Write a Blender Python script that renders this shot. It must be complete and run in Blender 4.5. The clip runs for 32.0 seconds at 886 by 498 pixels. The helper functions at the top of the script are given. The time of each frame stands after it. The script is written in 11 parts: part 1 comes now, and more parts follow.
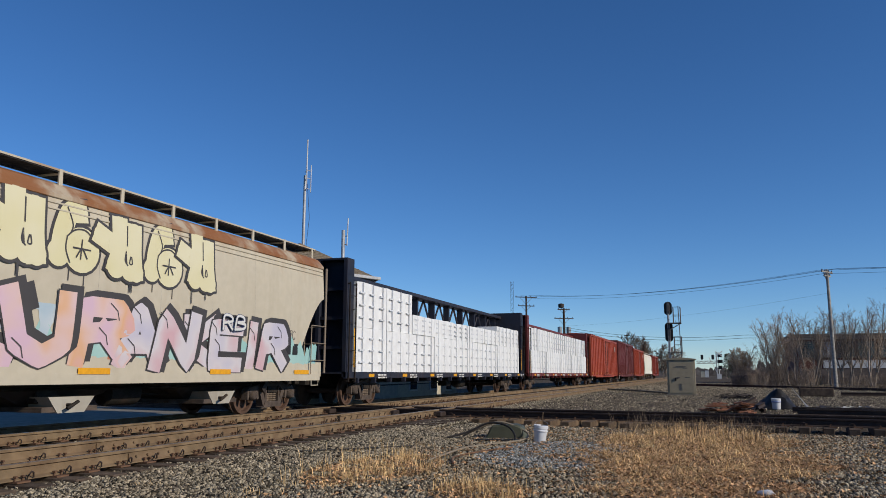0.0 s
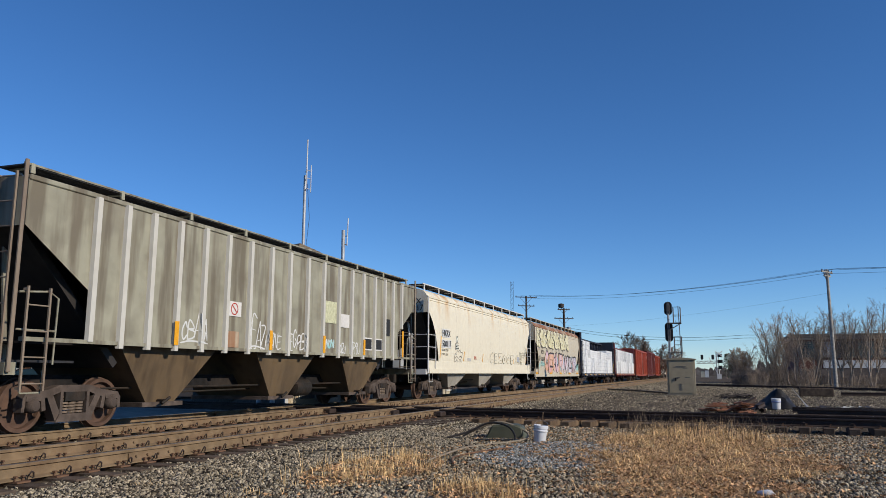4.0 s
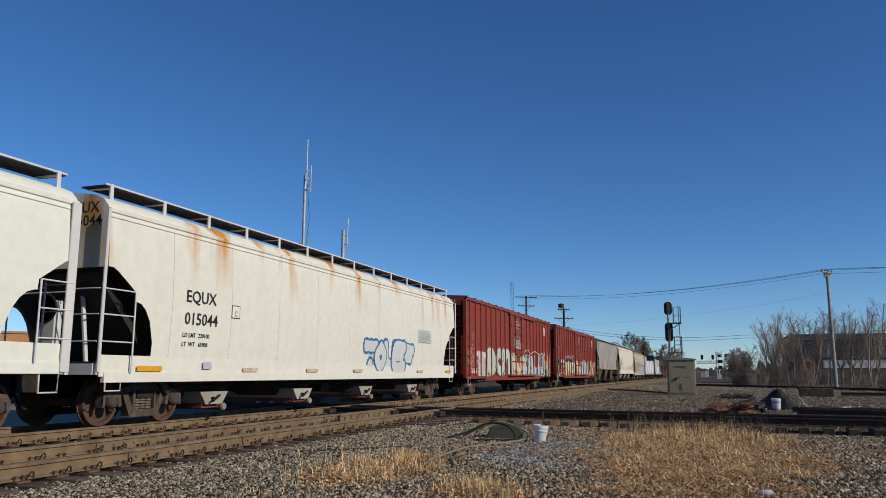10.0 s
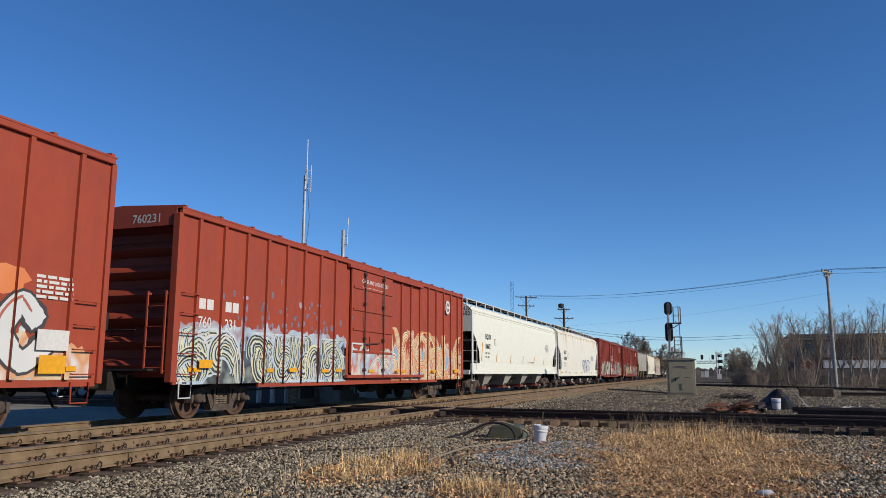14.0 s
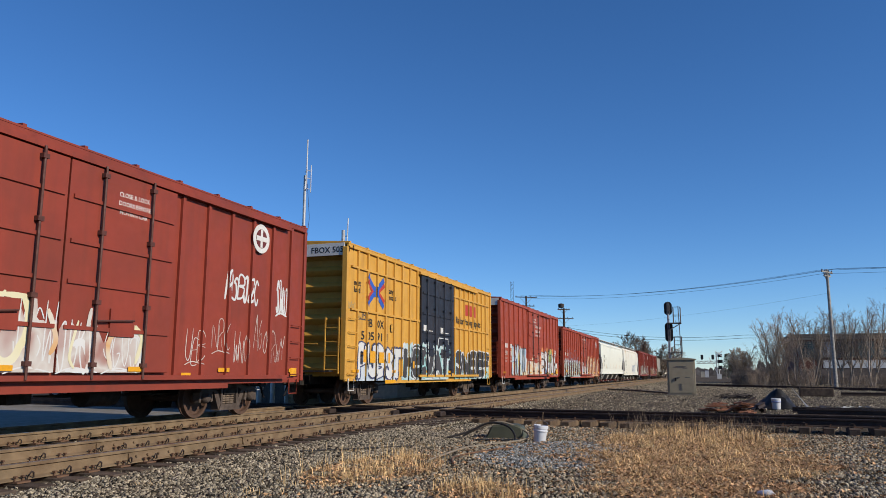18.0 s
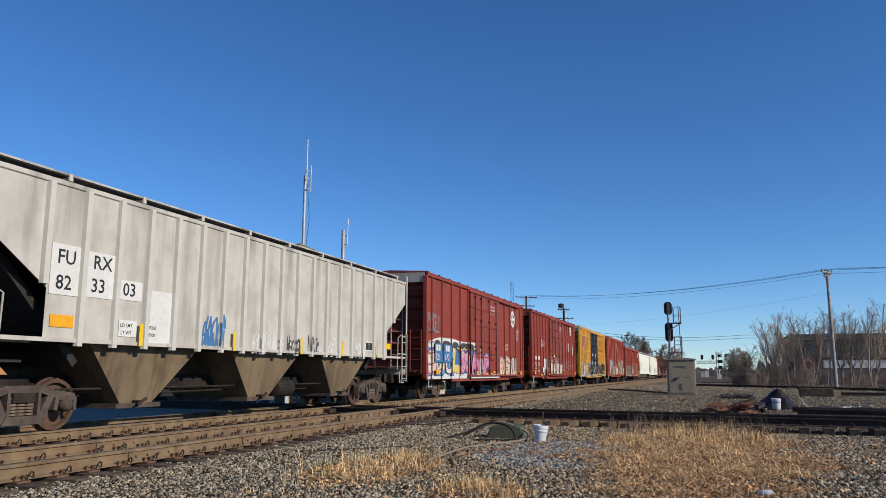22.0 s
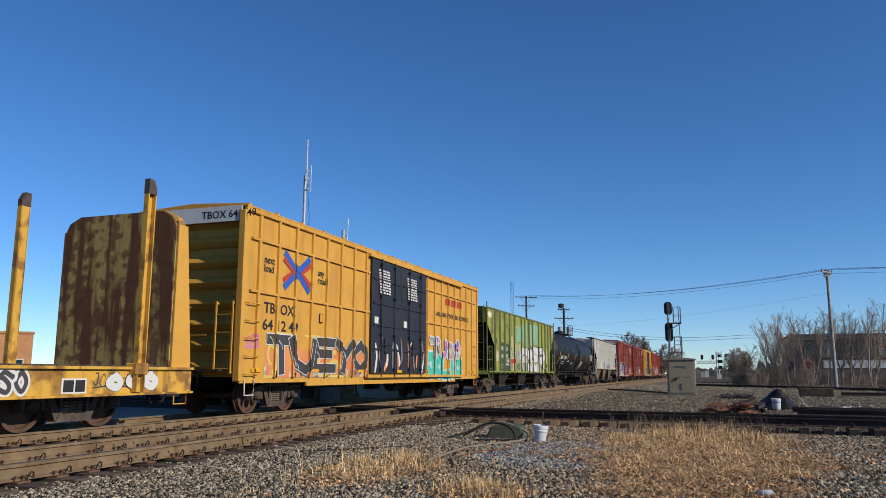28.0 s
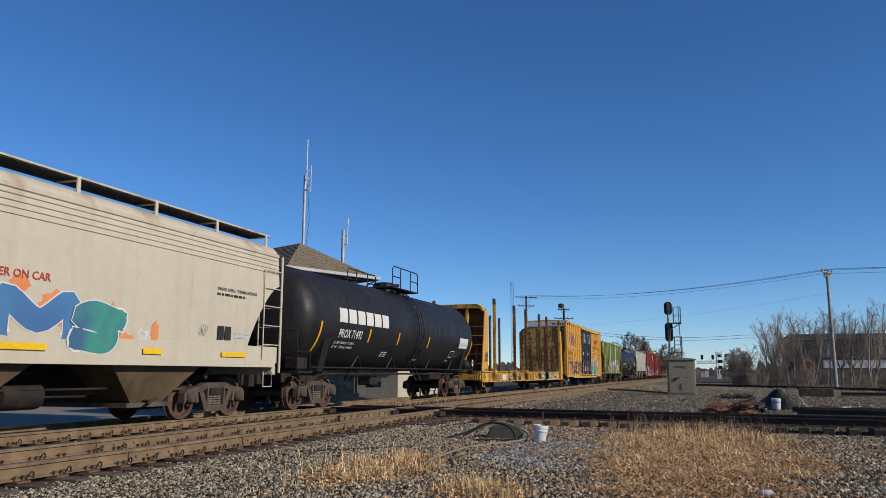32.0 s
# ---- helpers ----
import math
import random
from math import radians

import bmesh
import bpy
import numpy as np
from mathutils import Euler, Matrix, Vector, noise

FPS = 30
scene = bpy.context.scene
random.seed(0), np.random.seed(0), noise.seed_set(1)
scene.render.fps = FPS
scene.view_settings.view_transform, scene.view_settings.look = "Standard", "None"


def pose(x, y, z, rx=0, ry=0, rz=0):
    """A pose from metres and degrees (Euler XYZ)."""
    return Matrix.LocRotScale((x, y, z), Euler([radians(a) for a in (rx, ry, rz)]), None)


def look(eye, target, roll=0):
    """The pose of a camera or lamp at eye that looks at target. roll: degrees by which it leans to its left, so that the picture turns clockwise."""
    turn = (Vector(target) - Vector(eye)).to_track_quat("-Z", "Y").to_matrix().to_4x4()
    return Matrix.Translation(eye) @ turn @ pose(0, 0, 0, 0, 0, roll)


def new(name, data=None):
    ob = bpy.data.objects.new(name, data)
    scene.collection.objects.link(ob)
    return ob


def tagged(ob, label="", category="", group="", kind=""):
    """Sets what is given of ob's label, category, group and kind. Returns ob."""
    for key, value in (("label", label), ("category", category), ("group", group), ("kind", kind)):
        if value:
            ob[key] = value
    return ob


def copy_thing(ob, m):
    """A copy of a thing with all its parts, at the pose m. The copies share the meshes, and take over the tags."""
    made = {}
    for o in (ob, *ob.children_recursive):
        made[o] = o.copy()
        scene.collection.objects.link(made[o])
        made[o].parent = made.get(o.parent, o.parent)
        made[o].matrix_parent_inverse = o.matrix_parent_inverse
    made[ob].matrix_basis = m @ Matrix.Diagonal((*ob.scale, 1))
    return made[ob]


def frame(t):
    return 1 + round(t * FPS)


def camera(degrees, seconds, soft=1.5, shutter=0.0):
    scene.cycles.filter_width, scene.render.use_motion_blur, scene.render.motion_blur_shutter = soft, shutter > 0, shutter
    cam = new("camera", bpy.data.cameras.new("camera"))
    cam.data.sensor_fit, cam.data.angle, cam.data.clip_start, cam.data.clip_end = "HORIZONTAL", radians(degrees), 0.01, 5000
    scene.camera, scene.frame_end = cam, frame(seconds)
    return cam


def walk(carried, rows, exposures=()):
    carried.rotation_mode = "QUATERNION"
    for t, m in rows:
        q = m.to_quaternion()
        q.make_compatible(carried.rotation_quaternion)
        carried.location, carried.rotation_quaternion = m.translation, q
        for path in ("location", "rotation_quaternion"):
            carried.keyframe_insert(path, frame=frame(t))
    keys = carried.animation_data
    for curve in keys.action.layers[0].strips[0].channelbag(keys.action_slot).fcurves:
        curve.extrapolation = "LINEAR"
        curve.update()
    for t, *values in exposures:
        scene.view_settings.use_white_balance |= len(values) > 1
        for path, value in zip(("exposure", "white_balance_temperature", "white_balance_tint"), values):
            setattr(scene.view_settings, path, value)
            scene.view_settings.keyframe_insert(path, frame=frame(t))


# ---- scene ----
SECONDS = 32.0
cam = camera(61.0, SECONDS, soft=0.45)
EYE = Vector((0.0, 0.0, 1.014))
AIM = EYE + Vector((math.cos(radians(9.4)) * math.cos(radians(19.385)), math.cos(radians(9.4)) * math.sin(radians(19.385)), math.sin(radians(9.4))))
STOPS = [(0.0, -0.13), (1.0, -0.17), (2.0, -0.19), (3.0, 0.0), (4.5, 0.08), (6.0, 0.13), (7.0, 0.13), (8.0, 0.08), (9.0, -0.20), (10.0, -0.22), (11.0, -0.23), (12.0, -0.18),
         (13.0, -0.02), (14.4, 0.06), (16.0, 0.0), (17.0, 0.0), (18.0, 0.15), (20.4, 0.11), (21.0, 0.15), (22.0, 0.15), (23.0, 0.22), (24.4, 0.15), (25.0, 0.0), (26.5, 0.05), (28.0, 0.09), (29.4, 0.14), (31.0, 0.20), (32.0, 0.0)]
walk(cam, [(0.0, look(EYE, AIM, 0.1)), (SECONDS, look(EYE, AIM, 0.1))], exposures=STOPS)

# ---- world, sun, exposure ----
SUN_DIR = Vector((-0.17, -0.87, 0.44)).normalized()
world = bpy.data.worlds.new("world")
scene.world = world
world.use_nodes = True
wn = world.node_tree.nodes
sky = wn.new("ShaderNodeTexSky")
sky.sky_type = "NISHITA"
sky.sun_disc = False
sky.sun_elevation = math.asin(SUN_DIR.z)
sky.sun_rotation = math.atan2(SUN_DIR.x, SUN_DIR.y)
sky.altitude = 200
sky.air_density = 0.8
sky.dust_density = 0.0
sky.ozone_density = 6.0
wn["Background"].inputs["Strength"].default_value = 0.123
tint = wn.new("ShaderNodeHueSaturation")
tint.inputs["Saturation"].default_value = 1.12
tint.inputs["Hue"].default_value = 0.503
world.node_tree.links.new(sky.outputs[0], tint.inputs["Color"])
world.node_tree.links.new(tint.outputs[0], wn["Background"].inputs["Color"])
sun_data = bpy.data.lights.new("sun", "SUN")
sun_data.energy = 4.4
sun_data.angle = radians(0.5)
sun_data.color = (1.0, 0.90, 0.76)
sun = new("sun", sun_data)
sun.matrix_basis = look(SUN_DIR * 100, (0, 0, 0))
scene.view_settings.exposure = 0.0

# ---- materials ----


def mixed(nt, fac, a, b, blend="MIX"):
    n = nt.nodes.new("ShaderNodeMix")
    n.data_type = "RGBA"
    n.blend_type = blend
    for sock, v in ((n.inputs[0], fac), (n.inputs[6], a), (n.inputs[7], b)):
        if hasattr(v, "is_linked") or hasattr(v, "links"):
            nt.links.new(v, sock)
        elif isinstance(v, (int, float)):
            sock.default_value = v
        else:
            sock.default_value = (*v[:3], 1)
    return n.outputs[2]


def noise_fac(nt, coord, scale, detail=4, lo=0.35, hi=0.65, stretch=None):
    src = coord
    if stretch:
        mp = nt.nodes.new("ShaderNodeMapping")
        mp.inputs["Scale"].default_value = stretch
        nt.links.new(coord, mp.inputs[0])
        src = mp.outputs[0]
    n = nt.nodes.new("ShaderNodeTexNoise")
    n.inputs["Scale"].default_value = scale
    n.inputs["Detail"].default_value = detail
    nt.links.new(src, n.inputs["Vector"])
    r = nt.nodes.new("ShaderNodeMapRange")
    r.inputs["From Min"].default_value = lo
    r.inputs["From Max"].default_value = hi
    nt.links.new(n.outputs[0], r.inputs["Value"])
    return r.outputs[0]


def material(name, base, rough=0.6, metal=0.0, var=0.18, scale=14.0, stain=(0.076, 0.053, 0.038), stains=0.25, streak=0.0, streak_col=(0.122, 0.046, 0.019),
             bump=0.15, bump_scale=40.0, rand=0.0, island=0.0, spec=0.25, stain_scale=0.7, edge=None, patch=(0.45, 0.75), run=(0.5, 0.78)):
    m = bpy.data.materials.new(name)
    m.use_nodes = True
    nt = m.node_tree
    b = nt.nodes["Principled BSDF"]
    tc = nt.nodes.new("ShaderNodeTexCoord").outputs["Object"]
    lo = [c * (1 - var) for c in base]
    hi = [min(1, c * (1 + var)) for c in base]
    col = mixed(nt, noise_fac(nt, tc, scale), lo, hi)
    if stains > 0:
        f = noise_fac(nt, tc, stain_scale, 8, *patch)
        mu = nt.nodes.new("ShaderNodeMath")
        mu.operation = "MULTIPLY"
        mu.inputs[1].default_value = stains
        nt.links.new(f, mu.inputs[0])
        col = mixed(nt, mu.outputs[0], col, stain)
    if streak > 0:
        f = noise_fac(nt, tc, 1.0, 6, *run, (3.5, 3.5, 0.35))
        mu = nt.nodes.new("ShaderNodeMath")
        mu.operation = "MULTIPLY"
        mu.inputs[1].default_value = streak
        nt.links.new(f, mu.inputs[0])
        col = mixed(nt, mu.outputs[0], col, streak_col)
    if edge:
        # rust that creeps down from the roof edge: (start height, full height, amount, colour)
        sep = nt.nodes.new("ShaderNodeSeparateXYZ")
        nt.links.new(tc, sep.inputs[0])
        mr = nt.nodes.new("ShaderNodeMapRange")
        mr.inputs["From Min"].default_value = edge[0]
        mr.inputs["From Max"].default_value = edge[1]
        nt.links.new(sep.outputs["Z"], mr.inputs["Value"])
        f = noise_fac(nt, tc, 1.0, 7, 0.54, 0.66, (1.3, 1.3, 0.2))
        m1 = nt.nodes.new("ShaderNodeMath")
        m1.operation = "MULTIPLY"
        nt.links.new(mr.outputs[0], m1.inputs[0])
        nt.links.new(f, m1.inputs[1])
        m2 = nt.nodes.new("ShaderNodeMath")
        m2.operation = "MULTIPLY"
        m2.inputs[1].default_value = edge[2]
        nt.links.new(m1.outputs[0], m2.inputs[0])
        col = mixed(nt, m2.outputs[0], col, edge[3])
    if rand > 0 or island > 0:
        if rand > 0:
            rv = nt.nodes.new("ShaderNodeObjectInfo").outputs["Random"]
        else:
            rv = nt.nodes.new("ShaderNodeNewGeometry").outputs["Random Per Island"]
        a = rand + island
        mr = nt.nodes.new("ShaderNodeMapRange")
        mr.inputs["To Min"].default_value = 1 - a
        mr.inputs["To Max"].default_value = 1 + a
        nt.links.new(rv, mr.inputs["Value"])
        hsv = nt.nodes.new("ShaderNodeHueSaturation")
        nt.links.new(mr.outputs[0], hsv.inputs["Value"])
        nt.links.new(col, hsv.inputs["Color"])
        col = hsv.outputs[0]
    nt.links.new(col, b.inputs["Base Color"])
    rr = nt.nodes.new("ShaderNodeMapRange")
    rr.inputs["To Min"].default_value = max(0.02, rough - 0.12)
    rr.inputs["To Max"].default_value = min(1, rough + 0.12)
    nt.links.new(noise_fac(nt, tc, scale * 0.6), rr.inputs["Value"])
    nt.links.new(rr.outputs[0], b.inputs["Roughness"])
    b.inputs["Metallic"].default_value = metal
    b.inputs["Specular IOR Level"].default_value = spec
    if bump > 0:
        bn = nt.nodes.new("ShaderNodeBump")
        bn.inputs["Strength"].default_value = bump
        bn.inputs["Distance"].default_value = 0.02
        n = nt.nodes.new("ShaderNodeTexNoise")
        n.inputs["Scale"].default_value = bump_scale
        n.inputs["Detail"].default_value = 5
        nt.links.new(tc, n.inputs["Vector"])
        nt.links.new(n.outputs[0], bn.inputs["Height"])
        nt.links.new(bn.outputs[0], b.inputs["Normal"])
    return m


def paint(name, base, streak=0.25, stains=0.2, rough=0.55, **kw):
    return material(name, base, rough=rough, var=0.035, scale=5, streak=streak, stains=stains, bump=0.02, bump_scale=9, **kw)


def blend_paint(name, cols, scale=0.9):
    """Sprayed paint that fades between several colours."""
    m = bpy.data.materials.new(name)
    m.use_nodes = True
    nt = m.node_tree
    b = nt.nodes["Principled BSDF"]
    tc = nt.nodes.new("ShaderNodeTexCoord").outputs["Object"]
    n = nt.nodes.new("ShaderNodeTexNoise")
    n.inputs["Scale"].default_value = scale
    n.inputs["Detail"].default_value = 2
    nt.links.new(tc, n.inputs["Vector"])
    r = nt.nodes.new("ShaderNodeValToRGB")
    k = len(cols)
    while len(r.color_ramp.elements) < k:
        r.color_ramp.elements.new(0.5)
    for i, c in enumerate(cols):
        r.color_ramp.elements[i].position = 0.34 + 0.32 * i / max(1, k - 1)
        r.color_ramp.elements[i].color = (*c, 1)
    nt.links.new(n.outputs[0], r.inputs[0])
    col = mixed(nt, noise_fac(nt, tc, 18), r.outputs[0], (0.27, 0.23, 0.205))
    mix_n = nt.nodes[-1]
    mix_n.inputs[0].default_value = 0.12
    for l in list(mix_n.inputs[0].links):
        nt.links.remove(l)
    nt.links.new(col, b.inputs["Base Color"])
    b.inputs["Roughness"].default_value = 0.55
    return m


M = {}
M["steel_dark"] = material("dark_grimy_steel", (0.02, 0.017, 0.014), 0.75, 0.1, stains=0.6, stain=(0.069, 0.042, 0.027), stain_scale=2.5, bump=0.3)
M["truck_rust"] = material("dusty_cast_steel", (0.085, 0.064, 0.052), 0.85, 0.0, 0.35, 6, stain=(0.03, 0.024, 0.022), stains=0.8, stain_scale=3, bump=0.4)
M["wheel_steel"] = material("rusty_wheel_steel", (0.095, 0.055, 0.038), 0.75, 0.1, 0.2, 5, stain=(0.04, 0.028, 0.022), stains=0.5, stain_scale=3, bump=0.2)
M["under"] = material("underframe_black", (0.009, 0.008, 0.008), 0.85, 0, stains=0.5, stain_scale=1.5, bump=0.2)
M["spring"] = material("bogie_spring_steel", (0.152, 0.114, 0.084), 0.7, 0.2, 0.2, 8, stains=0.4, bump=0.2)
M["box_red"] = paint("oxide_red_paint", (0.232, 0.041, 0.024), 0.4, 0.5, streak_col=(0.085, 0.03, 0.021), stain=(0.12, 0.034, 0.024))
M["box_red_bright"] = paint("bright_oxide_red_paint", (0.30, 0.054, 0.027), 0.3, 0.4, streak_col=(0.13, 0.04, 0.027), stain=(0.18, 0.046, 0.03))
M["box_maroon"] = paint("faded_maroon_paint", (0.129, 0.03, 0.027), 0.25, 0.35, streak_col=(0.069, 0.023, 0.019), stain=(0.076, 0.023, 0.023))
M["yellow"] = paint("railcar_yellow_paint", (0.545, 0.29, 0.05), 0.5, 0.5, streak_col=(0.30, 0.14, 0.032), stain=(0.42, 0.205, 0.036), stain_scale=1.4)
M["yellow_worn"] = paint("worn_yellow_paint", (0.533, 0.305, 0.049), 0.55, 0.8, streak_col=(0.122, 0.053, 0.023), stain=(0.183, 0.084, 0.03), rough=0.75, stain_scale=2.6, patch=(0.50, 0.60), run=(0.50, 0.60))
M["bulkhead_rust"] = paint("rust_eaten_yellow_paint", (0.35, 0.255, 0.085), 0.95, 0.9, streak_col=(0.10, 0.038, 0.02), stain=(0.13, 0.066, 0.03), rough=0.85, stain_scale=4.2, patch=(0.48, 0.58), run=(0.47, 0.56))
M["rust_dark"] = material("dark_rusted_steel_sheet", (0.12, 0.062, 0.03), 0.85, 0, 0.3, 3, stain=(0.05, 0.028, 0.018), stains=0.7, stain_scale=1.6, streak=0.6, streak_col=(0.26, 0.14, 0.04), bump=0.3)
M["rust_stake"] = material("rusty_yellow_stake", (0.40, 0.205, 0.048), 0.8, 0, 0.25, 3, stain=(0.14, 0.052, 0.022), stains=1.0, stain_scale=2.4, streak=0.95, patch=(0.40, 0.54), run=(0.42, 0.54), streak_col=(0.085, 0.034, 0.018), bump=0.4)
M["black_door"] = paint("black_door_paint", (0.021, 0.024, 0.034), 0.15, 0.2, streak_col=(0.061, 0.053, 0.046))
M["tank_black"] = paint("satin_black_tank_paint", (0.014, 0.014, 0.015), 0.12, 0.25, rough=0.5, streak_col=(0.053, 0.049, 0.046), stain=(0.038, 0.038, 0.038))
M["hop_cream"] = paint("weathered_cream_paint", (0.632, 0.586, 0.464), 0.10, 0.10, streak_col=(0.419, 0.32, 0.19), stain=(0.442, 0.381, 0.282), edge=(2.9, 4.2, 0.8, (0.472, 0.259, 0.076)))
M["hop_tan"] = paint("dusty_tan_paint", (0.457, 0.411, 0.32), 0.25, 0.22, streak_col=(0.32, 0.259, 0.183), stain=(0.35, 0.305, 0.236), edge=(3.45, 4.1, 0.5, (0.25, 0.118, 0.05)))
M["hop_white"] = paint("off_white_hopper_paint", (0.647, 0.632, 0.541), 0.12, 0.10, streak_col=(0.426, 0.396, 0.327), stain=(0.457, 0.434, 0.373), edge=(2.7, 4.0, 1.0, (0.503, 0.228, 0.038)))
M["hop_bright"] = paint("clean_white_hopper_paint", (0.655, 0.659, 0.567), 0.04, 0.05, streak_col=(0.457, 0.442, 0.396), stain=(0.487, 0.48, 0.442))
M["hop_grey"] = paint("weathered_grey_green_paint", (0.285, 0.275, 0.208), 0.9, 0.7, streak_col=(0.13, 0.11, 0.078), stain=(0.15, 0.135, 0.10), stain_scale=1.6, run=(0.46, 0.62), edge=(2.6, 4.2, 0.5, (0.16, 0.135, 0.10)))
M["hop_silver"] = paint("pale_grey_hopper_paint", (0.45, 0.43, 0.385), 0.7, 0.65, streak_col=(0.22, 0.18, 0.14), stain=(0.27, 0.245, 0.21), stain_scale=1.3, edge=(2.9, 4.3, 0.55, (0.10, 0.085, 0.07)))
M["hop_green"] = paint("faded_green_paint", (0.235, 0.285, 0.055), 0.8, 0.85, streak_col=(0.10, 0.05, 0.022), stain=(0.125, 0.065, 0.03), stain_scale=1.7, patch=(0.55, 0.68), run=(0.56, 0.66), edge=(2.2, 4.2, 0.9, (0.114, 0.057, 0.027)))
M["rib_pale"] = paint("pale_rib_paint", (0.472, 0.457, 0.411), 0.6, 0.4, streak_col=(0.244, 0.206, 0.152), stain=(0.343, 0.305, 0.251))
M["rib_green"] = paint("grimy_green_rib_paint", (0.129, 0.137, 0.046), 0.7, 0.6, streak_col=(0.091, 0.053, 0.03), stain=(0.091, 0.076, 0.038))
M["ladder_rust"] = paint("rusty_ladder_paint", (0.228, 0.183, 0.137), 0.6, 0.6, streak_col=(0.091, 0.053, 0.038), stain=(0.107, 0.069, 0.046))
M["roof_rust"] = paint("rusting_shoulder_paint", (0.40, 0.33, 0.24), 0.7, 0.95, streak_col=(0.22, 0.085, 0.03), stain=(0.235, 0.098, 0.038), stain_scale=0.9, patch=(0.40, 0.58), run=(0.45, 0.62))
M["grate"] = material("dark_walkway_grating", (0.034, 0.035, 0.038), 0.6, 0.4, bump=0.1)
M["white_steel"] = paint("white_painted_steel", (0.563, 0.556, 0.533), 0.12, 0.15)
# Near-black slope and bay sheets: shade under the car put into the colour
M["slope_shade"] = paint("shade_toned_slope_sheet", (0.027, 0.024, 0.023), 0.4, 0.5, streak_col=(0.061, 0.046, 0.034), stain=(0.046, 0.038, 0.03))
M["slope"] = paint("dust_stained_slope_sheet", (0.125, 0.086, 0.048), 0.85, 0.85, streak_col=(0.035, 0.026, 0.02), stain=(0.05, 0.038, 0.027))
M["slope_tan"] = paint("tan_slope_sheet", (0.185, 0.136, 0.083), 0.9, 0.85, streak_col=(0.045, 0.032, 0.023), stain=(0.075, 0.055, 0.037))
M["slope_pale"] = paint("pale_slope_sheet", (0.365, 0.343, 0.297), 0.4, 0.5, streak_col=(0.152, 0.114, 0.076), stain=(0.198, 0.168, 0.129))
M["reflect"] = material("orange_reflective_strip", (0.647, 0.305, 0.015), 0.45, 0, 0.08, stains=0.1, bump=0)
M["reflect_yellow"] = material("yellow_reflective_strip", (0.68, 0.43, 0.012), 0.45, 0, 0.08, stains=0.1, bump=0)
M["faded_cream"] = material("faded_cream_overspray", (0.40, 0.36, 0.17), 0.7, 0, 0.25, 3, stain=(0.27, 0.29, 0.10), stains=0.6, stain_scale=3, bump=0)
M["turquoise"] = material("turquoise_spray_paint", (0.05, 0.42, 0.36), 0.55, 0, 0.15, 5, stain=(0.10, 0.30, 0.30), stains=0.4, bump=0)
M["faded_blue"] = material("faded_grey_blue_overspray", (0.22, 0.25, 0.25), 0.7, 0, 0.25, 3, stain=(0.25, 0.26, 0.15), stains=0.6, stain_scale=3, bump=0)
M["blue_mist"] = material("thin_blue_overspray", (0.22, 0.17, 0.21), 0.6, 0, 0.2, 6, bump=0, island=0.5)
M["white_mark"] = material("white_lettering", (0.563, 0.548, 0.518), 0.6, 0, 0.06, stains=0.15, bump=0)
M["black_mark"] = material("black_lettering", (0.023, 0.023, 0.024), 0.6, 0, 0.06, stains=0.1, bump=0)
M["red_mark"] = material("red_lettering", (0.381, 0.046, 0.03), 0.6, 0, 0.06, stains=0.1, bump=0)
M["blue_mark"] = material("blue_lettering", (0.03, 0.091, 0.381), 0.6, 0, 0.06, stains=0.1, bump=0)
M["cb_blue"] = paint("dark_navy_steel_paint", (0.017, 0.02, 0.032), 0.2, 0.3)
M["cb_red"] = paint("oxide_red_frame_paint", (0.122, 0.023, 0.023), 0.2, 0.3)
M["wrap"] = material("white_lumber_wrap", (0.70, 0.705, 0.70), 0.42, 0, 0.05, 5, stain=(0.57, 0.58, 0.60), stains=0.35, stain_scale=2, bump=0.8, bump_scale=4.5)
M["wrap_print"] = material("grey_wrap_print", (0.44, 0.46, 0.50), 0.5, 0, 0.1, bump=0)
M["wrap_faint"] = material("faint_wrap_print", (0.58, 0.595, 0.62), 0.5, 0, 0.1, bump=0)
M["ballast"] = material("ballast_ground", (0.078, 0.062, 0.045), 0.95, 0, 0.45, 26, stain=(0.15, 0.11, 0.072), stains=0.5, stain_scale=0.8, bump=1.0, bump_scale=30, spec=0.1)
M["stone"] = material("crushed_stone", (0.222, 0.192, 0.140), 0.9, 0, 0.25, 9, stain=(0.20, 0.142, 0.088), stains=0.4, bump=0.25, island=0.95, spec=0.15)
M["stone_blue"] = material("fresh_blue_grey_stone", (0.215, 0.222, 0.212), 0.9, 0, 0.2, 9, stain=(0.18, 0.16, 0.125), stains=0.25, bump=0.3, island=0.9, spec=0.15)
M["tie"] = material("weathered_tie_wood", (0.076, 0.055, 0.04), 0.9, 0, 0.35, 5, stain=(0.03, 0.024, 0.021), stains=0.5, stain_scale=2, bump=0.5, rand=0.25)
M["tie_pale"] = material("pale_tie_wood", (0.105, 0.072, 0.045), 0.9, 0, 0.3, 5, stain=(0.076, 0.053, 0.038), stains=0.5, stain_scale=2, bump=0.5, rand=0.25)
M["rail"] = material("rusty_rail_steel", (0.187, 0.131, 0.076), 0.8, 0.1, 0.22, 4, stain=(0.099, 0.049, 0.027), stains=0.7, stain_scale=1.2, bump=0.25)
M["rail_dark"] = material("dark_rail_steel", (0.042, 0.03, 0.026), 0.75, 0.2, 0.2, 4, stain=(0.038, 0.027, 0.023), stains=0.5, bump=0.25)
M["rail_top"] = material("worn_rail_head", (0.206, 0.179, 0.156), 0.45, 0.55, 0.15, 6, stain=(0.152, 0.107, 0.076), stains=0.5, stain_scale=0.8, bump=0.05)
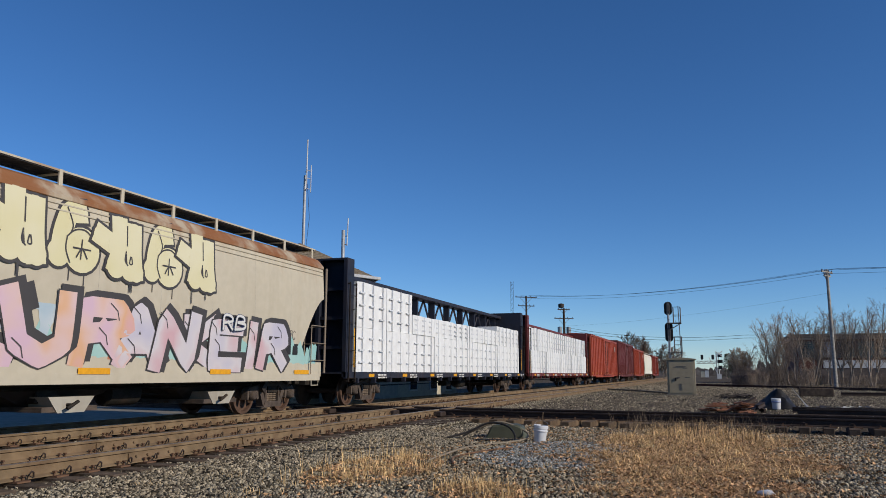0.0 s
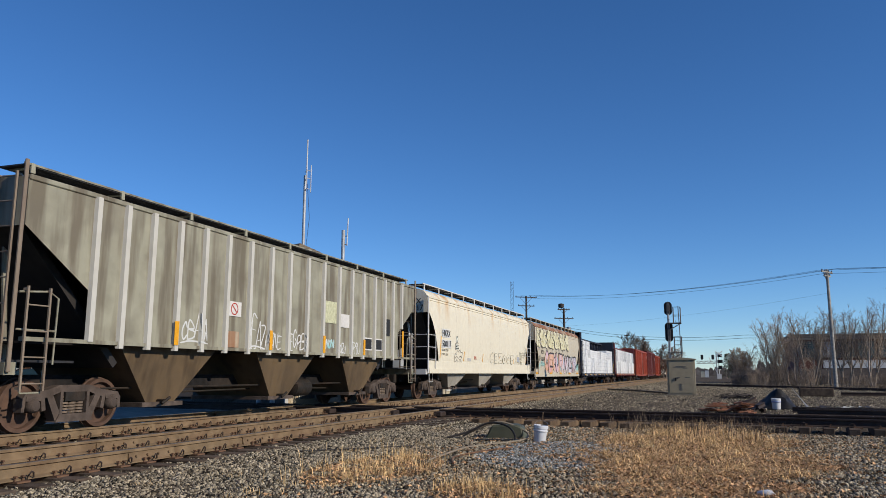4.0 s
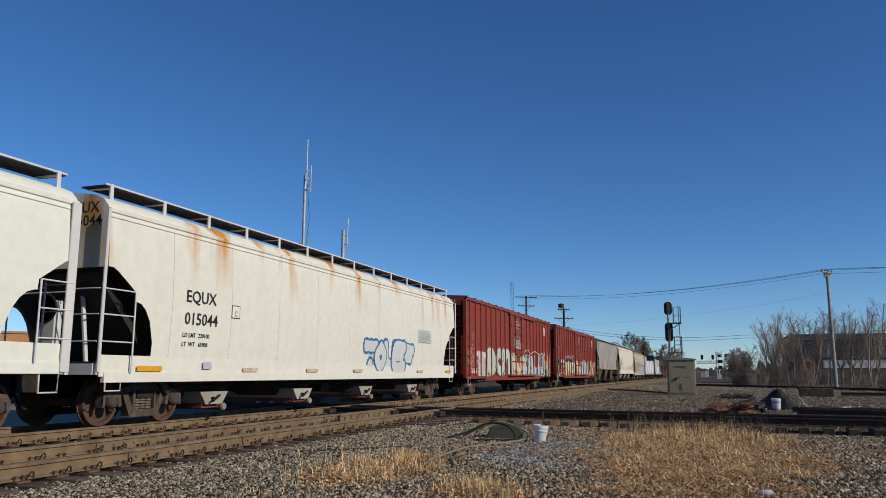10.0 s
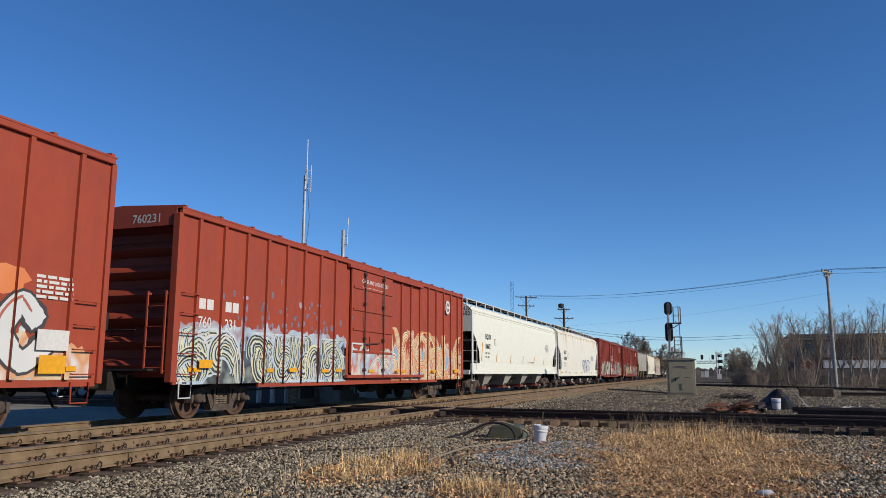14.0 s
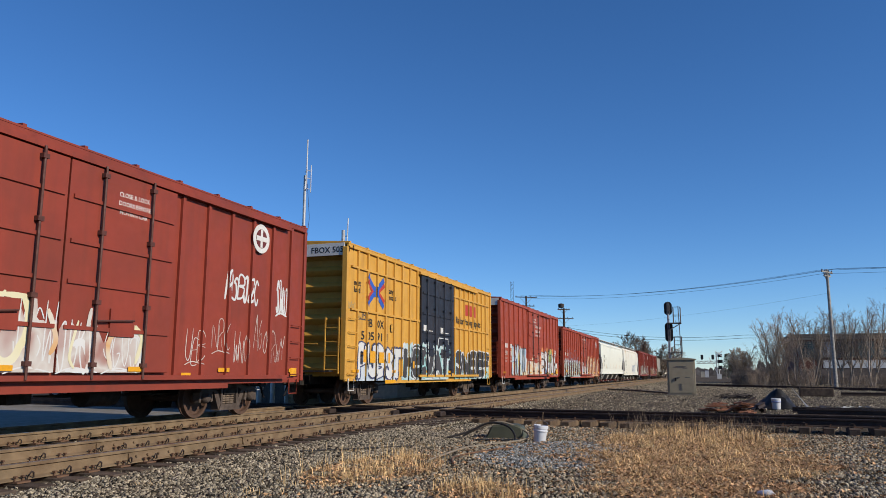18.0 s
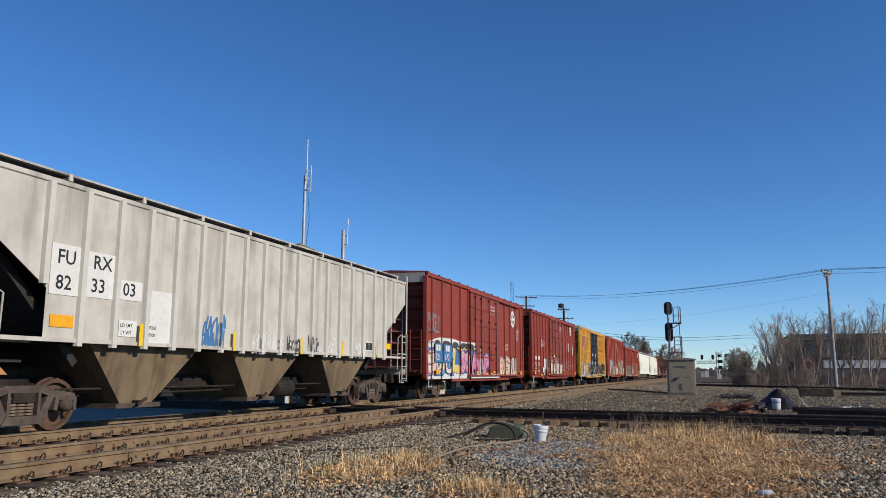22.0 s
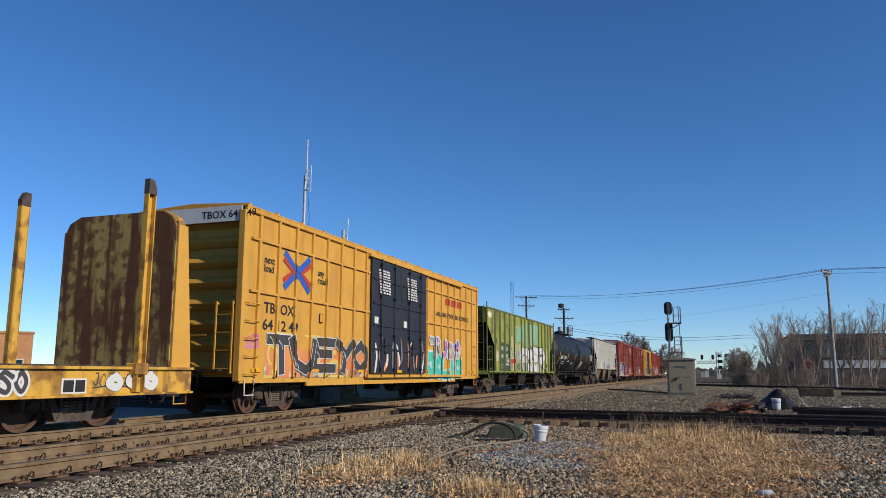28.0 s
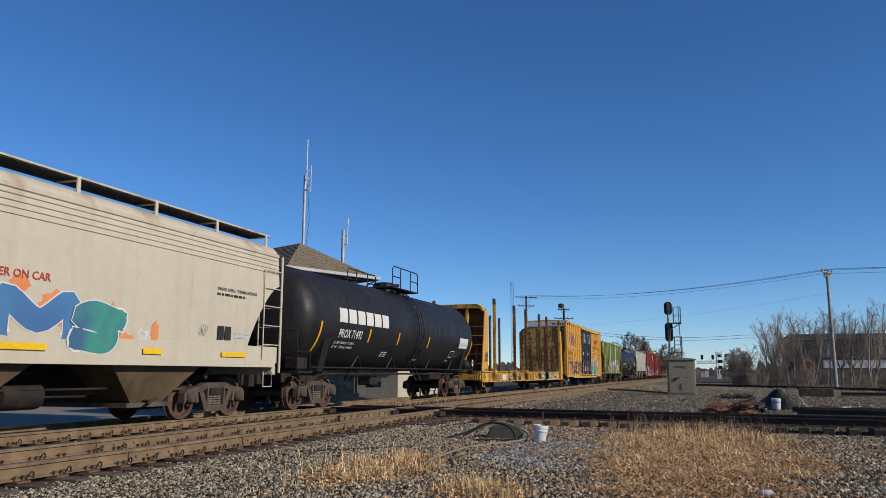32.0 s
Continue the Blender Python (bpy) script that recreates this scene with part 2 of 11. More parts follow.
M["gate_red"] = material("faded_red_gate_paint", (0.20, 0.045, 0.032), 0.7, 0, 0.2, 5, stain=(0.09, 0.05, 0.035), stains=0.6, stain_scale=3, bump=0.2)
M["trim_worn"] = material("worn_pinkish_cast_iron", (0.34, 0.25, 0.2), 0.7, 0, 0.2, 6, stains=0.5, bump=0.2)
M["rust_red"] = material("red_brown_rust", (0.20, 0.088, 0.05), 0.9, 0, 0.3, 7, stain=(0.10, 0.045, 0.028), stains=0.5, stain_scale=2, bump=0.5, rand=0.3)
M["rust"] = material("orange_rust", (0.135, 0.075, 0.045), 0.9, 0, 0.3, 7, stain=(0.076, 0.038, 0.023), stains=0.5, stain_scale=2, bump=0.5)

# ---- mesh helpers ----


def bm_box(bm, x0, x1, y0, y1, z0, z1):
    vs = [bm.verts.new((x, y, z)) for x in (x0, x1) for y in (y0, y1) for z in (z0, z1)]
    for f in ((0, 1, 3, 2), (4, 6, 7, 5), (0, 4, 5, 1), (2, 3, 7, 6), (0, 2, 6, 4), (1, 5, 7, 3)):
        bm.faces.new([vs[i] for i in f])


def bm_tube(bm, pts, r, seg=6, cap=True):
    """A round bar along a chain of points."""
    pts = [Vector(p) for p in pts]
    rings = []
    for i, p in enumerate(pts):
        d = (pts[min(i + 1, len(pts) - 1)] - pts[max(i - 1, 0)]).normalized()
        a = Vector((0, 0, 1)) if abs(d.z) < 0.9 else Vector((1, 0, 0))
        u = d.cross(a).normalized()
        v = d.cross(u)
        rr = r[i] if isinstance(r, (list, tuple)) else r
        rings.append([bm.verts.new(p + u * rr * math.cos(2 * math.pi * k / seg) + v * rr * math.sin(2 * math.pi * k / seg)) for k in range(seg)])
    for a, b in zip(rings, rings[1:]):
        for k in range(seg):
            bm.faces.new((a[k], a[(k + 1) % seg], b[(k + 1) % seg], b[k]))
    if cap:
        bm.faces.new(rings[0][::-1])
        bm.faces.new(rings[-1])


def bm_prism(bm, poly, axis, a, b):
    """Extrudes a 2D polygon along axis 'x' (poly in y,z), 'y' (x,z) or 'z' (x,y)."""
    def at(p, s):
        return {"x": (s, p[0], p[1]), "y": (p[0], s, p[1]), "z": (p[0], p[1], s)}[axis]
    lo = [bm.verts.new(at(p, a)) for p in poly]
    hi = [bm.verts.new(at(p, b)) for p in poly]
    n = len(poly)
    bm.faces.new(lo)
    bm.faces.new(hi[::-1])
    for i in range(n):
        bm.faces.new((lo[i], hi[i], hi[(i + 1) % n], lo[(i + 1) % n]))


def bm_lathe(bm, prof, axis="y", seg=24, center=(0, 0, 0)):
    """Turns a profile of (radius, height) about an axis through center."""
    rings = []
    for r, h in prof:
        ring = []
        for k in range(seg):
            a = 2 * math.pi * k / seg
            c, s = r * math.cos(a), r * math.sin(a)
            p = {"x": (h, c, s), "y": (c, h, s), "z": (c, s, h)}[axis]
            ring.append(bm.verts.new(Vector(p) + Vector(center)))
        rings.append(ring)
    for a, b in zip(rings, rings[1:]):
        for k in range(seg):
            bm.faces.new((a[k], a[(k + 1) % seg], b[(k + 1) % seg], b[k]))
    bm.faces.new(rings[0])
    bm.faces.new(rings[-1])


def finish(bm, mat, name, smooth=None, bevel=0.0):
    if bevel:
        bmesh.ops.bevel(bm, geom=list(bm.edges), offset=bevel, segments=1, affect="EDGES")
    bmesh.ops.recalc_face_normals(bm, faces=bm.faces)
    me = bpy.data.meshes.new(name)
    bm.to_mesh(me)
    bm.free()
    me.materials.append(mat)
    if smooth is not None:
        me.polygons.foreach_set("use_smooth", [True] * len(me.polygons))
        me.update()
        me.set_sharp_from_angle(angle=radians(smooth))
    return me


def put(name, me, parent=None, m=None, label=""):
    ob = new(name, me)
    if parent:
        ob.parent = parent
    if m is not None:
        ob.matrix_basis = m if isinstance(m, Matrix) else Matrix.Translation(m)
    if label:
        ob["label"] = label
    return ob


def part(name, bm, mat, parent, label="", smooth=None, bevel=0.0, m=None):
    return put(name, finish(bm, mat, name, smooth, bevel), parent, m, label)


def boxes(name, mat, parent, dims, label="", bevel=0.0):
    bm = bmesh.new()
    for d in dims:
        bm_box(bm, *d)
    return part(name, bm, mat, parent, label, bevel=bevel)


def bars(name, mat, parent, chains, r=0.014, label="", seg=6):
    bm = bmesh.new()
    for c in chains:
        bm_tube(bm, c, r, seg)
    return part(name, bm, mat, parent, label, smooth=50)


def text_mesh(words, size, mat):
    cu = bpy.data.curves.new("lettering", "FONT")
    cu.offset = 0.012 * size
    cu.body = words
    cu.size = size
    cu.align_x = "LEFT"
    cu.resolution_u = 2
    ob = bpy.data.objects.new("lettering", cu)
    me = bpy.data.meshes.new_from_object(ob)
    bpy.data.objects.remove(ob)
    me.materials.append(mat)
    return me


FACE = Matrix(((1, 0, 0, 0), (0, 0, -1, 0), (0, 1, 0, 0), (0, 0, 0, 1)))


def lettering(words, x, z, size, mat, car, y, name="lettering", lean=0.0):
    """Words on a side that looks towards -y, first letter at x, foot at z."""
    put(name, text_mesh(words, size, mat), car, Matrix.Translation((x, y, z)) @ Matrix.Rotation(lean, 4, "X") @ FACE)


def plates(name, rects, mat, car, y, depth=0.006, lean=0.0):
    """Thin flat marks (x0, x1, z0, z1) on the near side."""
    joined = name == "stencilling"
    bm = bmesh.new()
    for x0, x1, z0, z1 in rects:
        bm_box(bm, x0, x1, y - depth, y, z0, z1)
        if not joined:
            part(name, bm, mat, car)
            bm = bmesh.new()
    if joined:
        part(name, bm, mat, car)
    else:
        bm.free()



# ---- the ground and the tracks ----
TRAIN_Y, NEAR_Y = 11.93, 8.225
GAUGE = 1.505
CROSS_X, CROSS_SKEW = 20.84, 0.105


def rail_section(head_only=False):
    if head_only:
        return [(-0.036, -0.004), (-0.03, 0.0), (0.03, 0.0), (0.036, -0.004)]
    return [(-0.07, -0.185), (0.07, -0.185), (0.07, -0.172), (0.012, -0.15), (0.009, -0.05), (0.037, -0.038), (0.037, -0.004), (-0.037, -0.004),
            (-0.037, -0.038), (-0.009, -0.05), (-0.012, -0.15), (-0.07, -0.172)]


def rail(track, a, b, dark=False):
    """One rail from a to b (plan points), with its worn head as a part."""
    a, b = Vector((*a, 0)), Vector((*b, 0))
    length = (b - a).length
    ang = math.atan2(b.y - a.y, b.x - a.x)
    m = Matrix.Translation(a) @ Matrix.Rotation(ang, 4, "Z")
    bm = bmesh.new()
    bm_prism(bm, rail_section(), "x", 0, length)
    ob = part("rail", bm, M["rail_dark" if dark else "rail"], track, m=m)
    bm = bmesh.new()
    bm_prism(bm, rail_section(True), "x", 0, length)
    part("rail_head", bm, M["rail_top" if not dark else "rail_dark"], ob)
    return ob


def ground_z(x, y):
    d = min(abs(y - NEAR_Y), abs(y - TRAIN_Y)) if x < 400 else 9
    z = -0.25
    if y < NEAR_Y - 1.5:
        z -= 0.025 * min(1, (NEAR_Y - 1.5 - y) / 3.0)
    c = x - CROSS_X - CROSS_SKEW * y
    if -4.5 < c < 2.5 and y < NEAR_Y - 2:
        z -= 0.05
        if -1.9 < c < 1.9:
            z -= 0.11 * min(1, (1.9 - abs(c)) / 0.5)
    if c > 2.5 and y < NEAR_Y:
        z += 0.06
    if y > TRAIN_Y + 2:
        z -= 0.12 * min(1, (y - TRAIN_Y - 2) / 2)
    return z


def build_ground():
    bm = bmesh.new()
    xs = [-900, -400, -200, -100, -50, -20, -8] + [i * 0.5 for i in range(-8, 90)] + [46, 50, 56, 64, 75, 90, 120, 170, 260, 400, 700, 1200, 2500]
    ys = [-2500, -900, -300, -120, -60, -40, -28, -20, -15] + [-12 + i * 0.5 for i in range(64)] + [21, 24, 30, 40, 60, 90, 140, 260, 500, 1000, 2500]
    xs.sort()
    ys.sort()
    grid = [[bm.verts.new((x, y, ground_z(x, y) + (0.014 * noise.noise((x * 0.8, y * 0.8, 0)) + 0.010 * noise.noise((x * 2.3, y * 2.3, 4)) if abs(x) < 60 and abs(y) < 30 else 0)))
             for y in ys] for x in xs]
    for i in range(len(xs) - 1):
        for j in range(len(ys) - 1):
            bm.faces.new((grid[i][j], grid[i + 1][j], grid[i + 1][j + 1], grid[i][j + 1]))
    ob = part("ground", bm, M["ballast"], None, smooth=60)
    return tagged(ob, "grey-brown crushed stone ballast ground with dry dirt", "ground", kind="structure")


ground = build_ground()


def build_track(name, y, x0, x1, label, spans):
    tr = tagged(new(name), label, "railway track", kind="structure")
    for s in (-1, 1):
        for a, b in spans:
            rail(tr, (a, y + s * GAUGE / 2), (b, y + s * GAUGE / 2))
    return tr


# rails broken at the diamond, where the crossing's flangeways run through
track_near = build_track("track_near", NEAR_Y, -60, 600, "rusty rails on weathered wooden ties in ballast", [(-60, 600)])
track_train = build_track("track_train", TRAIN_Y, -340, 1500, "worn running rails on wooden ties under the train", [(-340, 1500)])
track_cross = tagged(new("track_crossing"), "dark rails of a track crossing the main line", "railway track", kind="structure")


def cross_x(y, off=0.0):
    return CROSS_X + CROSS_SKEW * y + off


# Dark steel here puts the shade on the rails' near faces into the colour
for off in (-GAUGE / 2, GAUGE / 2):
    rail(track_cross, (cross_x(-45, off), -45), (cross_x(60, off), 60), dark=True).location.z = -0.004

# ---- rolling stock: shared pieces ----


def wheelset_mesh():
    bm = bmesh.new()
    r = 0.457
    for s in (-1, 1):
        o = s * 0.69
        prof = [(0.09, o + s * 0.10), (0.13, o + s * 0.10), (0.15, o + s * 0.075), (0.30, o + s * 0.045), (0.375, o + s * 0.05), (0.385, o + s * 0.135), (r - 0.006, o + s * 0.135),
                (r, o + s * 0.06), (r + 0.003, o + s * 0.035), (r + 0.026, o + s * 0.028), (r + 0.026, o), (0.38, o), (0.36, o + s * 0.03), (0.16, o - s * 0.01), (0.12, o - s * 0.04), (0.09, o - s * 0.04)]
        bm_lathe(bm, prof, "y", 28)
    bm_lathe(bm, [(0.085, -1.02), (0.085, 1.02)], "y", 12)
    return finish(bm, M["wheel_steel"], "wheelset", 40)


def side_frame_mesh():
    bm = bmesh.new()
    h0, h1 = -0.09, 0.09
    # top chord, pedestals, diagonal struts, spring seat
    bm_prism(bm, [(-1.12, 0.56), (-1.05, 0.66), (-0.62, 0.72), (-0.35, 0.80), (0.35, 0.80), (0.62, 0.72), (1.05, 0.66), (1.12, 0.56), (0.92, 0.56), (0.55, 0.60), (0.33, 0.68), (-0.33, 0.68),
                  (-0.55, 0.60), (-0.92, 0.56)], "y", h0, h1)
    for s in (-1, 1):
        bm_prism(bm, [(s * 0.66, 0.70), (s * 0.52, 0.70), (s * 0.30, 0.30), (s * 0.30, 0.17), (s * 0.40, 0.17)], "y", h0, h1)
        bm_prism(bm, [(s * 0.33, 0.70), (s * 0.27, 0.70), (s * 0.27, 0.30), (s * 0.33, 0.30)], "y", h0 - 0.01, h1 + 0.01)
        bm_prism(bm, [(s * 1.12, 0.58), (s * 1.04, 0.58), (s * 1.06, 0.36), (s * 1.12, 0.36)], "y", h0, h1)
        bm_prism(bm, [(s * 0.74, 0.60), (s * 0.66, 0.62), (s * 0.62, 0.38), (s * 0.70, 0.36)], "y", h0, h1)
    bm_prism(bm, [(-0.42, 0.16), (0.42, 0.16), (0.34, 0.30), (-0.34, 0.30)], "y", h0 - 0.03, h1 + 0.03)
    return finish(bm, M["truck_rust"], "side_frame", 30)


def spring_mesh():
    bm = bmesh.new()
    for cx in (-0.17, 0.0, 0.17):
        for i in range(6):
            z = 0.33 + i * 0.052
            bm_lathe(bm, [(0.045, z - 0.012), (0.083, z - 0.018), (0.083, z + 0.018), (0.045, z + 0.012)], "z", 9, (cx, 0, 0))
    return finish(bm, M["spring"], "spring_group", 40)


def bearing_mesh():
    bm = bmesh.new()
    bm_lathe(bm, [(0.115, 0.10), (0.125, -0.02), (0.115, -0.10), (0.08, -0.135), (0.03, -0.14)], "y", 12)
    bm_box(bm, -0.15, 0.15, -0.07, 0.10, 0.08, 0.16)
    return finish(bm, M["truck_rust"], "axle_bearing", 40)


def bolster_mesh():
    bm = bmesh.new()
    bm_box(bm, -0.22, 0.22, -1.10, 1.10, 0.52, 0.68)
    bm_lathe(bm, [(0.25, 0.68), (0.25, 0.76)], "z", 14)
    for s in (-1, 1):
        bm_box(bm, s * 0.42 - 0.05, s * 0.42 + 0.05, -0.85, 0.85, 0.36, 0.46)
        bm_box(bm, s * 0.43 - 0.03, s * 0.43 + 0.03, -0.80, -0.60, 0.30, 0.52)
        bm_box(bm, s * 0.43 - 0.03, s * 0.43 + 0.03, 0.60, 0.80, 0.30, 0.52)
    return finish(bm, M["steel_dark"], "bogie")


def coupler_mesh():
    bm = bmesh.new()
    bm_box(bm, -0.55, 0.10, -0.07, 0.07, 0.76, 0.92)
    bm_prism(bm, [(0.10, -0.15), (0.34, -0.17), (0.40, -0.06), (0.30, 0.0), (0.36, 0.12), (0.24, 0.17), (0.10, 0.12)], "z", 0.70, 0.98)
    bm_box(bm, -0.2, 0.06, -0.3, 0.3, 0.66, 1.04)
    return finish(bm, M["steel_dark"], "coupler", bevel=0.008)


def hose_mesh():
    bm = bmesh.new()
    bm_tube(bm, [(-0.1, -0.28, 0.72), (0.08, -0.28, 0.66), (0.20, -0.26, 0.50), (0.34, -0.2, 0.38), (0.5, -0.12, 0.36)], 0.028, 7)
    return finish(bm, M["under"], "air_hose", 50)


SHARED = {"wheelset": wheelset_mesh(), "side_frame": side_frame_mesh(), "spring_group": spring_mesh(), "axle_bearing": bearing_mesh(), "bogie": bolster_mesh(),
          "coupler": coupler_mesh(), "air_hose": hose_mesh()}
SPINNING = []
TURN = Matrix.Rotation(math.pi, 4, "Z")


def add_bogies(car, half, rear=None):
    for x in (-half, half):
        bo = put("bogie", SHARED["bogie"], car, (x, 0, 0))
        for s in (-1, 1):
            put("side_frame", SHARED["side_frame"], bo, (0, s * 1.0, 0))
            put("spring_group", SHARED["spring_group"], bo, (0, s * 1.0, 0))
            ws = put("wheelset", SHARED["wheelset"], bo, (s * 0.889, 0, 0.457), "rust-brown steel wheels on an axle")
            SPINNING.append((ws, s * 0.889))
            for t in (-1, 1):
                put("axle_bearing", SHARED["axle_bearing"], bo, Matrix.Translation((s * 0.889, t * 1.03, 0.457)) @ (Matrix.Identity(4) if t < 0 else TURN))


def add_couplers(car, L, reach=0.42):
    for s in (-1, 1):
        turn = Matrix.Identity(4) if s > 0 else TURN
        put("coupler", SHARED["coupler"], car, Matrix.Translation((s * (L / 2 + reach - 0.3), 0, 0)) @ turn)
        put("air_hose", SHARED["air_hose"], car, Matrix.Translation((s * (L / 2 + 0.05), 0, 0)) @ turn)


def ladder_mesh(w, z0, z1, mat, step=0.42, stand=0.09, r=0.013):
    bm = bmesh.new()
    for x in (-w / 2, w / 2):
        bm_box(bm, x - 0.017, x + 0.017, -stand - 0.017, -stand + 0.017, z0, z1)
        for z in (z0 + 0.05, z1 - 0.05):
            bm_box(bm, x - 0.015, x + 0.015, -stand, 0.0, z - 0.02, z + 0.02)
    z = z0 + 0.12
    while z < z1:
        bm_tube(bm, [(-w / 2, -stand, z), (w / 2, -stand, z)], r, 6)
        z += step
    return finish(bm, mat, "ladder")


def grabs(car, x, w, zs, y, mat, name="grab_iron"):
    me = None
    for z in zs:
        if me is None:
            bm = bmesh.new()
            bm_tube(bm, [(-w / 2, 0, 0), (-w / 2, -0.08, -0.01), (w / 2, -0.08, -0.01), (w / 2, 0, 0)], 0.013, 6)
            me = finish(bm, mat, name, 50)
        put(name, me, car, (x, y, z))


def stirrup(car, x, y, z, mat):
    bm = bmesh.new()
    bm_tube(bm, [(-0.2, 0, z), (-0.19, 0, z - 0.36), (0.19, 0, z - 0.36), (0.2, 0, z)], 0.018, 6)
    part("sill_step", bm, mat, car, smooth=50, m=Matrix.Translation((x, y, 0)))


def brake_gear(car, L, z=0.6):
    boxes("centre_sill", M["under"], car, [(-L / 2 + 0.1, L / 2 - 0.1, -0.33, 0.33, 0.68, 0.98)])
    bm = bmesh.new()
    bm_lathe(bm, [(0.1, -0.45), (0.24, -0.40), (0.24, 0.40), (0.1, 0.45)], "x", 12, (1.6, -0.75, 0.62))
    part("air_reservoir", bm, M["steel_dark"], car, smooth=40)
    boxes("brake_valve", M["steel_dark"], car, [(-0.5, 0.0, -0.9, -0.5, 0.48, 0.78)], bevel=0.02)
    bars("brake_rod", M["steel_dark"], car, [[(-L / 2 + 3.5, -0.45, 0.58), (-0.4, -0.6, 0.62)], [(0.3, -0.6, 0.6), (L / 2 - 3.5, -0.4, 0.55)], [(-L / 2 + 2.5, -0.95, 0.72), (L / 2 - 2.5, -0.95, 0.72)]], 0.022)


# ---- sprayed lettering ----
STROKES = {
    "A": "00 49 59 90/23 73", "B": "00 09 69 86 15 94 81 00", "C": "87 59 16 13 50 92", "E": "99 09 00 90/05 75", "F": "99 09 00/05 75", "G": "97 59 16 13 50 93 64",
    "H": "09 00/99 90/05 95", "I": "59 50", "J": "29 79 72 40 03", "K": "09 00/99 04 90", "L": "09 00 90", "M": "00 19 54 89 90", "N": "00 09 90 99", "O": "59 16 13 50 83 86 59",
    "P": "00 09 79 96 65 04", "R": "00 09 79 96 65 04/45 90", "S": "97 49 17 46 73 60 11", "T": "09 99/59 50", "U": "09 12 50 82 99", "V": "09 50 99", "W": "09 20 55 80 99",
    "X": "09 90/00 99", "Y": "09 55 99/55 50", "Z": "09 99 00 90", "6": "79 26 12 50 83 75 34", "n": "00 08/04 38 77 80", "o": "48 16 12 40 72 76 48", "5": "98 29 25 76 83 60 11",
}


def strokes(letter):
    """The strokes of a letter as points in a unit square."""
    return [[(int(p[0]) / 9, int(p[1]) / 9) for p in st.split()] for st in STROKES[letter].split("/")]


def curve_through(pts, n=5):
    P = [Vector(p) for p in pts]
    if len(P) < 3:
        return P
    out = []
    for i in range(len(P) - 1):
        p0, p1, p2, p3 = P[max(0, i - 1)], P[i], P[i + 1], P[min(len(P) - 1, i + 2)]
        for k in range(n):
            t = k / n
            out.append(0.5 * (2 * p1 + (p2 - p0) * t + (2 * p0 - 5 * p1 + 4 * p2 - p3) * t * t + (3 * p1 - p0 - 3 * p2 + p3) * t ** 3))
    return out + [P[-1]]


def ribbon(pts, w, taper=False):
    """Quads of a flat stroke; the ends reach out by half the width."""
    P = [p.copy() for p in pts]
    P[0] = P[0] + (P[0] - P[1]).normalized() * w * 0.45
    P[-1] = P[-1] + (P[-1] - P[-2]).normalized() * w * 0.45
    L, R = [], []
    for i, p in enumerate(P):
        d = P[min(i + 1, len(P) - 1)] - P[max(0, i - 1)]
        n = Vector((-d.y, d.x)).normalized()
        ww = w / 2
        if taper and i in (0, len(P) - 1):
            ww *= 0.5
        L.append(p + n * ww)
        R.append(p - n * ww)
    return [(L[i], R[i], R[i + 1], L[i + 1]) for i in range(len(P) - 1)]


def cut_at(poly, xs):
    """Cuts a convex polygon at upright lines."""
    out = []
    for x in xs:
        if not (min(p[0] for p in poly) < x - 1e-4 and max(p[0] for p in poly) > x + 1e-4):
            continue
        left, right = [], []
        for i, p in enumerate(poly):
            q = poly[(i + 1) % len(poly)]
            (left if p[0] <= x else right).append(p)
            if (p[0] - x) * (q[0] - x) < 0:
                t = (x - p[0]) / (q[0] - p[0])
                c = Vector((x, p[1] + (q[1] - p[1]) * t))
                left.append(c)
                right.append(c)
        out.append(left)
        poly = right
    return out + [poly]


class Side:
    """The near side of a car: where its sheet lies, its upright posts and its doors."""

    def __init__(self, y, posts=(), post_w=0.09, post_d=0.0, doors=()):
        self.y, self.posts, self.w, self.d = y, posts, post_w, post_d
        self.doors = doors
        self.edges = sorted([p - post_w / 2 - 0.004 for p in posts] + [p + post_w / 2 + 0.004 for p in posts] + [x for d in doors for x in d])

    def depth(self, z):
        return self.y(z) if callable(self.y) else self.y

    def step(self, x):
        """How far the car stands out at x: doors, posts or plain sheet."""
        for a, b in self.doors:
            if a < x < b:
                return 0.106
        return self.d if any(abs(x - q) < self.w / 2 + 0.004 for q in self.posts) else 0.0


def spray(name, layers, mat, car, side, base, gap=0.0012):
    """layers: lists of convex faces (x, z); each face lies a hair further out than the one before."""
    verts, faces = [], []
    for k, fs in enumerate(layers):
        out = base + gap * k
        for j, f in enumerate(fs):
            o2 = out + 0.00003 * j
            for pc in cut_at([Vector(p) for p in f], side.edges) if side.edges else [f]:
                if len(pc) < 3:
                    continue
                on = side.step(sum(p[0] for p in pc) / len(pc))
                i = len(verts)
                for p in pc:
                    verts.append((p[0], -side.depth(p[1]) - o2 - on, p[1]))
                faces.append(tuple(range(i, i + len(pc))))
    me = bpy.data.meshes.new(name)
    me.from_pydata(verts, [], faces)
    bm = bmesh.new()
    bm.from_mesh(me)
    bmesh.ops.remove_doubles(bm, verts=bm.verts, dist=0.0001)
    bm.to_mesh(me)
    bm.free()
    me.materials.append(mat)
    return put(name, me, car)


def blob(cx, cz, rx, rz, rng, n=14):
    pts = [Vector((cx + rx * math.cos(a) * rng.uniform(0.75, 1.15), cz + rz * math.sin(a) * rng.uniform(0.75, 1.15))) for a in [2 * math.pi * i / n for i in range(n)]]
    c = Vector((cx, cz))
    return [(c, pts[i], pts[(i + 1) % n]) for i in range(n)]


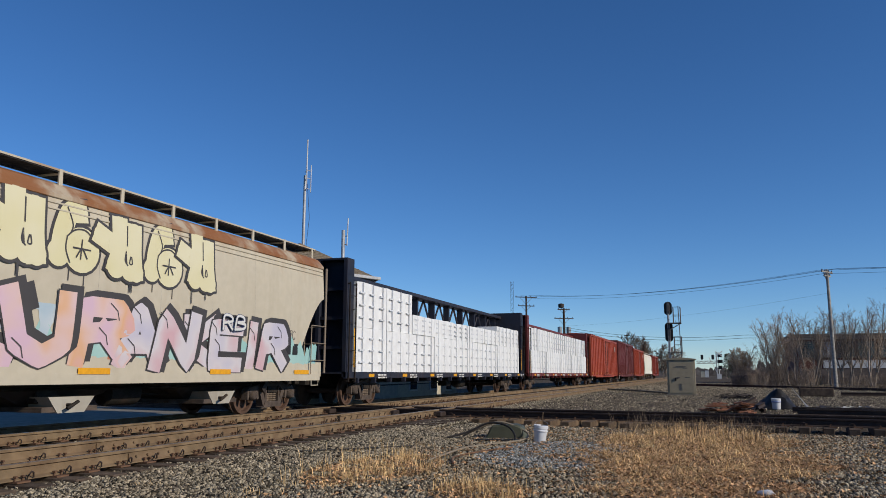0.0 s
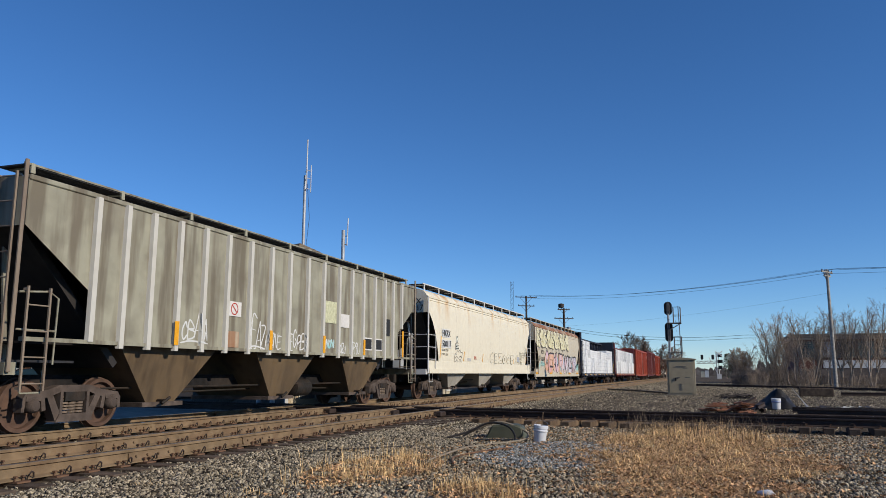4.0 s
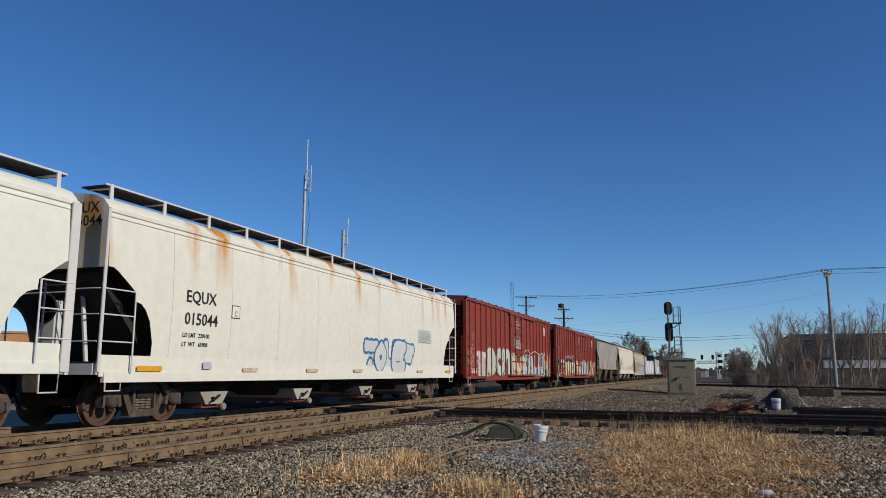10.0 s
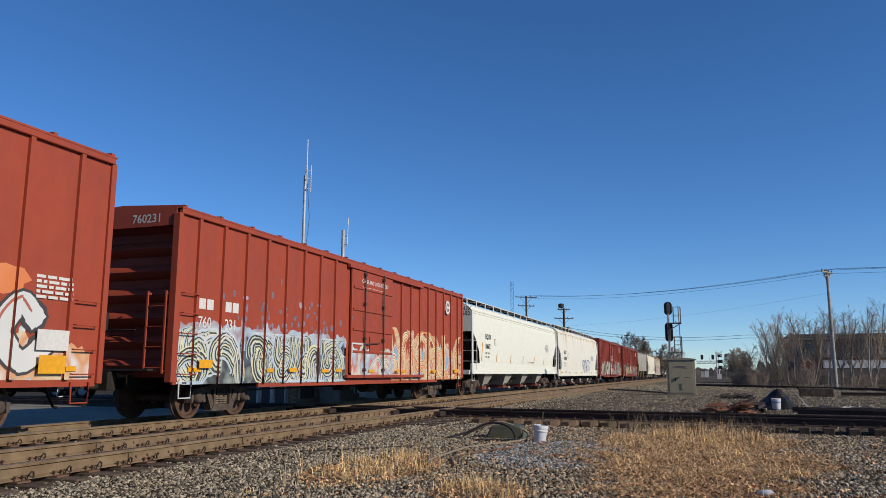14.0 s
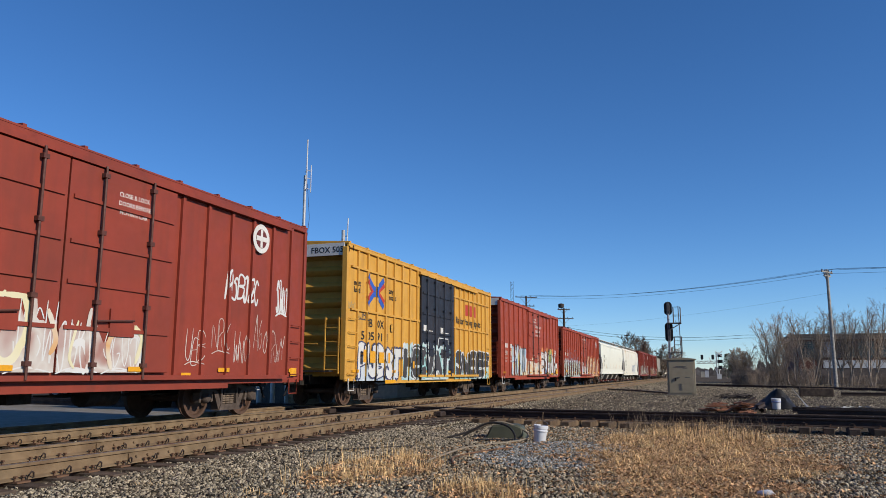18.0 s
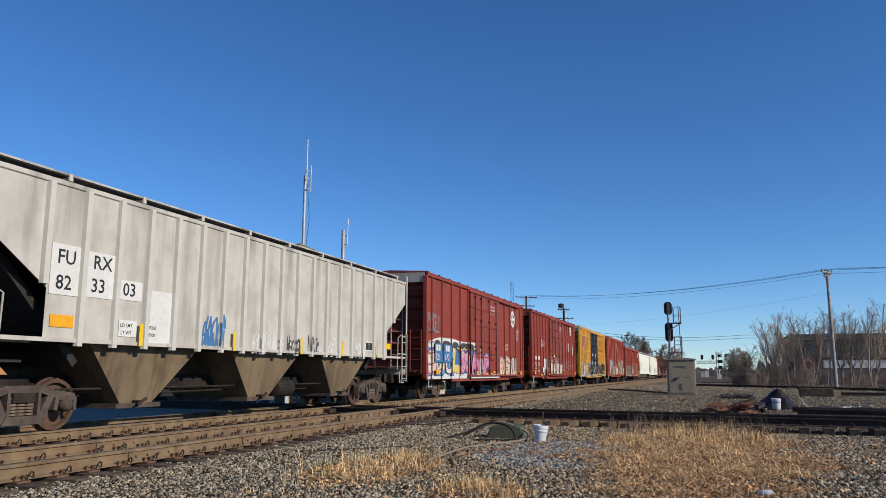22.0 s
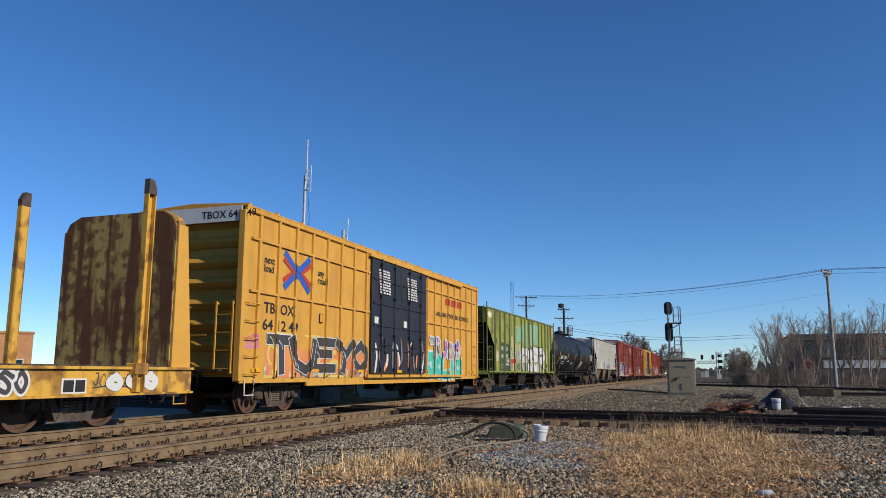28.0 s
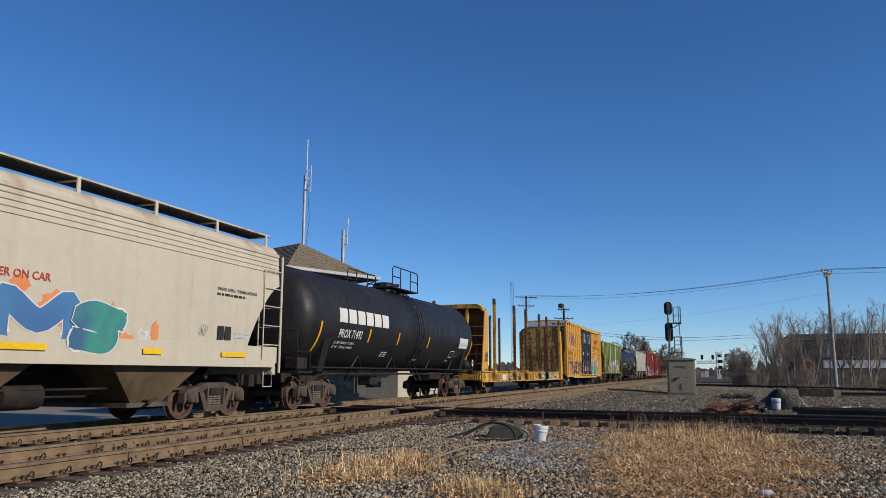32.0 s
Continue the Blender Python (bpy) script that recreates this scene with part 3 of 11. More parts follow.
def disc(c, r, n=10):
    return [[c + Vector((r * math.cos(2 * math.pi * i / n), r * math.sin(2 * math.pi * i / n))) for i in range(n)]]


def graffiti(car, side, x0, x1, z0, z1, word, fill, line, seed, back=None, shine=None, fat=0.30, lean=0.12, drips=False, lift=0.0, edge=1.42, halo=None, wide=1.0, hard=False, drop=None):
    """A sprayed word of fat outlined letters; wide: how far they crowd into one another; hard: angular strokes; drop: a dark block shadow."""
    r = random.Random(seed)
    n = len(word)
    w = (x1 - x0) / n
    h = z1 - z0
    b = 0.003 + lift
    if back:
        m = max(6, int((x1 - x0) / 0.11))
        tops = [z1 - h * (0.12 + 0.16 * noise.noise((i * 0.37, seed, 0)) + 0.10 * noise.noise((i * 1.3, seed, 3)) + 0.05 * r.random()) for i in range(m + 1)]
        xs2 = [x0 + (x1 - x0) * i / m for i in range(m + 1)]
        lay = [[(Vector((xs2[i], z0)), Vector((xs2[i + 1], z0)), Vector((xs2[i + 1], tops[i + 1])), Vector((xs2[i], tops[i]))) for i in range(m)]]
        for i in range(n):
            lay.append(blob(x0 + (i + r.uniform(0.2, 0.8)) * w, z1 - h * 0.25, w * 0.3, h * 0.22, r))
        spray("graffiti_ground", lay, back, car, side, b)
        b += 0.0012 * len(lay) + 0.001
    step = 0.0045
    for i, letter in enumerate(word):
        ox, oz, sx, hh = x0 + i * w + r.uniform(-0.04, 0.04) * w, z0 + r.uniform(0.0, 0.06) * h, w * r.uniform(0.94, 1.06) * wide, h * r.uniform(0.86, 0.98)
        t = r.uniform(-lean, lean)
        sw = fat * min(sx, hh * 0.8)
        lay_line, lay_fill, lay_shine, lay_halo = [], [], [], []
        for st in strokes(letter):
            pts = curve_through([(ox + sx * 0.14 + sx * 0.72 * px + t * hh * pz + r.uniform(-0.03, 0.03) * sx, oz + sw * 0.6 + (hh - sw * 1.2) * pz) for px, pz in st])
            if hard:
                pts = [Vector((ox + sx * 0.10 + sx * 0.80 * px + t * hh * pz + r.uniform(-0.05, 0.05) * sx, oz + sw * 0.6 + (hh - sw * 1.2) * pz)) for px, pz in st]
                pts = [p.lerp(q, f) for p, q in zip(pts, pts[1:]) for f in (0.0, 0.12, 0.5, 0.88)] + [pts[-1]]
                if drop:
                    lay_halo += [ribbon([p + Vector((0.10, 0.07)) for p in pts], sw * edge * 1.12)]
                lay_line += [ribbon(pts, sw * edge)]
                lay_fill += [ribbon(pts, sw)]
                cut = pts[len(pts) // 3]
                lay_shine.append(ribbon([cut + Vector((-sw * 0.45, sw * 0.25)), cut + Vector((sw * 0.05, -sw * 0.1)), cut + Vector((sw * 0.2, -sw * 0.55))], 0.022))
                continue
            lay_line += [ribbon(pts, sw * edge), disc(pts[0], sw * edge * 0.62), disc(pts[-1], sw * edge * 0.62)]
            lay_fill += [ribbon(pts, sw), disc(pts[0], sw * 0.56), disc(pts[-1], sw * 0.56)]
            if halo:
                lay_halo += [ribbon(pts, sw * edge * 1.3), disc(pts[0], sw * edge * 0.8), disc(pts[-1], sw * edge * 0.8)]
            if shine and len(pts) > 4:
                q = [p + Vector((-sw * 0.2, sw * 0.22)) for p in pts]
                lay_shine.append(ribbon(q[: len(q) // 2], sw * 0.13, True))
        if drips:
            for k in range(2):
                dx, dz = ox + r.uniform(0.2, 0.8) * sx, oz - r.uniform(0.1, 0.35) * h
                lay_line.append([(Vector((dx - 0.012, dz)), Vector((dx + 0.012, dz)), Vector((dx + 0.014, oz + 0.15 * h)), Vector((dx - 0.014, oz + 0.15 * h)))])
        bb = b + (i % 2) * 4.2 * step
        if halo or drop:
            spray("graffiti_halo", lay_halo, halo or drop, car, side, bb, 0.0004)
            bb += step
        ob = spray("graffiti_shape", lay_line, line, car, side, bb, 0.0004)
        spray("graffiti_fill", lay_fill, fill, ob, side, bb + step, 0.0004)
        if lay_shine:
            spray("graffiti_highlight", lay_shine, line if hard else shine, ob, side, bb + 2 * step, 0.0004)


BUBBLES = {
    # fat strokes as points and widths, round pieces, and thin inner lines, in a unit square
    "J": ([[(0.42, 0.95), (0.42, 0.55), (0.34, 0.24)], [(0.04, 0.70), (0.34, 0.56)], [(0.74, 0.88), (0.74, 0.5), (0.78, 0.16)]], [(0.36, 0.22, 0.20), (0.62, 0.14, 0.14), (0.80, 0.15, 0.16)],
          [[(0.58, 0.98), (0.58, 0.62)], [(0.56, 0.5), (0.54, 0.34), (0.6, 0.26)], [(0.66, 0.42), (0.64, 0.3), (0.7, 0.3), (0.68, 0.42)]]),
    "6": ([[(0.58, 0.92), (0.40, 0.86), (0.28, 0.55), (0.24, 0.28)]], [(0.22, 0.22, 0.20), (0.64, 0.32, 0.34), (0.5, 0.9, 0.16)],
          [[(0.36, 0.95), (0.46, 0.7), (0.42, 0.56)], [(0.36, 0.5), (0.34, 0.3), (0.42, 0.1)], [(0.64, 0.48), (0.62, 0.18)], [(0.48, 0.34), (0.8, 0.34)], [(0.54, 0.2), (0.64, 0.34), (0.74, 0.2)],
           [(0.36, 0.5), (0.5, 0.62), (0.7, 0.64), (0.88, 0.5)]]),
}


def throwup(car, side, x0, x1, z0, z1, word, fill, line, seed):
    """A quick sprayed word of puffed bubble letters with drips."""
    r = random.Random(seed)
    w = (x1 - x0) / len(word)
    for i, letter in enumerate(word):
        fat, rounds, thin = BUBBLES[letter]
        ox, oz, sx, hh = x0 + (i + 0.02) * w, z0 + r.uniform(0.0, 0.04) * (z1 - z0), w * 1.04, (z1 - z0) * r.uniform(0.92, 1.0)

        def at(p):
            return (ox + sx * p[0], oz + hh * p[1])
        outer, inner = [], []
        sw = 0.33 * sx
        for st in fat:
            pts = curve_through([at(p) for p in st], 6)
            outer += [ribbon(pts, sw + 0.11), disc(pts[0], sw * 0.5 + 0.05), disc(pts[-1], sw * 0.5 + 0.055)]
            inner += [ribbon(pts, sw), disc(pts[0], sw * 0.5), disc(pts[-1], sw * 0.5)]
        for px, pz, q in rounds:
            c = Vector(at((px, pz)))
            outer.append(disc(c, q * sx + 0.055, 20))
            inner.append(disc(c, q * sx, 20))
        for k in range(2):
            dx, dz = ox + r.uniform(0.25, 0.8) * sx, oz - r.uniform(0.12, 0.4) * hh
            outer.append([(Vector((dx - 0.012, dz)), Vector((dx + 0.012, dz)), Vector((dx + 0.016, oz + 0.1 * hh)), Vector((dx - 0.016, oz + 0.1 * hh)))])
        b = 0.004 + (i % 2) * 0.02
        ob = spray("graffiti_shape", outer, line, car, side, b, 0.0004)
        spray("graffiti_fill", inner, fill, ob, side, b + 0.008, 0.0004)
        spray("graffiti_line", [ribbon(curve_through([at(p) for p in st], 5), 0.03) for st in thin], line, ob, side, b + 0.014, 0.0004)


def wildstyle(car, side, x0, x1, z0, z1, ground, inks, seed, per_m=6.0, spiky=0.35, wide=(0.025, 0.075)):
    """A sprayed panel of interlaced curls on a flame-edged ground."""
    r = random.Random(seed)
    h = z1 - z0
    m = max(6, int((x1 - x0) / 0.09))
    tops = [z1 - h * (spiky * (0.5 + 0.6 * noise.noise((i * 0.21, seed, 0)) + 0.5 * noise.noise((i * 0.7, seed, 3))) + 0.04 * r.random()) for i in range(m + 1)]
    xs = [x0 + (x1 - x0) * i / m for i in range(m + 1)]
    spray("graffiti_ground", [[(Vector((xs[i], z0)), Vector((xs[i + 1], z0)), Vector((xs[i + 1], tops[i + 1])), Vector((xs[i], tops[i]))) for i in range(m)]], ground, car, side, 0.003)
    b = 0.0042
    if not inks:
        return
    lays = [[] for _ in inks]
    for k in range(int((x1 - x0) * per_m / 2)):
        cx, cz = r.uniform(x0 + 0.1, x1 - 0.1), z0 + h * r.uniform(0.10, 0.7)
        ang, turn, rad = r.uniform(0, 6.28), r.choice((-1, 1)) * r.uniform(0.2, 0.42), h * r.uniform(0.09, 0.18)
        path = []
        for s in range(14):
            a = ang + turn * s
            q = rad * (1 + 0.15 * s) * (1 if s < 8 else 1 + 0.22 * (s - 7))
            path.append(Vector((cx + q * math.cos(a), cz + q * math.sin(a) * 1.2)))
        for j in range(2 * len(inks)):
            wd = r.uniform(*wide)
            off = (j - len(inks) + 0.5) * (wide[0] + wide[1]) * 0.5
            pts = []
            for i, pt in enumerate(path):
                d = path[min(i + 1, 13)] - path[max(i - 1, 0)]
                n = Vector((-d.y, d.x)).normalized() * off * (1 - 0.5 * i / 13)
                pts.append(Vector((min(max(pt.x + n.x, x0), x1), min(max(pt.y + n.y, z0 + 0.03), z1))))
            lays[j % len(inks)].append((k, ribbon(pts, wd, True)))
    n = 0
    for ink, lay in zip(inks, lays):
        spray("graffiti_swirl", [f for _, f in lay], ink, car, side, b + 0.00002 * n, 0.00012)
        n += 1


def scribble(car, side, x, z, w, h, mat, seed, n=4, t=0.02):
    """A quick hand-drawn tag: a few slanting, looping letters in thin strokes."""
    r = random.Random(seed)
    lay = []
    for i in range(n):
        cx, cw = x + w * i / n, w / n * r.uniform(0.9, 1.25)
        lift, hh, lean = r.uniform(-0.12, 0.12) * h, h * r.uniform(0.7, 1.05), r.uniform(0.05, 0.35)
        for st in strokes(r.choice("ABCEGJKNORSUWYZ6")):
            pts = [(cx + cw * (px * 0.85 + lean * pz) + r.uniform(-0.07, 0.07) * cw, z + lift + hh * pz + r.uniform(-0.06, 0.06) * hh) for px, pz in st]
            lay.append(ribbon(curve_through(pts, 6), t * r.uniform(0.75, 1.2), True))
    if r.random() < 0.5:
        lay.append(ribbon(curve_through([(x, z - 0.12 * h), (x + w * 0.4, z - 0.02 * h), (x + w, z - 0.1 * h)], 5), t, True))
    spray("graffiti_tag", lay, mat, car, side, 0.003, 0.0003)


G = {
    "cream": blend_paint("graffiti_cream", [(0.609, 0.563, 0.32), (0.647, 0.609, 0.419)]),
    "pink": blend_paint("graffiti_pink_peach", [(0.60, 0.34, 0.36), (0.63, 0.36, 0.20), (0.62, 0.44, 0.42), (0.58, 0.40, 0.50)]),
    "lilac": blend_paint("graffiti_lilac_grey", [(0.457, 0.442, 0.548), (0.571, 0.533, 0.563), (0.548, 0.343, 0.381)]),
    "aqua": blend_paint("graffiti_aqua", [(0.228, 0.472, 0.457), (0.343, 0.533, 0.503)]),
    "white": blend_paint("graffiti_white", [(0.548, 0.563, 0.548), (0.609, 0.609, 0.594)]),
    "whitegreen": blend_paint("graffiti_white_green", [(0.548, 0.571, 0.503), (0.419, 0.518, 0.381), (0.609, 0.609, 0.563)]),
    "warm": blend_paint("graffiti_cream_orange", [(0.609, 0.548, 0.396), (0.571, 0.305, 0.107), (0.609, 0.563, 0.457), (0.343, 0.107, 0.069)]),
    "mixed": blend_paint("graffiti_white_blue_red", [(0.571, 0.563, 0.533), (0.32, 0.419, 0.503), (0.495, 0.152, 0.107), (0.594, 0.548, 0.457)], 1.3),
    "tealgrey": blend_paint("graffiti_teal_grey", [(0.076, 0.168, 0.213), (0.343, 0.419, 0.396), (0.472, 0.457, 0.335), (0.091, 0.107, 0.091)], 1.4),
    "salmon": blend_paint("graffiti_salmon", [(0.548, 0.228, 0.122), (0.609, 0.472, 0.32), (0.419, 0.107, 0.076), (0.609, 0.472, 0.32), (0.19, 0.343, 0.518)], 1.6),
    "acid": blend_paint("graffiti_yellow_white", [(0.609, 0.548, 0.19), (0.609, 0.594, 0.518), (0.571, 0.343, 0.152)]),
    "cyan": blend_paint("graffiti_cyan_white", [(0.19, 0.472, 0.503), (0.571, 0.594, 0.594), (0.266, 0.518, 0.503)]),
    "magenta": blend_paint("graffiti_magenta_blue", [(0.03, 0.122, 0.419), (0.548, 0.091, 0.274), (0.563, 0.533, 0.533), (0.046, 0.19, 0.419), (0.594, 0.442, 0.061), (0.457, 0.061, 0.228)], 1.1),
    "yellow": blend_paint("graffiti_yellow", [(0.609, 0.419, 0.038), (0.609, 0.518, 0.152)]),
    "blue": blend_paint("graffiti_blue", [(0.015, 0.107, 0.289), (0.023, 0.168, 0.35)]),
    "teal": blend_paint("graffiti_teal", [(0, 0.122, 0.152), (0.015, 0.228, 0.183), (0.008, 0.091, 0.198)]),
    "orange": blend_paint("graffiti_orange", [(0.609, 0.168, 0.038), (0.647, 0.259, 0.076)]),
    "fire": blend_paint("graffiti_orange_black", [(0.609, 0.228, 0.023), (0.046, 0.03, 0.03), (0.609, 0.503, 0.32), (0.533, 0.122, 0.03)], 1.6),
    "smoke": blend_paint("graffiti_smoke_grey", [(0.122, 0.099, 0.107), (0.198, 0.168, 0.168)]),
    "rosegrey": blend_paint("graffiti_rose_grey", [(0.381, 0.259, 0.228), (0.533, 0.503, 0.457), (0.32, 0.152, 0.122)], 1.4),
    "flame": blend_paint("graffiti_orange_white", [(0.609, 0.609, 0.579), (0.563, 0.244, 0.091), (0.609, 0.533, 0.343), (0.472, 0.533, 0.563)], 1.3),
    "hotpink": blend_paint("graffiti_hot_pink", [(0.518, 0.038, 0.228), (0.563, 0.183, 0.381), (0.274, 0.053, 0.305)], 1.6),
    "mossy": blend_paint("overspray_cream_green", [(0.221, 0.251, 0.065), (0.396, 0.381, 0.198), (0.221, 0.251, 0.065), (0.343, 0.365, 0.32), (0.221, 0.251, 0.065)], 1.1),
    "redbrown": blend_paint("graffiti_red_brown", [(0.343, 0.084, 0.046), (0.457, 0.152, 0.076)]),
    "lime_haze": blend_paint("graffiti_lime", [(0.45, 0.5, 0.09), (0.56, 0.56, 0.2), (0.36, 0.44, 0.07)], 1.2),
    "pale_lime": blend_paint("graffiti_pale_lime", [(0.46, 0.56, 0.26), (0.55, 0.60, 0.38), (0.42, 0.52, 0.20)], 1.4),
    "rose": blend_paint("graffiti_rose_pink", [(0.53, 0.10, 0.24), (0.58, 0.22, 0.36), (0.50, 0.07, 0.20), (0.60, 0.34, 0.42)], 1.5),
    "skyblue": blend_paint("overspray_sky_blue", [(0.25, 0.34, 0.48), (0.40, 0.47, 0.53), (0.30, 0.22, 0.25), (0.33, 0.42, 0.52)], 1.4),
    "ink_wave": blend_paint("graffiti_black_teal", [(0.012, 0.016, 0.02), (0.05, 0.09, 0.11), (0.015, 0.02, 0.022), (0.22, 0.27, 0.25)], 1.6),
    "hazeblue": blend_paint("graffiti_haze_blue", [(0.274, 0.396, 0.518), (0.503, 0.548, 0.579), (0.35, 0.457, 0.533)], 1.2),
    "black": blend_paint("graffiti_black", [(0.011, 0.011, 0.014), (0.023, 0.023, 0.027)]),
    "olive": blend_paint("graffiti_olive", [(0.213, 0.206, 0.114), (0.274, 0.259, 0.152)]),
    "navy": blend_paint("graffiti_navy", [(0.015, 0.023, 0.076), (0.023, 0.038, 0.122)]),
}
CARS = []


def start_car(name, a, b, label, category, group=""):
    """An empty at rail height for a car whose body spans a to b along the train."""
    car = tagged(new(name), label, category, group)
    CARS.append((car, (a + b) / 2))
    return car, b - a


# ---- boxcars ----
M["greasy_bar"] = material("greasy_red_brown_bar", (0.085, 0.032, 0.025), 0.6, bump=0)


def boxcar(a, b, top, mat, label, doors, posts, door_mat=None, sill=0.80, roof_mat=None, belts=(), end_cap=None):
    car, L = start_car("boxcar", a, b, label, "boxcar", "freight train")
    h, w = L / 2, 1.60
    z0, z1 = sill + 0.12, top - 0.10
    inset = 0.32
    boxes("body", mat, car, [(-h + inset, h - inset, -w + 0.03, w - 0.03, z0, z1)])
    side_meshes = {}
    d0 = min(x for x, _ in doors)
    d1 = max(x for _, x in doors)
    xs = list(posts)
    pd = 0.06
    bm = bmesh.new()
    bm_prism(bm, [(-0.05, 0.0), (-0.045, -pd), (0.045, -pd), (0.05, 0.0)], "z", z0, z1)
    me_n = finish(bm, mat, "side_post")
    for x in xs:
        put("side_post", me_n, car, (x, -w + 0.03, 0))
        put("side_post", me_n, car, Matrix.Translation((x, w - 0.03, 0)) @ TURN)
    for s in (-1, 1):
        # top chord, side sill, corner posts and the flat end strips
        boxes("top_chord", mat, car, [(-h, h, s * w - 0.045, s * w + 0.045, z1 - 0.02, top)], bevel=0.012)
        boxes("side_sill", mat, car, [(-h + 0.05, -h + 3.2, min(s * (w - 0.09), s * (w - 0.033)), max(s * (w - 0.09), s * (w - 0.033)), sill - 0.02, z0 + 0.04), (h - 3.2, h - 0.05, min(s * (w - 0.09), s * (w - 0.033)), max(s * (w - 0.09), s * (w - 0.033)), sill - 0.02, z0 + 0.04),
                                      (-h + 3.2, h - 3.2, min(s * (w - 0.09), s * (w - 0.034)), max(s * (w - 0.09), s * (w - 0.034)), sill - 0.12, z0 + 0.04)])
        for e in (-1, 1):
            boxes("corner_post", mat, car, [(e * h - 0.06, e * h + 0.06, s * (w - 0.06) - 0.09, s * (w - 0.06) + 0.09, sill + 0.02, z1)], bevel=0.015)
            boxes("end_side_sheet", mat, car, [(min(e * h, e * (h - inset)), max(e * h, e * (h - inset)), s * (w - 0.06) - 0.03, s * (w - 0.06) + 0.03, z0, z1)])
    # roof with cross seams
    bm = bmesh.new()
    bm_prism(bm, [(-w - 0.05, top - 0.005), (-w - 0.05, top + 0.03), (0, top + 0.13), (w + 0.05, top + 0.03), (w + 0.05, top - 0.005)], "x", -h - 0.02, h + 0.02)
    part("roof", bm, roof_mat or mat, car)
    bm = bmesh.new()
    bm_prism(bm, [(-w - 0.045, top + 0.03), (-w - 0.045, top + 0.075), (0, top + 0.17), (w + 0.045, top + 0.075), (w + 0.045, top + 0.03), (0, top + 0.13)], "x", -0.04, 0.04)
    me = finish(bm, roof_mat or mat, "roof_seam")
    k = int(L / 1.25)
    for i in range(k + 1):
        put("roof_seam", me, car, (-h + 0.1 + i * (L - 0.2) / k, 0, 0))
    # corrugated ends
    bm = bmesh.new()
    bm_prism(bm, [(0.0, -0.16), (0.12, -0.10), (0.17, 0.0), (0.12, 0.10), (0.0, 0.16)], "y", -w + 0.14, w - 0.14)
    me = finish(bm, mat, "end_corrugation", 50)
    n = int((top - 0.35 - z0) / 0.44)
    for e in (-1, 1):
        for i in range(n):
            z = z0 + 0.25 + i * (top - 0.55 - z0) / (n - 1)
            put("end_corrugation", me, car, Matrix.Translation((e * (h - inset), 0, z)) @ (Matrix.Identity(4) if e > 0 else TURN))
        boxes("end_top_plate", end_cap or mat, car, [(e * h - 0.03, e * h + 0.03, -w + 0.1, w - 0.1, top - 0.36, top + 0.02)])
        boxes("crossover_board", M["grate"], car, [(e * (h + 0.12) - 0.15, e * (h + 0.12) + 0.15, -1.2, 1.2, sill + 0.26, sill + 0.30)])
        bars("end_grab_rail", M["steel_dark"] if end_cap is None else mat, car, [[(e * (h + 0.1), -0.7, sill + 1.1), (e * (h + 0.1), 0.7, sill + 1.1)]], 0.016)
    bm = bmesh.new()
    bm_lathe(bm, [(0.25, -0.02), (0.28, 0.0), (0.25, 0.02), (0.22, 0.0), (0.25, -0.02)], "x", 16, (-h - 0.22, 0.45, sill + 1.5))
    bm_box(bm, -h - 0.23, -h - 0.2, 0.2, 0.7, sill + 1.48, sill + 1.52)
    part("brake_wheel", bm, M["steel_dark"], car, smooth=40)
    boxes("brake_housing", M["steel_dark"], car, [(-h - 0.2, -h + 0.05, 0.15, 0.75, sill + 1.1, sill + 1.5)], bevel=0.02)
    # doors
    dm = door_mat or mat
    bar_mat = door_mat or M["greasy_bar"]
    for s in (-1, 1):
        for x0, x1 in doors:
            d = boxes("door", dm, car, [(x0 + 0.02, x1 - 0.02, s * (w + 0.035) - 0.035, s * (w + 0.035) + 0.035, z0 + 0.10, z1 - 0.14)], bevel=0.01)
            for zz in (0.22, 0.42, 0.6, 0.8):
                z = z0 + (z1 - z0) * zz
                boxes("door_rib", dm, d, [(x0 + 0.1, x1 - 0.1, s * (w + 0.085) - 0.02, s * (w + 0.085) + 0.02, z - 0.035, z + 0.035)])
            ww = x1 - x0
            for fx in (0.27, 0.72):
                bars("locking_bar", bar_mat, d, [[(x0 + ww * fx, s * (w + 0.13), z0 - 0.02), (x0 + ww * fx, s * (w + 0.13), z1 - 0.1)]], 0.026)
                for zz in (0.06, 0.34, 0.66, 0.93) if s < 0 else ():
                    gz = z0 + (z1 - z0) * zz
                    boxes("bar_guide", bar_mat, d, [(x0 + ww * fx - 0.06, x0 + ww * fx + 0.06, -w - 0.165, -w - 0.07, gz - 0.04, gz + 0.04)])
            bars("door_handle", bar_mat, d, [[(x0 + ww * 0.27, s * (w + 0.15), z0 + 1.0), (x0 + ww * 0.6, s * (w + 0.15), z0 + 1.06)]], 0.02)
            boxes("lock_plate", dm, d, [(x0 + ww * 0.4, x0 + ww * 0.62, s * (w + 0.085) - 0.025, s * (w + 0.085) + 0.025, z0 + 0.75, z0 + 1.25)])
        boxes("door_track", mat, car, [(d0 - 0.3, d1 + (d1 - d0) * 0.9, s * (w + 0.07) - 0.05, s * (w + 0.07) + 0.05, z0 - 0.04, z0 + 0.05)])
        boxes("door_hood", mat, car, [(d0 - 0.2, d1 + (d1 - d0) * 0.9, s * (w + 0.06) - 0.05, s * (w + 0.06) + 0.05, z1 - 0.12, z1 - 0.03)])
    # ladders, steps
    lz = sill + 0.2
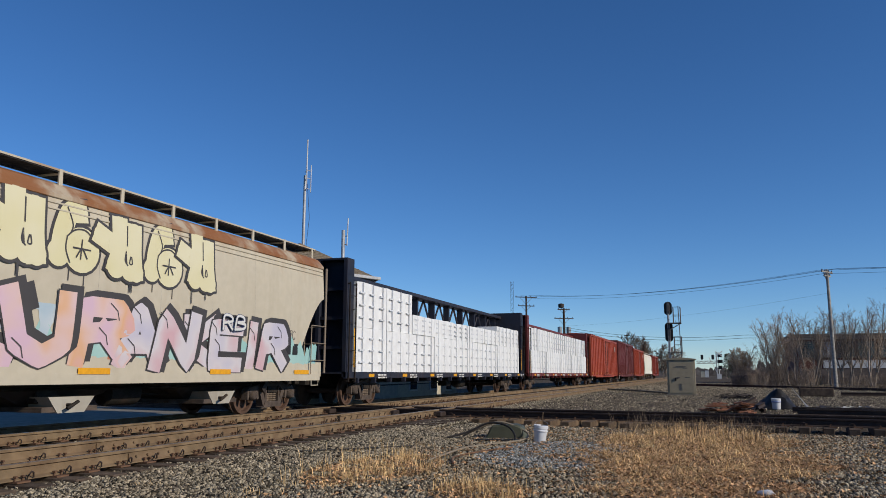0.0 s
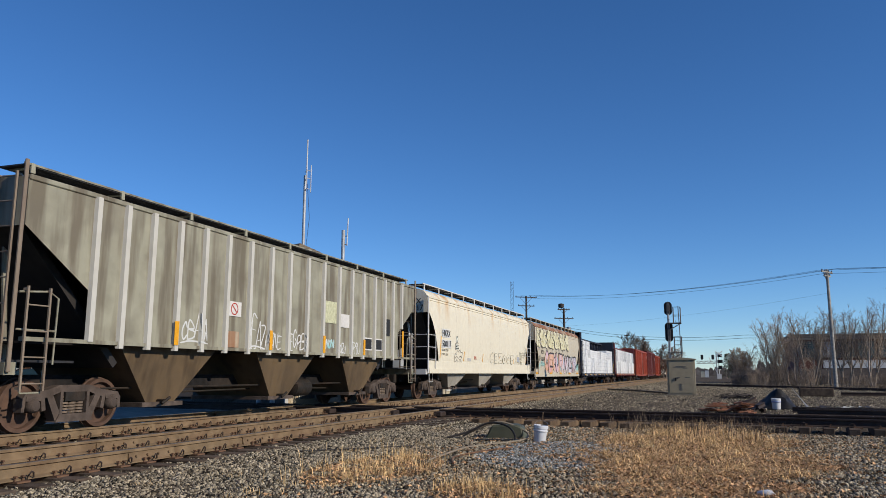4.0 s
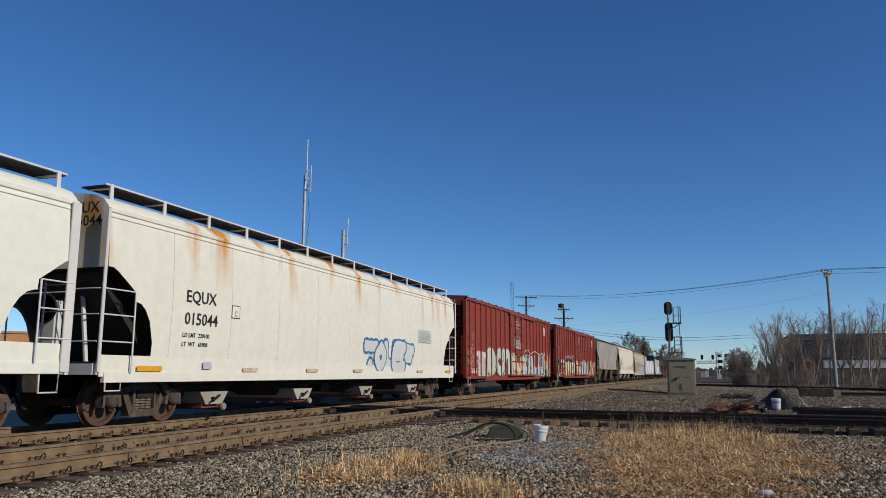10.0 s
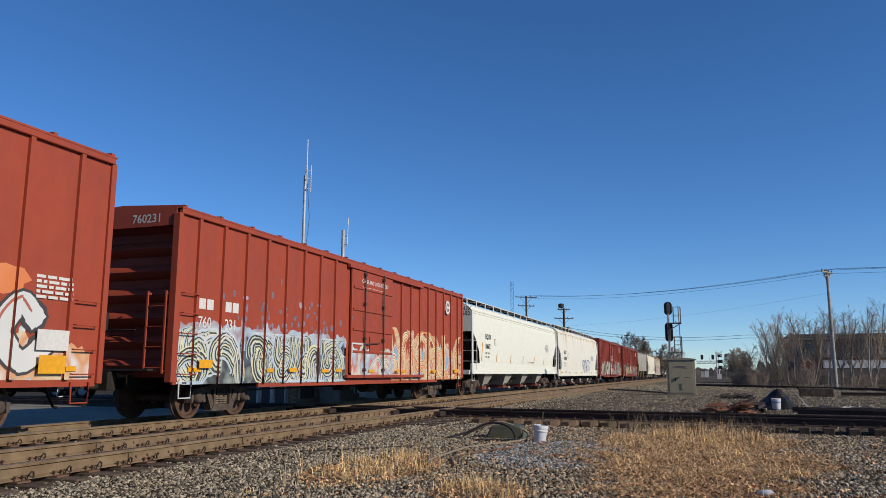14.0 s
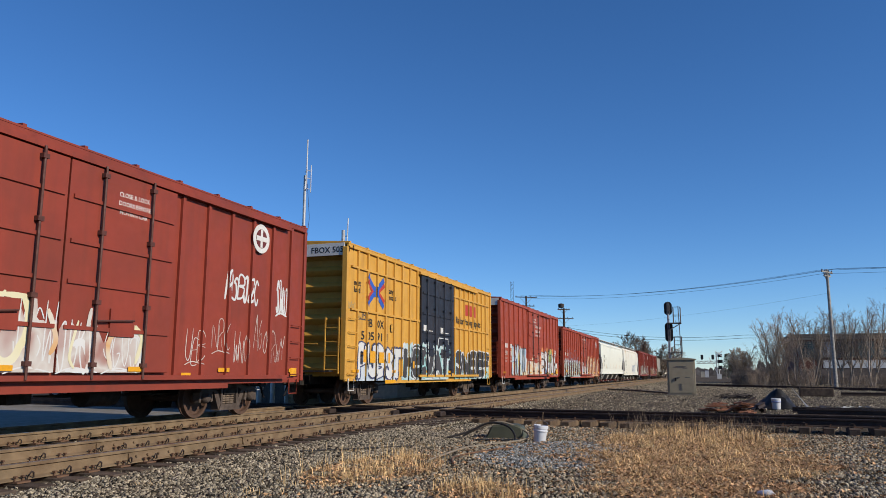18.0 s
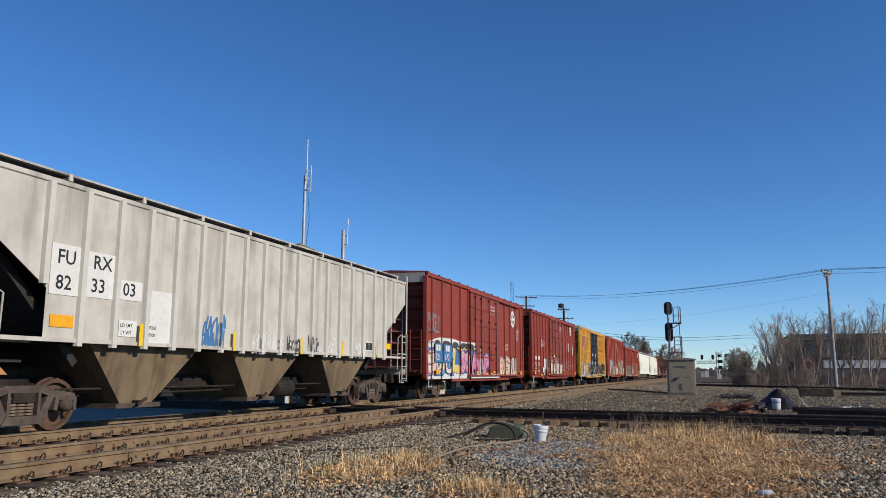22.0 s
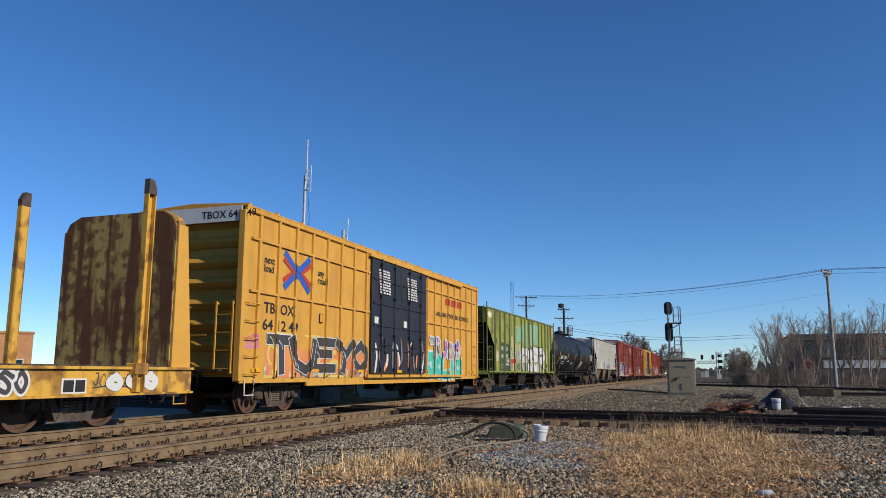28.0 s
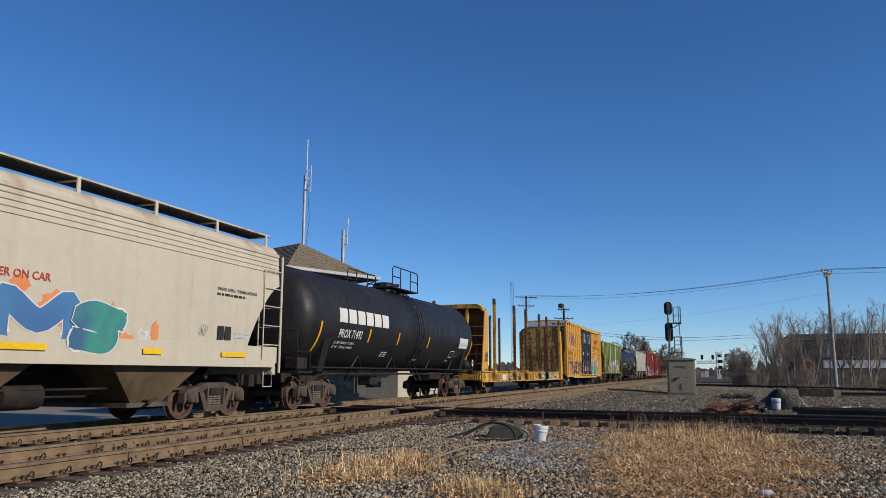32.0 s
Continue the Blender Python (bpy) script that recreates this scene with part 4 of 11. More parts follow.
    for e in (-1, 1):
        for s in (-1, 1):
            grabs_y = -w + 0.01 if s < 0 else w - 0.01
            grabs(car, e * (h - 0.42), 0.5, [lz + 0.42 * i for i in range(4 if e > 0 else 5)], grabs_y, mat)
            stirrup(car, e * (h - 0.42), s * w, sill + 0.06, M["white_steel"] if e < 0 else mat)
        me = ladder_mesh(0.46, sill + 0.2, sill + 1.9, mat)
        put("end_ladder", me, car, Matrix.Translation((e * h, -w + 0.42, 0)) @ Matrix.Rotation(radians(90 if e > 0 else -90), 4, "Z"))
    for z in belts:
        for s in (-1, 1):
            for xa, xb in ((-h + 0.3, d0 - 0.05), (d1 + 0.05, h - 0.3)):
                boxes("belt_rail", mat, car, [(xa, xb, s * (w + 0.012) - 0.022, s * (w + 0.012) + 0.022, z - 0.03, z + 0.03)])
    brake_gear(car, L)
    add_bogies(car, h - 2.45)
    add_couplers(car, L, 0.6)
    side = Side(w - 0.03, xs, 0.10, pd, doors)
    # orange reflective strips along the sill
    rects = []
    x = -h + 0.5
    while x < h - 0.6:
        rects.append((x, x + 0.42, z0 + 0.12, z0 + 0.21))
        x += 2.9
    for p, r, q, t in rects:
        spray("reflective_strip", [[(Vector((p, q)), Vector((r, q)), Vector((r, t)), Vector((p, t)))]], M["reflect"], car, side, 0.03)
    return car, side, h, z0, z1


def spaced(x0, x1, n):
    return [x0 + (x1 - x0) * i / (n - 1) for i in range(n)]


def round_emblem(car, x, z, r, mat, y):
    bm = bmesh.new()
    bm_lathe(bm, [(r, y), (r, y - 0.006)], "y", 24, (x, 0, z))
    o = part("emblem", bm, mat, car, "plain white round emblem")
    bm = bmesh.new()
    bm_lathe(bm, [(r * 0.66, y - 0.007), (r * 0.66, y - 0.010)], "y", 20, (x, 0, z))
    part("emblem_field", bm, M["box_maroon"], o)
    boxes("emblem_bar", mat, o, [(x - r * 0.13, x + r * 0.13, y - 0.013, y - 0.010, z - r * 0.62, z + r * 0.62)])
    boxes("emblem_bar", mat, o, [(x - r * 0.64, x + r * 0.64, y - 0.016, y - 0.013, z - r * 0.16, z + r * 0.16)])


# ---- covered hoppers ----
M["seam"] = material("dusty_weld_seam", (0.396, 0.365, 0.305), 0.7, bump=0)
def hopper(a, b, top, zb, mat, label, cut_w, cut_z, smooth=True, ribs=0, bays=3, rail_mat=None, bay_mat=None, shoulder_mat=None, walk_posts=9, reach=0.45, end_mat=None, ladder_all=False, bay_w=1.0, drop=0.0, rib_mat=None, ladder_mat=None, seams=True, rib_half=7.25, lobed=False, flat_top=False, rib_xs=None, bay_xs=None, bay_dark=False, gate_mat=None, ridges=1, open_post=False):
    car, L = start_car("covered_hopper", a, b, label, "covered hopper", "freight train")
    h = L / 2
    rail_mat = rail_mat or mat
    ladder_mat = ladder_mat or rail_mat
    bay_mat = bay_mat or M["slope"]
    sh = top - (0.06 if flat_top else 0.42)
    rise = 0.25 if flat_top else 1.0
    # a flat band along the bottom of the curved side, which runs on past the cut corners
    band = zb + 0.34 if smooth else zb

    if smooth:
        def half(z):
            return 1.60 - 0.085 * ((z - 2.5) / 1.6) ** 2
    else:
        def half(z):
            return 1.52

    def low(e):
        if e >= cut_w - 1e-6:
            return zb
        if lobed:
            if e < 0.76:
                return 2.95 - 0.42 * max(0.0, e - 0.16) / 0.6
            return 1.56 + 0.80 * max(0.0, 1 - ((e - 0.76) / (cut_w - 0.76)) ** 2.2) ** 0.7
        if smooth:
            return band + (cut_z - band) * (1 - (e / cut_w) ** 1.5) ** 0.85
        return cut_z - (cut_z - 2.42) * e / cut_w
    es = sorted({0.0, *[cut_w * k / 10 for k in range(11)], cut_w - 0.004, *((0.755, 0.765) if lobed else ()), *[cut_w + (h - cut_w) * k / 6 for k in range(7)]})
    xs = sorted({-h + e for e in es} | {h - e for e in es})
    bm = bmesh.new()
    rings = []
    for x in xs:
        zl = low(h - abs(x))
        zl = min(zl, sh - 0.1)
        pts = []
        for k in range(8):
            z = zl + (sh - zl) * k / 7
            pts.append((half(z), z))
        y0 = half(sh)
        pts += [(y0 - 0.05, sh + 0.12 * rise), (y0 - 0.17, sh + 0.25 * rise), (y0 - 0.38, sh + 0.34 * rise), (0.55, sh + 0.42 * rise), (0, sh + 0.45 * rise)]
        ring = [bm.verts.new((x, -y, z)) for y, z in pts] + [bm.verts.new((x, y, z)) for y, z in pts[-2::-1]]
        rings.append(ring)
    for p, q in zip(rings, rings[1:]):
        for k in range(len(p) - 1):
            bm.faces.new((p[k], p[k + 1], q[k + 1], q[k]))
    bm.faces.new(rings[0])
    bm.faces.new(rings[-1])
    part("body", bm, mat, car, smooth=32)
    # slope sheets under the ends, near-black to stand for the shade there
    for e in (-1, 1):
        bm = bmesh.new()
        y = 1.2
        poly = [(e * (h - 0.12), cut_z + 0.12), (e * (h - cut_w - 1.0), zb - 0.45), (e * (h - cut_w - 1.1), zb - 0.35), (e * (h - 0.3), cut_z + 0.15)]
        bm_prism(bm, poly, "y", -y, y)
        part("slope_sheet", bm, end_mat or M["slope_shade"], car)
        boxes("end_sill", rail_mat, car, [(e * h - 0.12, e * h + 0.10, -1.5, 1.5, 0.98, 1.18)])
        boxes("end_platform", M["grate"], car, [(min(e * h, e * (h - 1.3)), max(e * h, e * (h - 1.3)), -1.45, 1.45, 1.18, 1.22)])
        for s in (-1, 1):
            pw = 0.19 if lobed and not open_post else 0.07
            po = 0.0 if lobed and not open_post else 0.12
            yo = half(3.0) if smooth else 1.53
            boxes("corner_post", ladder_mat, car, [(min(e * (h + po), e * (h + po - pw)), max(e * (h + po), e * (h + po - pw)), s * yo - 0.035, s * yo + 0.012, 1.02, sh + (0.02 if smooth else 0.3))], bevel=0.012)
            if smooth:
                boxes("end_skirt", mat, car, [(min(e * h, e * (h - cut_w - 0.02)), max(e * h, e * (h - cut_w - 0.02)), s * half(zb) - 0.03, s * half(zb) + 0.012, zb - 0.06, band)], bevel=0.012)
            bars("platform_strut", rail_mat, car, [[(e * (h - 0.62), s * 0.62, 1.2), (e * (h - 0.5), s * 0.5, cut_z + 0.0)]], 0.045)
            stirrup(car, e * (h - 0.35), s * 1.55, 1.05, rail_mat)
            if smooth:
                ys = s * (half(2.0) + 0.03)
                zs = [band + 0.05, band + 0.52, band + 1.0] if not lobed else [1.58, 2.07, 2.54]
                zs += [zs[-1] + 0.45 * k for k in range(1, 3)] if ladder_all else []
                bars("corner_handrail", ladder_mat, car, [[(e * (h - 0.72), ys, zb + 0.02), (e * (h - 0.72), ys, zs[-1])]], 0.018)
                for z in zs:
                    bars("ladder_rung", ladder_mat, car, [[(e * (h - 0.72), ys, z), (e * (h + po - 0.02), ys, z)]], 0.014)
                    bars("ladder_rung", ladder_mat, car, [[(e * (h + po), s * 1.55, z), (e * (h + po), s * 0.93, z)]], 0.014)
                bars("corner_handrail", ladder_mat, car, [[(e * (h + po), s * 0.93, 1.1), (e * (h + po), s * 0.93, zs[-1] + 0.06)]], 0.02)
            else:
                bars("corner_handrail", rail_mat, car, [[(e * (h - 0.75), s * 1.55, 1.15), (e * (h - 0.75), s * 1.57, 2.25), (e * (h - 0.55), s * 1.57, 2.35), (e * (h + 0.02), s * 1.55, 2.3)],
                                                        [(e * (h - 0.75), s * 1.56, 1.7), (e * (h + 0.02), s * 1.55, 1.7)]], 0.017)
        bars("end_handrail", rail_mat, car, [[(e * (h + 0.05), -0.9, 2.5), (e * (h + 0.05), 0.9, 2.5)]], 0.016)
        me = ladder_mesh(0.44, 1.15, top + 0.05, ladder_mat)
        put("end_ladder", me, car, Matrix.Translation((e * (h + 0.02), 1.15 if smooth else -1.15, 0)) @ Matrix.Rotation(radians(90 if e > 0 else -90), 4, "Z"))
        if not smooth:
            me = ladder_mesh(0.44, 0.72, sh + 0.25 if ladder_all else 2.4, ladder_mat)
            put("side_ladder", me, car, (e * (h - 0.30), -1.54, 0))
    bm = bmesh.new()
    bm_lathe(bm, [(0.25, -0.02), (0.28, 0.0), (0.25, 0.02), (0.22, 0.0), (0.25, -0.02)], "x", 16, (-h - 0.12, -0.3, 2.2))
    bm_box(bm, -h - 0.13, -h - 0.1, -0.55, -0.05, 2.18, 2.22)
    part("brake_wheel", bm, M["steel_dark"], car, smooth=40)
    boxes("brake_stand", rail_mat, car, [(-h - 0.08, -h + 0.1, -0.5, -0.1, 1.2, 2.35)], bevel=0.02)
    # side sills
    for s in (-1, 1):
        boxes("side_sill", mat, car, [(-h + 0.1, h - 0.1, s * half(zb) - 0.05, s * half(zb) + 0.035, zb - (0.16 if smooth else 0.04), zb + 0.03)])
    boxes("cross_sill", M["under"], car, [(-h + 0.4, h - 0.4, -1.2, 1.2, zb - 0.06, zb - 0.02)])
    # ribs
    pos = []
    if ribs:
        pos = list(rib_xs) if rib_xs else spaced(-rib_half, rib_half, ribs)
        for x in pos:
            zl = low(h - abs(x)) if abs(x) > h - cut_w else zb - 0.1
            bm = bmesh.new()
            bm_prism(bm, [(-0.075, 0.0), (-0.055, -0.075), (0.055, -0.075), (0.075, 0.0)], "z", zl, sh + (0.0 if flat_top else 0.1))
            me = finish(bm, rib_mat or mat, "side_rib")
            put("side_rib", me, car, (x, -1.52, 0))
            put("side_rib", me, car, Matrix.Translation((x, 1.52, 0)) @ TURN)
    for s in (-1, 1):
        boxes("top_rail", shoulder_mat or mat, car, [(-h, h, s * half(sh) - 0.03, s * half(sh) + 0.04, sh - 0.02, sh + 0.07)], bevel=0.012)
    if smooth:
        for s in (-1, 1):
            for k in range(ridges):
                z = sh - 0.10 - 0.11 * k
                boxes("side_ridge", mat, car, [(-h + 0.02, h - 0.02, s * half(z) - 0.02, s * half(z) + 0.014, z - 0.016, z + 0.016)], bevel=0.006)
            boxes("side_band", mat, car, [(-h + cut_w, h - cut_w, s * half(zb) - 0.03, s * half(zb) + 0.016, zb, band)], bevel=0.012)
    if shoulder_mat and not flat_top:
        bm = bmesh.new()
        y0 = half(sh)
        for s in (-1, 1):
            bm_prism(bm, [(s * (y0 + 0.012), sh + 0.07), (s * (y0 - 0.04), sh + 0.128), (s * (y0 - 0.16), sh + 0.262), (s * (y0 - 0.37), sh + 0.352), (s * (y0 - 0.37), sh + 0.33), (s * (y0 - 0.05), sh + 0.07)], "x", -h + 0.01, h - 0.01)
        part("roof_shoulder", bm, shoulder_mat, car, "rust-streaked roof edge")
    # bays; the near-black ones carry the shade under the car in their colour
    inner = L - 2 * cut_w - 1.2
    w = inner / bays
    for i in range(len(bay_xs) if bay_xs else bays):
        cx = bay_xs[i] if bay_xs else -inner / 2 + w * (i + 0.5)
        bm = bmesh.new()
        zt, zl2 = zb - 0.02, 0.42
        hw = (w / 2 - 0.08) * bay_w
        ty, by = (1.15, 0.6) if bay_dark else ((1.46, 1.1) if smooth else (1.34, 1.1))
        T = [(cx - hw, -ty, zt), (cx + hw, -ty, zt), (cx + hw, ty, zt), (cx - hw, ty, zt)]
        bw = 0.5 * (0.5 + 0.5 * bay_w)
        B = [(cx - bw, -by, zl2), (cx + bw, -by, zl2), (cx + bw, by, zl2), (cx - bw, by, zl2)]
        tv, bv = [bm.verts.new(p) for p in T], [bm.verts.new(p) for p in B]
        bm.faces.new(tv)
        bm.faces.new(bv[::-1])
        for k in range(4):
            bm.faces.new((tv[k], tv[(k + 1) % 4], bv[(k + 1) % 4], bv[k]))
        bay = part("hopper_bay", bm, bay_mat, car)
        if bay_dark:
            bm = bmesh.new()
            bm_prism(bm, [(cx - 0.52, 0.60), (cx + 0.52, 0.60), (cx + 0.30, 0.32), (cx - 0.30, 0.32)], "y", -1.2, 1.2)
            part("outlet_chute", bm, M["slope_pale"], bay, "pale outlet chute")
        if gate_mat:
            boxes("outlet_gate", gate_mat, bay, [(cx - 0.32, cx + 0.32, -1.1, 1.1, 0.24, 0.40)])
            bm = bmesh.new()
            bm_lathe(bm, [(0.01, -1.32), (0.06, -1.32), (0.085, -1.29), (0.085, -1.24), (0.05, -1.2), (0.05, -1.1)], "y", 10, (cx + 0.25, 0, 0.26))
            part("gate_capstan", bm, M["trim_worn"], bay)
        else:
            boxes("outlet_gate", M["truck_rust"], bay, [(cx - 0.62, cx + 0.62, -1.18, 1.18, 0.34, 0.43)])
        bars("gate_shaft", M["steel_dark"], bay, [[(cx - 0.1, -1.35, 0.46), (cx - 0.1, 1.35, 0.46)], [(cx - 0.22, -1.33, 0.40), (cx + 0.02, -1.33, 0.52)]], 0.03)
    # roof walkway
    wz = top + (0.10 if smooth else -0.03) - drop
    for s in (-1, 1):
        bm = bmesh.new()
        for k in range(17):
            y = s * (0.70 + 0.036 * k)
            bm_box(bm, -h + 0.1, h - 0.1, y - 0.009, y + 0.009, wz, wz + 0.03)
        n = int(L / 0.10)
        for k in range(n):
            x = -h + 0.1 + (L - 0.2) * k / (n - 1)
            bm_box(bm, x - 0.008, x + 0.008, s * 0.99 - 0.29, s * 0.99 + 0.29, wz + 0.002, wz + 0.024)
        part("roof_walk", bm, M["grate"], car)
        bm = bmesh.new()
        bm_prism(bm, [(-0.045, sh + 0.16), (0.045, sh + 0.16), (0.030, wz + 0.06), (-0.045, wz + 0.06)], "y", -0.03, 0.0)
        bm_box(bm, -0.03, 0.03, 0.0, 0.5, wz - 0.03, wz - 0.004)
        me = finish(bm, rail_mat, "walk_bracket")
        for x in spaced(-h + 0.25, h - 0.25, walk_posts):
            put("walk_bracket", me, car, Matrix.Translation((x, s * 1.28, 0)) @ (Matrix.Identity(4) if s < 0 else TURN))
        boxes("walk_edge", rail_mat, car, [(-h + 0.08, h - 0.08, s * 1.29 - 0.012, s * 1.29 + 0.012, wz + 0.02, wz + 0.055)])
    bm = bmesh.new()
    bm_box(bm, -h + 0.6, h - 0.6, -0.28, 0.28, sh + 0.44 * rise, sh + 0.44 * rise + 0.12)
    part("hatch_cover", bm, mat, car, bevel=0.02)
    brake_gear(car, L)
    add_bogies(car, h - 1.75)
    add_couplers(car, L, reach + 0.2)
    side = Side(half, pos, 0.15, 0.075 if ribs else 0.0)
    if smooth and seams:
        for x in spaced(-h + cut_w + 0.5, h - cut_w - 0.5, 9):
            zs = [zb + 0.05 + (sh - zb - 0.1) * k / 8 for k in range(9)]
            spray("panel_seam", [[(Vector((x - 0.006, p)), Vector((x + 0.006, p)), Vector((x + 0.006, q)), Vector((x - 0.006, q))) for p, q in zip(zs, zs[1:])]], M["seam"], car, side, 0.001)
    return car, side, h, zb, sh


# ---- tank cars ----
def tankcar(a, b, label, seed, bottom=1.12, radius=1.52, strip_at=(), strip_z=2.34, mid=0.0, bogie_in=1.35):
    car, L = start_car("tank_car", a, b, label, "tank car", "freight train")
    h = L / 2 - 0.45
    cz = bottom + radius
    bm = bmesh.new()
    prof = [(0.02, -h), (0.5, -h + 0.03), (0.95, -h + 0.12), (1.25, -h + 0.26), (1.43, -h + 0.44), (radius, -h + 0.72), (radius, h - 0.72), (1.43, h - 0.44), (1.25, h - 0.26), (0.95, h - 0.12), (0.5, h - 0.03), (0.02, h)]
    bm_lathe(bm, prof, "x", 48, (0, 0, cz))
    part("tank_shell", bm, M["tank_black"], car, "black cylindrical tank shell", smooth=40)
    bm = bmesh.new()
    bm_lathe(bm, [(radius - 0.01, -0.012), (radius + 0.006, -0.008), (radius + 0.006, 0.008), (radius - 0.01, 0.012)], "x", 48)
    seam = finish(bm, M["tank_black"], "weld_seam", 30)
    for x in (-h * 0.66, -h * 0.33, 0.0, h * 0.33, h * 0.66):
        put("weld_seam", seam, car, (x, 0, cz))
    # top platform, manway and railing
    bm = bmesh.new()
    bm_lathe(bm, [(0.42, cz + radius - 0.1), (0.42, cz + radius + 0.28), (0.36, cz + radius + 0.34), (0.05, cz + radius + 0.38)], "z", 20)
    part("manway", bm, M["tank_black"], car, smooth=40)
    pz = cz + radius + 0.02
    boxes("top_platform", M["grate"], car, [(-1.3, 1.3, -0.95, -0.5, pz, pz + 0.04), (-1.3, 1.3, 0.5, 0.95, pz, pz + 0.04), (-1.3, -0.75, -0.5, 0.5, pz, pz + 0.04), (0.75, 1.3, -0.5, 0.5, pz, pz + 0.04)])
    for s in (-1, 1):
        r = [[(-1.28, s * 0.93, pz), (-1.28, s * 0.93, pz + 0.72), (-1.18, s * 0.93, pz + 0.80), (1.18, s * 0.93, pz + 0.80), (1.28, s * 0.93, pz + 0.72), (1.28, s * 0.93, pz)],
             [(-1.28, s * 0.93, pz + 0.42), (-0.5, s * 0.93, pz + 0.42)], [(0.5, s * 0.93, pz + 0.42), (1.28, s * 0.93, pz + 0.42)],
             [(-0.5, s * 0.93, pz), (-0.5, s * 0.93, pz + 0.8)], [(0.5, s * 0.93, pz), (0.5, s * 0.93, pz + 0.8)]]
        bars("platform_railing", M["tank_black"], car, r, 0.022)
        # ladder that follows the shell
        bm = bmesh.new()
        for x in (-0.24, 0.24):
            pts = []
            for k in range(13):
                t = radians(68 - k * 9.5)
                yy, zz = (radius + 0.12) * math.cos(t), cz + (radius + 0.12) * math.sin(t)
                pts.append((x, s * max(yy, 0.6), zz))
            pts.append((x, s * 1.5, 0.75))
            bm_tube(bm, pts, 0.026, 6)
        for k in range(11):
            t = radians(64 - k * 11)
            bm_tube(bm, [(-0.24, s * (radius + 0.12) * math.cos(t), cz + (radius + 0.12) * math.sin(t)), (0.24, s * (radius + 0.12) * math.cos(t), cz + (radius + 0.12) * math.sin(t))], 0.018, 6)
        part("side_ladder", bm, M["tank_black"], car, smooth=50)
        bars("side_handrail", M["steel_dark"], car, [[(-h + 0.5, s * 1.45, bottom + 0.06), (h - 0.5, s * 1.45, bottom + 0.06)]], 0.024)
    bm = bmesh.new()
    bm_lathe(bm, [(0.2, -0.02), (0.2, 0.32), (0.26, 0.34), (0.26, 0.42)], "z", 12, (0.95, 0, cz + radius - 0.02))
    part("valve_housing", bm, M["tank_black"], car, smooth=40)
    for o in car.children:
        if o.name.split(".")[0] in ("manway", "top_platform", "platform_railing", "side_ladder", "valve_housing"):
            o.matrix_basis = Matrix.Translation((mid, 0, 0)) @ o.matrix_basis
    # saddles, stub sills, end platforms
    for e in (-1, 1):
        bm = bmesh.new()
        bm_prism(bm, [(-1.15, 0.95), (1.15, 0.95), (1.42, cz - 0.6), (0.9, bottom + 0.38), (0, bottom + 0.05), (-0.9, bottom + 0.38), (-1.42, cz - 0.6)], "x", e * (h - 1.5) - 0.18, e * (h - 1.5) + 0.18)
        part("saddle", bm, M["tank_black"], car)
        boxes("stub_sill", M["steel_dark"], car, [(min(e * (h - 3.2), e * (h + 0.45)), max(e * (h - 3.2), e * (h + 0.45)), -0.34, 0.34, 0.72, 1.06)])
        boxes("end_platform", M["tank_black"], car, [(e * (h - 0.1) - 0.4, e * (h - 0.1) + 0.4, -1.5, 1.5, 1.02, 1.08)])
        bars("end_railing", M["tank_black"], car, [[(e * (h + 0.28), -1.45, 1.05), (e * (h + 0.28), -1.45, 2.15), (e * (h + 0.28), -0.5, 2.2), (e * (h + 0.28), 0.5, 2.2), (e * (h + 0.28), 1.45, 2.15), (e * (h + 0.28), 1.45, 1.05)],
                                                   [(e * (h + 0.28), -1.45, 1.6), (e * (h - 0.35), -1.5, 1.6), (e * (h - 0.35), -1.5, 1.05)]], 0.02)
        for s in (-1, 1):
            stirrup(car, e * h, s * 1.48, 1.05, M["steel_dark"])
            for x in (e * 1.9, e * 4.6):
                bars("shell_gusset", M["tank_black"], car, [[(x - 0.34, s * 1.40, bottom + 0.08), (x, s * 1.44, bottom + 0.42), (x + 0.34, s * 1.40, bottom + 0.08)]], 0.03)
    bm = bmesh.new()
    bm_lathe(bm, [(0.02, -0.46), (0.16, -0.43), (0.23, -0.36), (0.23, 0.36), (0.16, 0.43), (0.02, 0.46)], "x", 16, (h - 0.15, -1.05, bottom + 0.28))
    part("air_reservoir", bm, M["tank_black"], car, smooth=40)
    boxes("brake_cylinder", M["steel_dark"], car, [(-h + 0.05, -h + 0.6, -1.3, -0.85, 1.1, 1.45)], bevel=0.05)
    bm = bmesh.new()
    bm_lathe(bm, [(0.25, -0.02), (0.28, 0.0), (0.25, 0.02), (0.22, 0.0), (0.25, -0.02)], "x", 16, (-h - 0.3, 0.5, 1.8))
    part("brake_wheel", bm, M["steel_dark"], car, smooth=40)
    bars("tank_pipework", M["steel_dark"], car, [[(-h + 1.5, -0.9, 1.0), (h - 1.5, -0.9, 1.0)], [(-0.3, 0, 1.1), (-0.3, 0, 0.55)]], 0.04)
    boxes("bottom_outlet", M["steel_dark"], car, [(-0.5, 0.1, -0.2, 0.2, 0.5, 0.85)], bevel=0.03)
    brake_only = boxes("brake_valve", M["steel_dark"], car, [(-2.4, -1.8, -0.9, -0.4, 0.62, 0.95)], bevel=0.03)
    add_bogies(car, h - bogie_in)
    add_couplers(car, L, 0.55)

    def depth(z):
        return math.sqrt(max(0.04, radius ** 2 - (z - cz) ** 2)) + 0.004
    side = Side(depth)
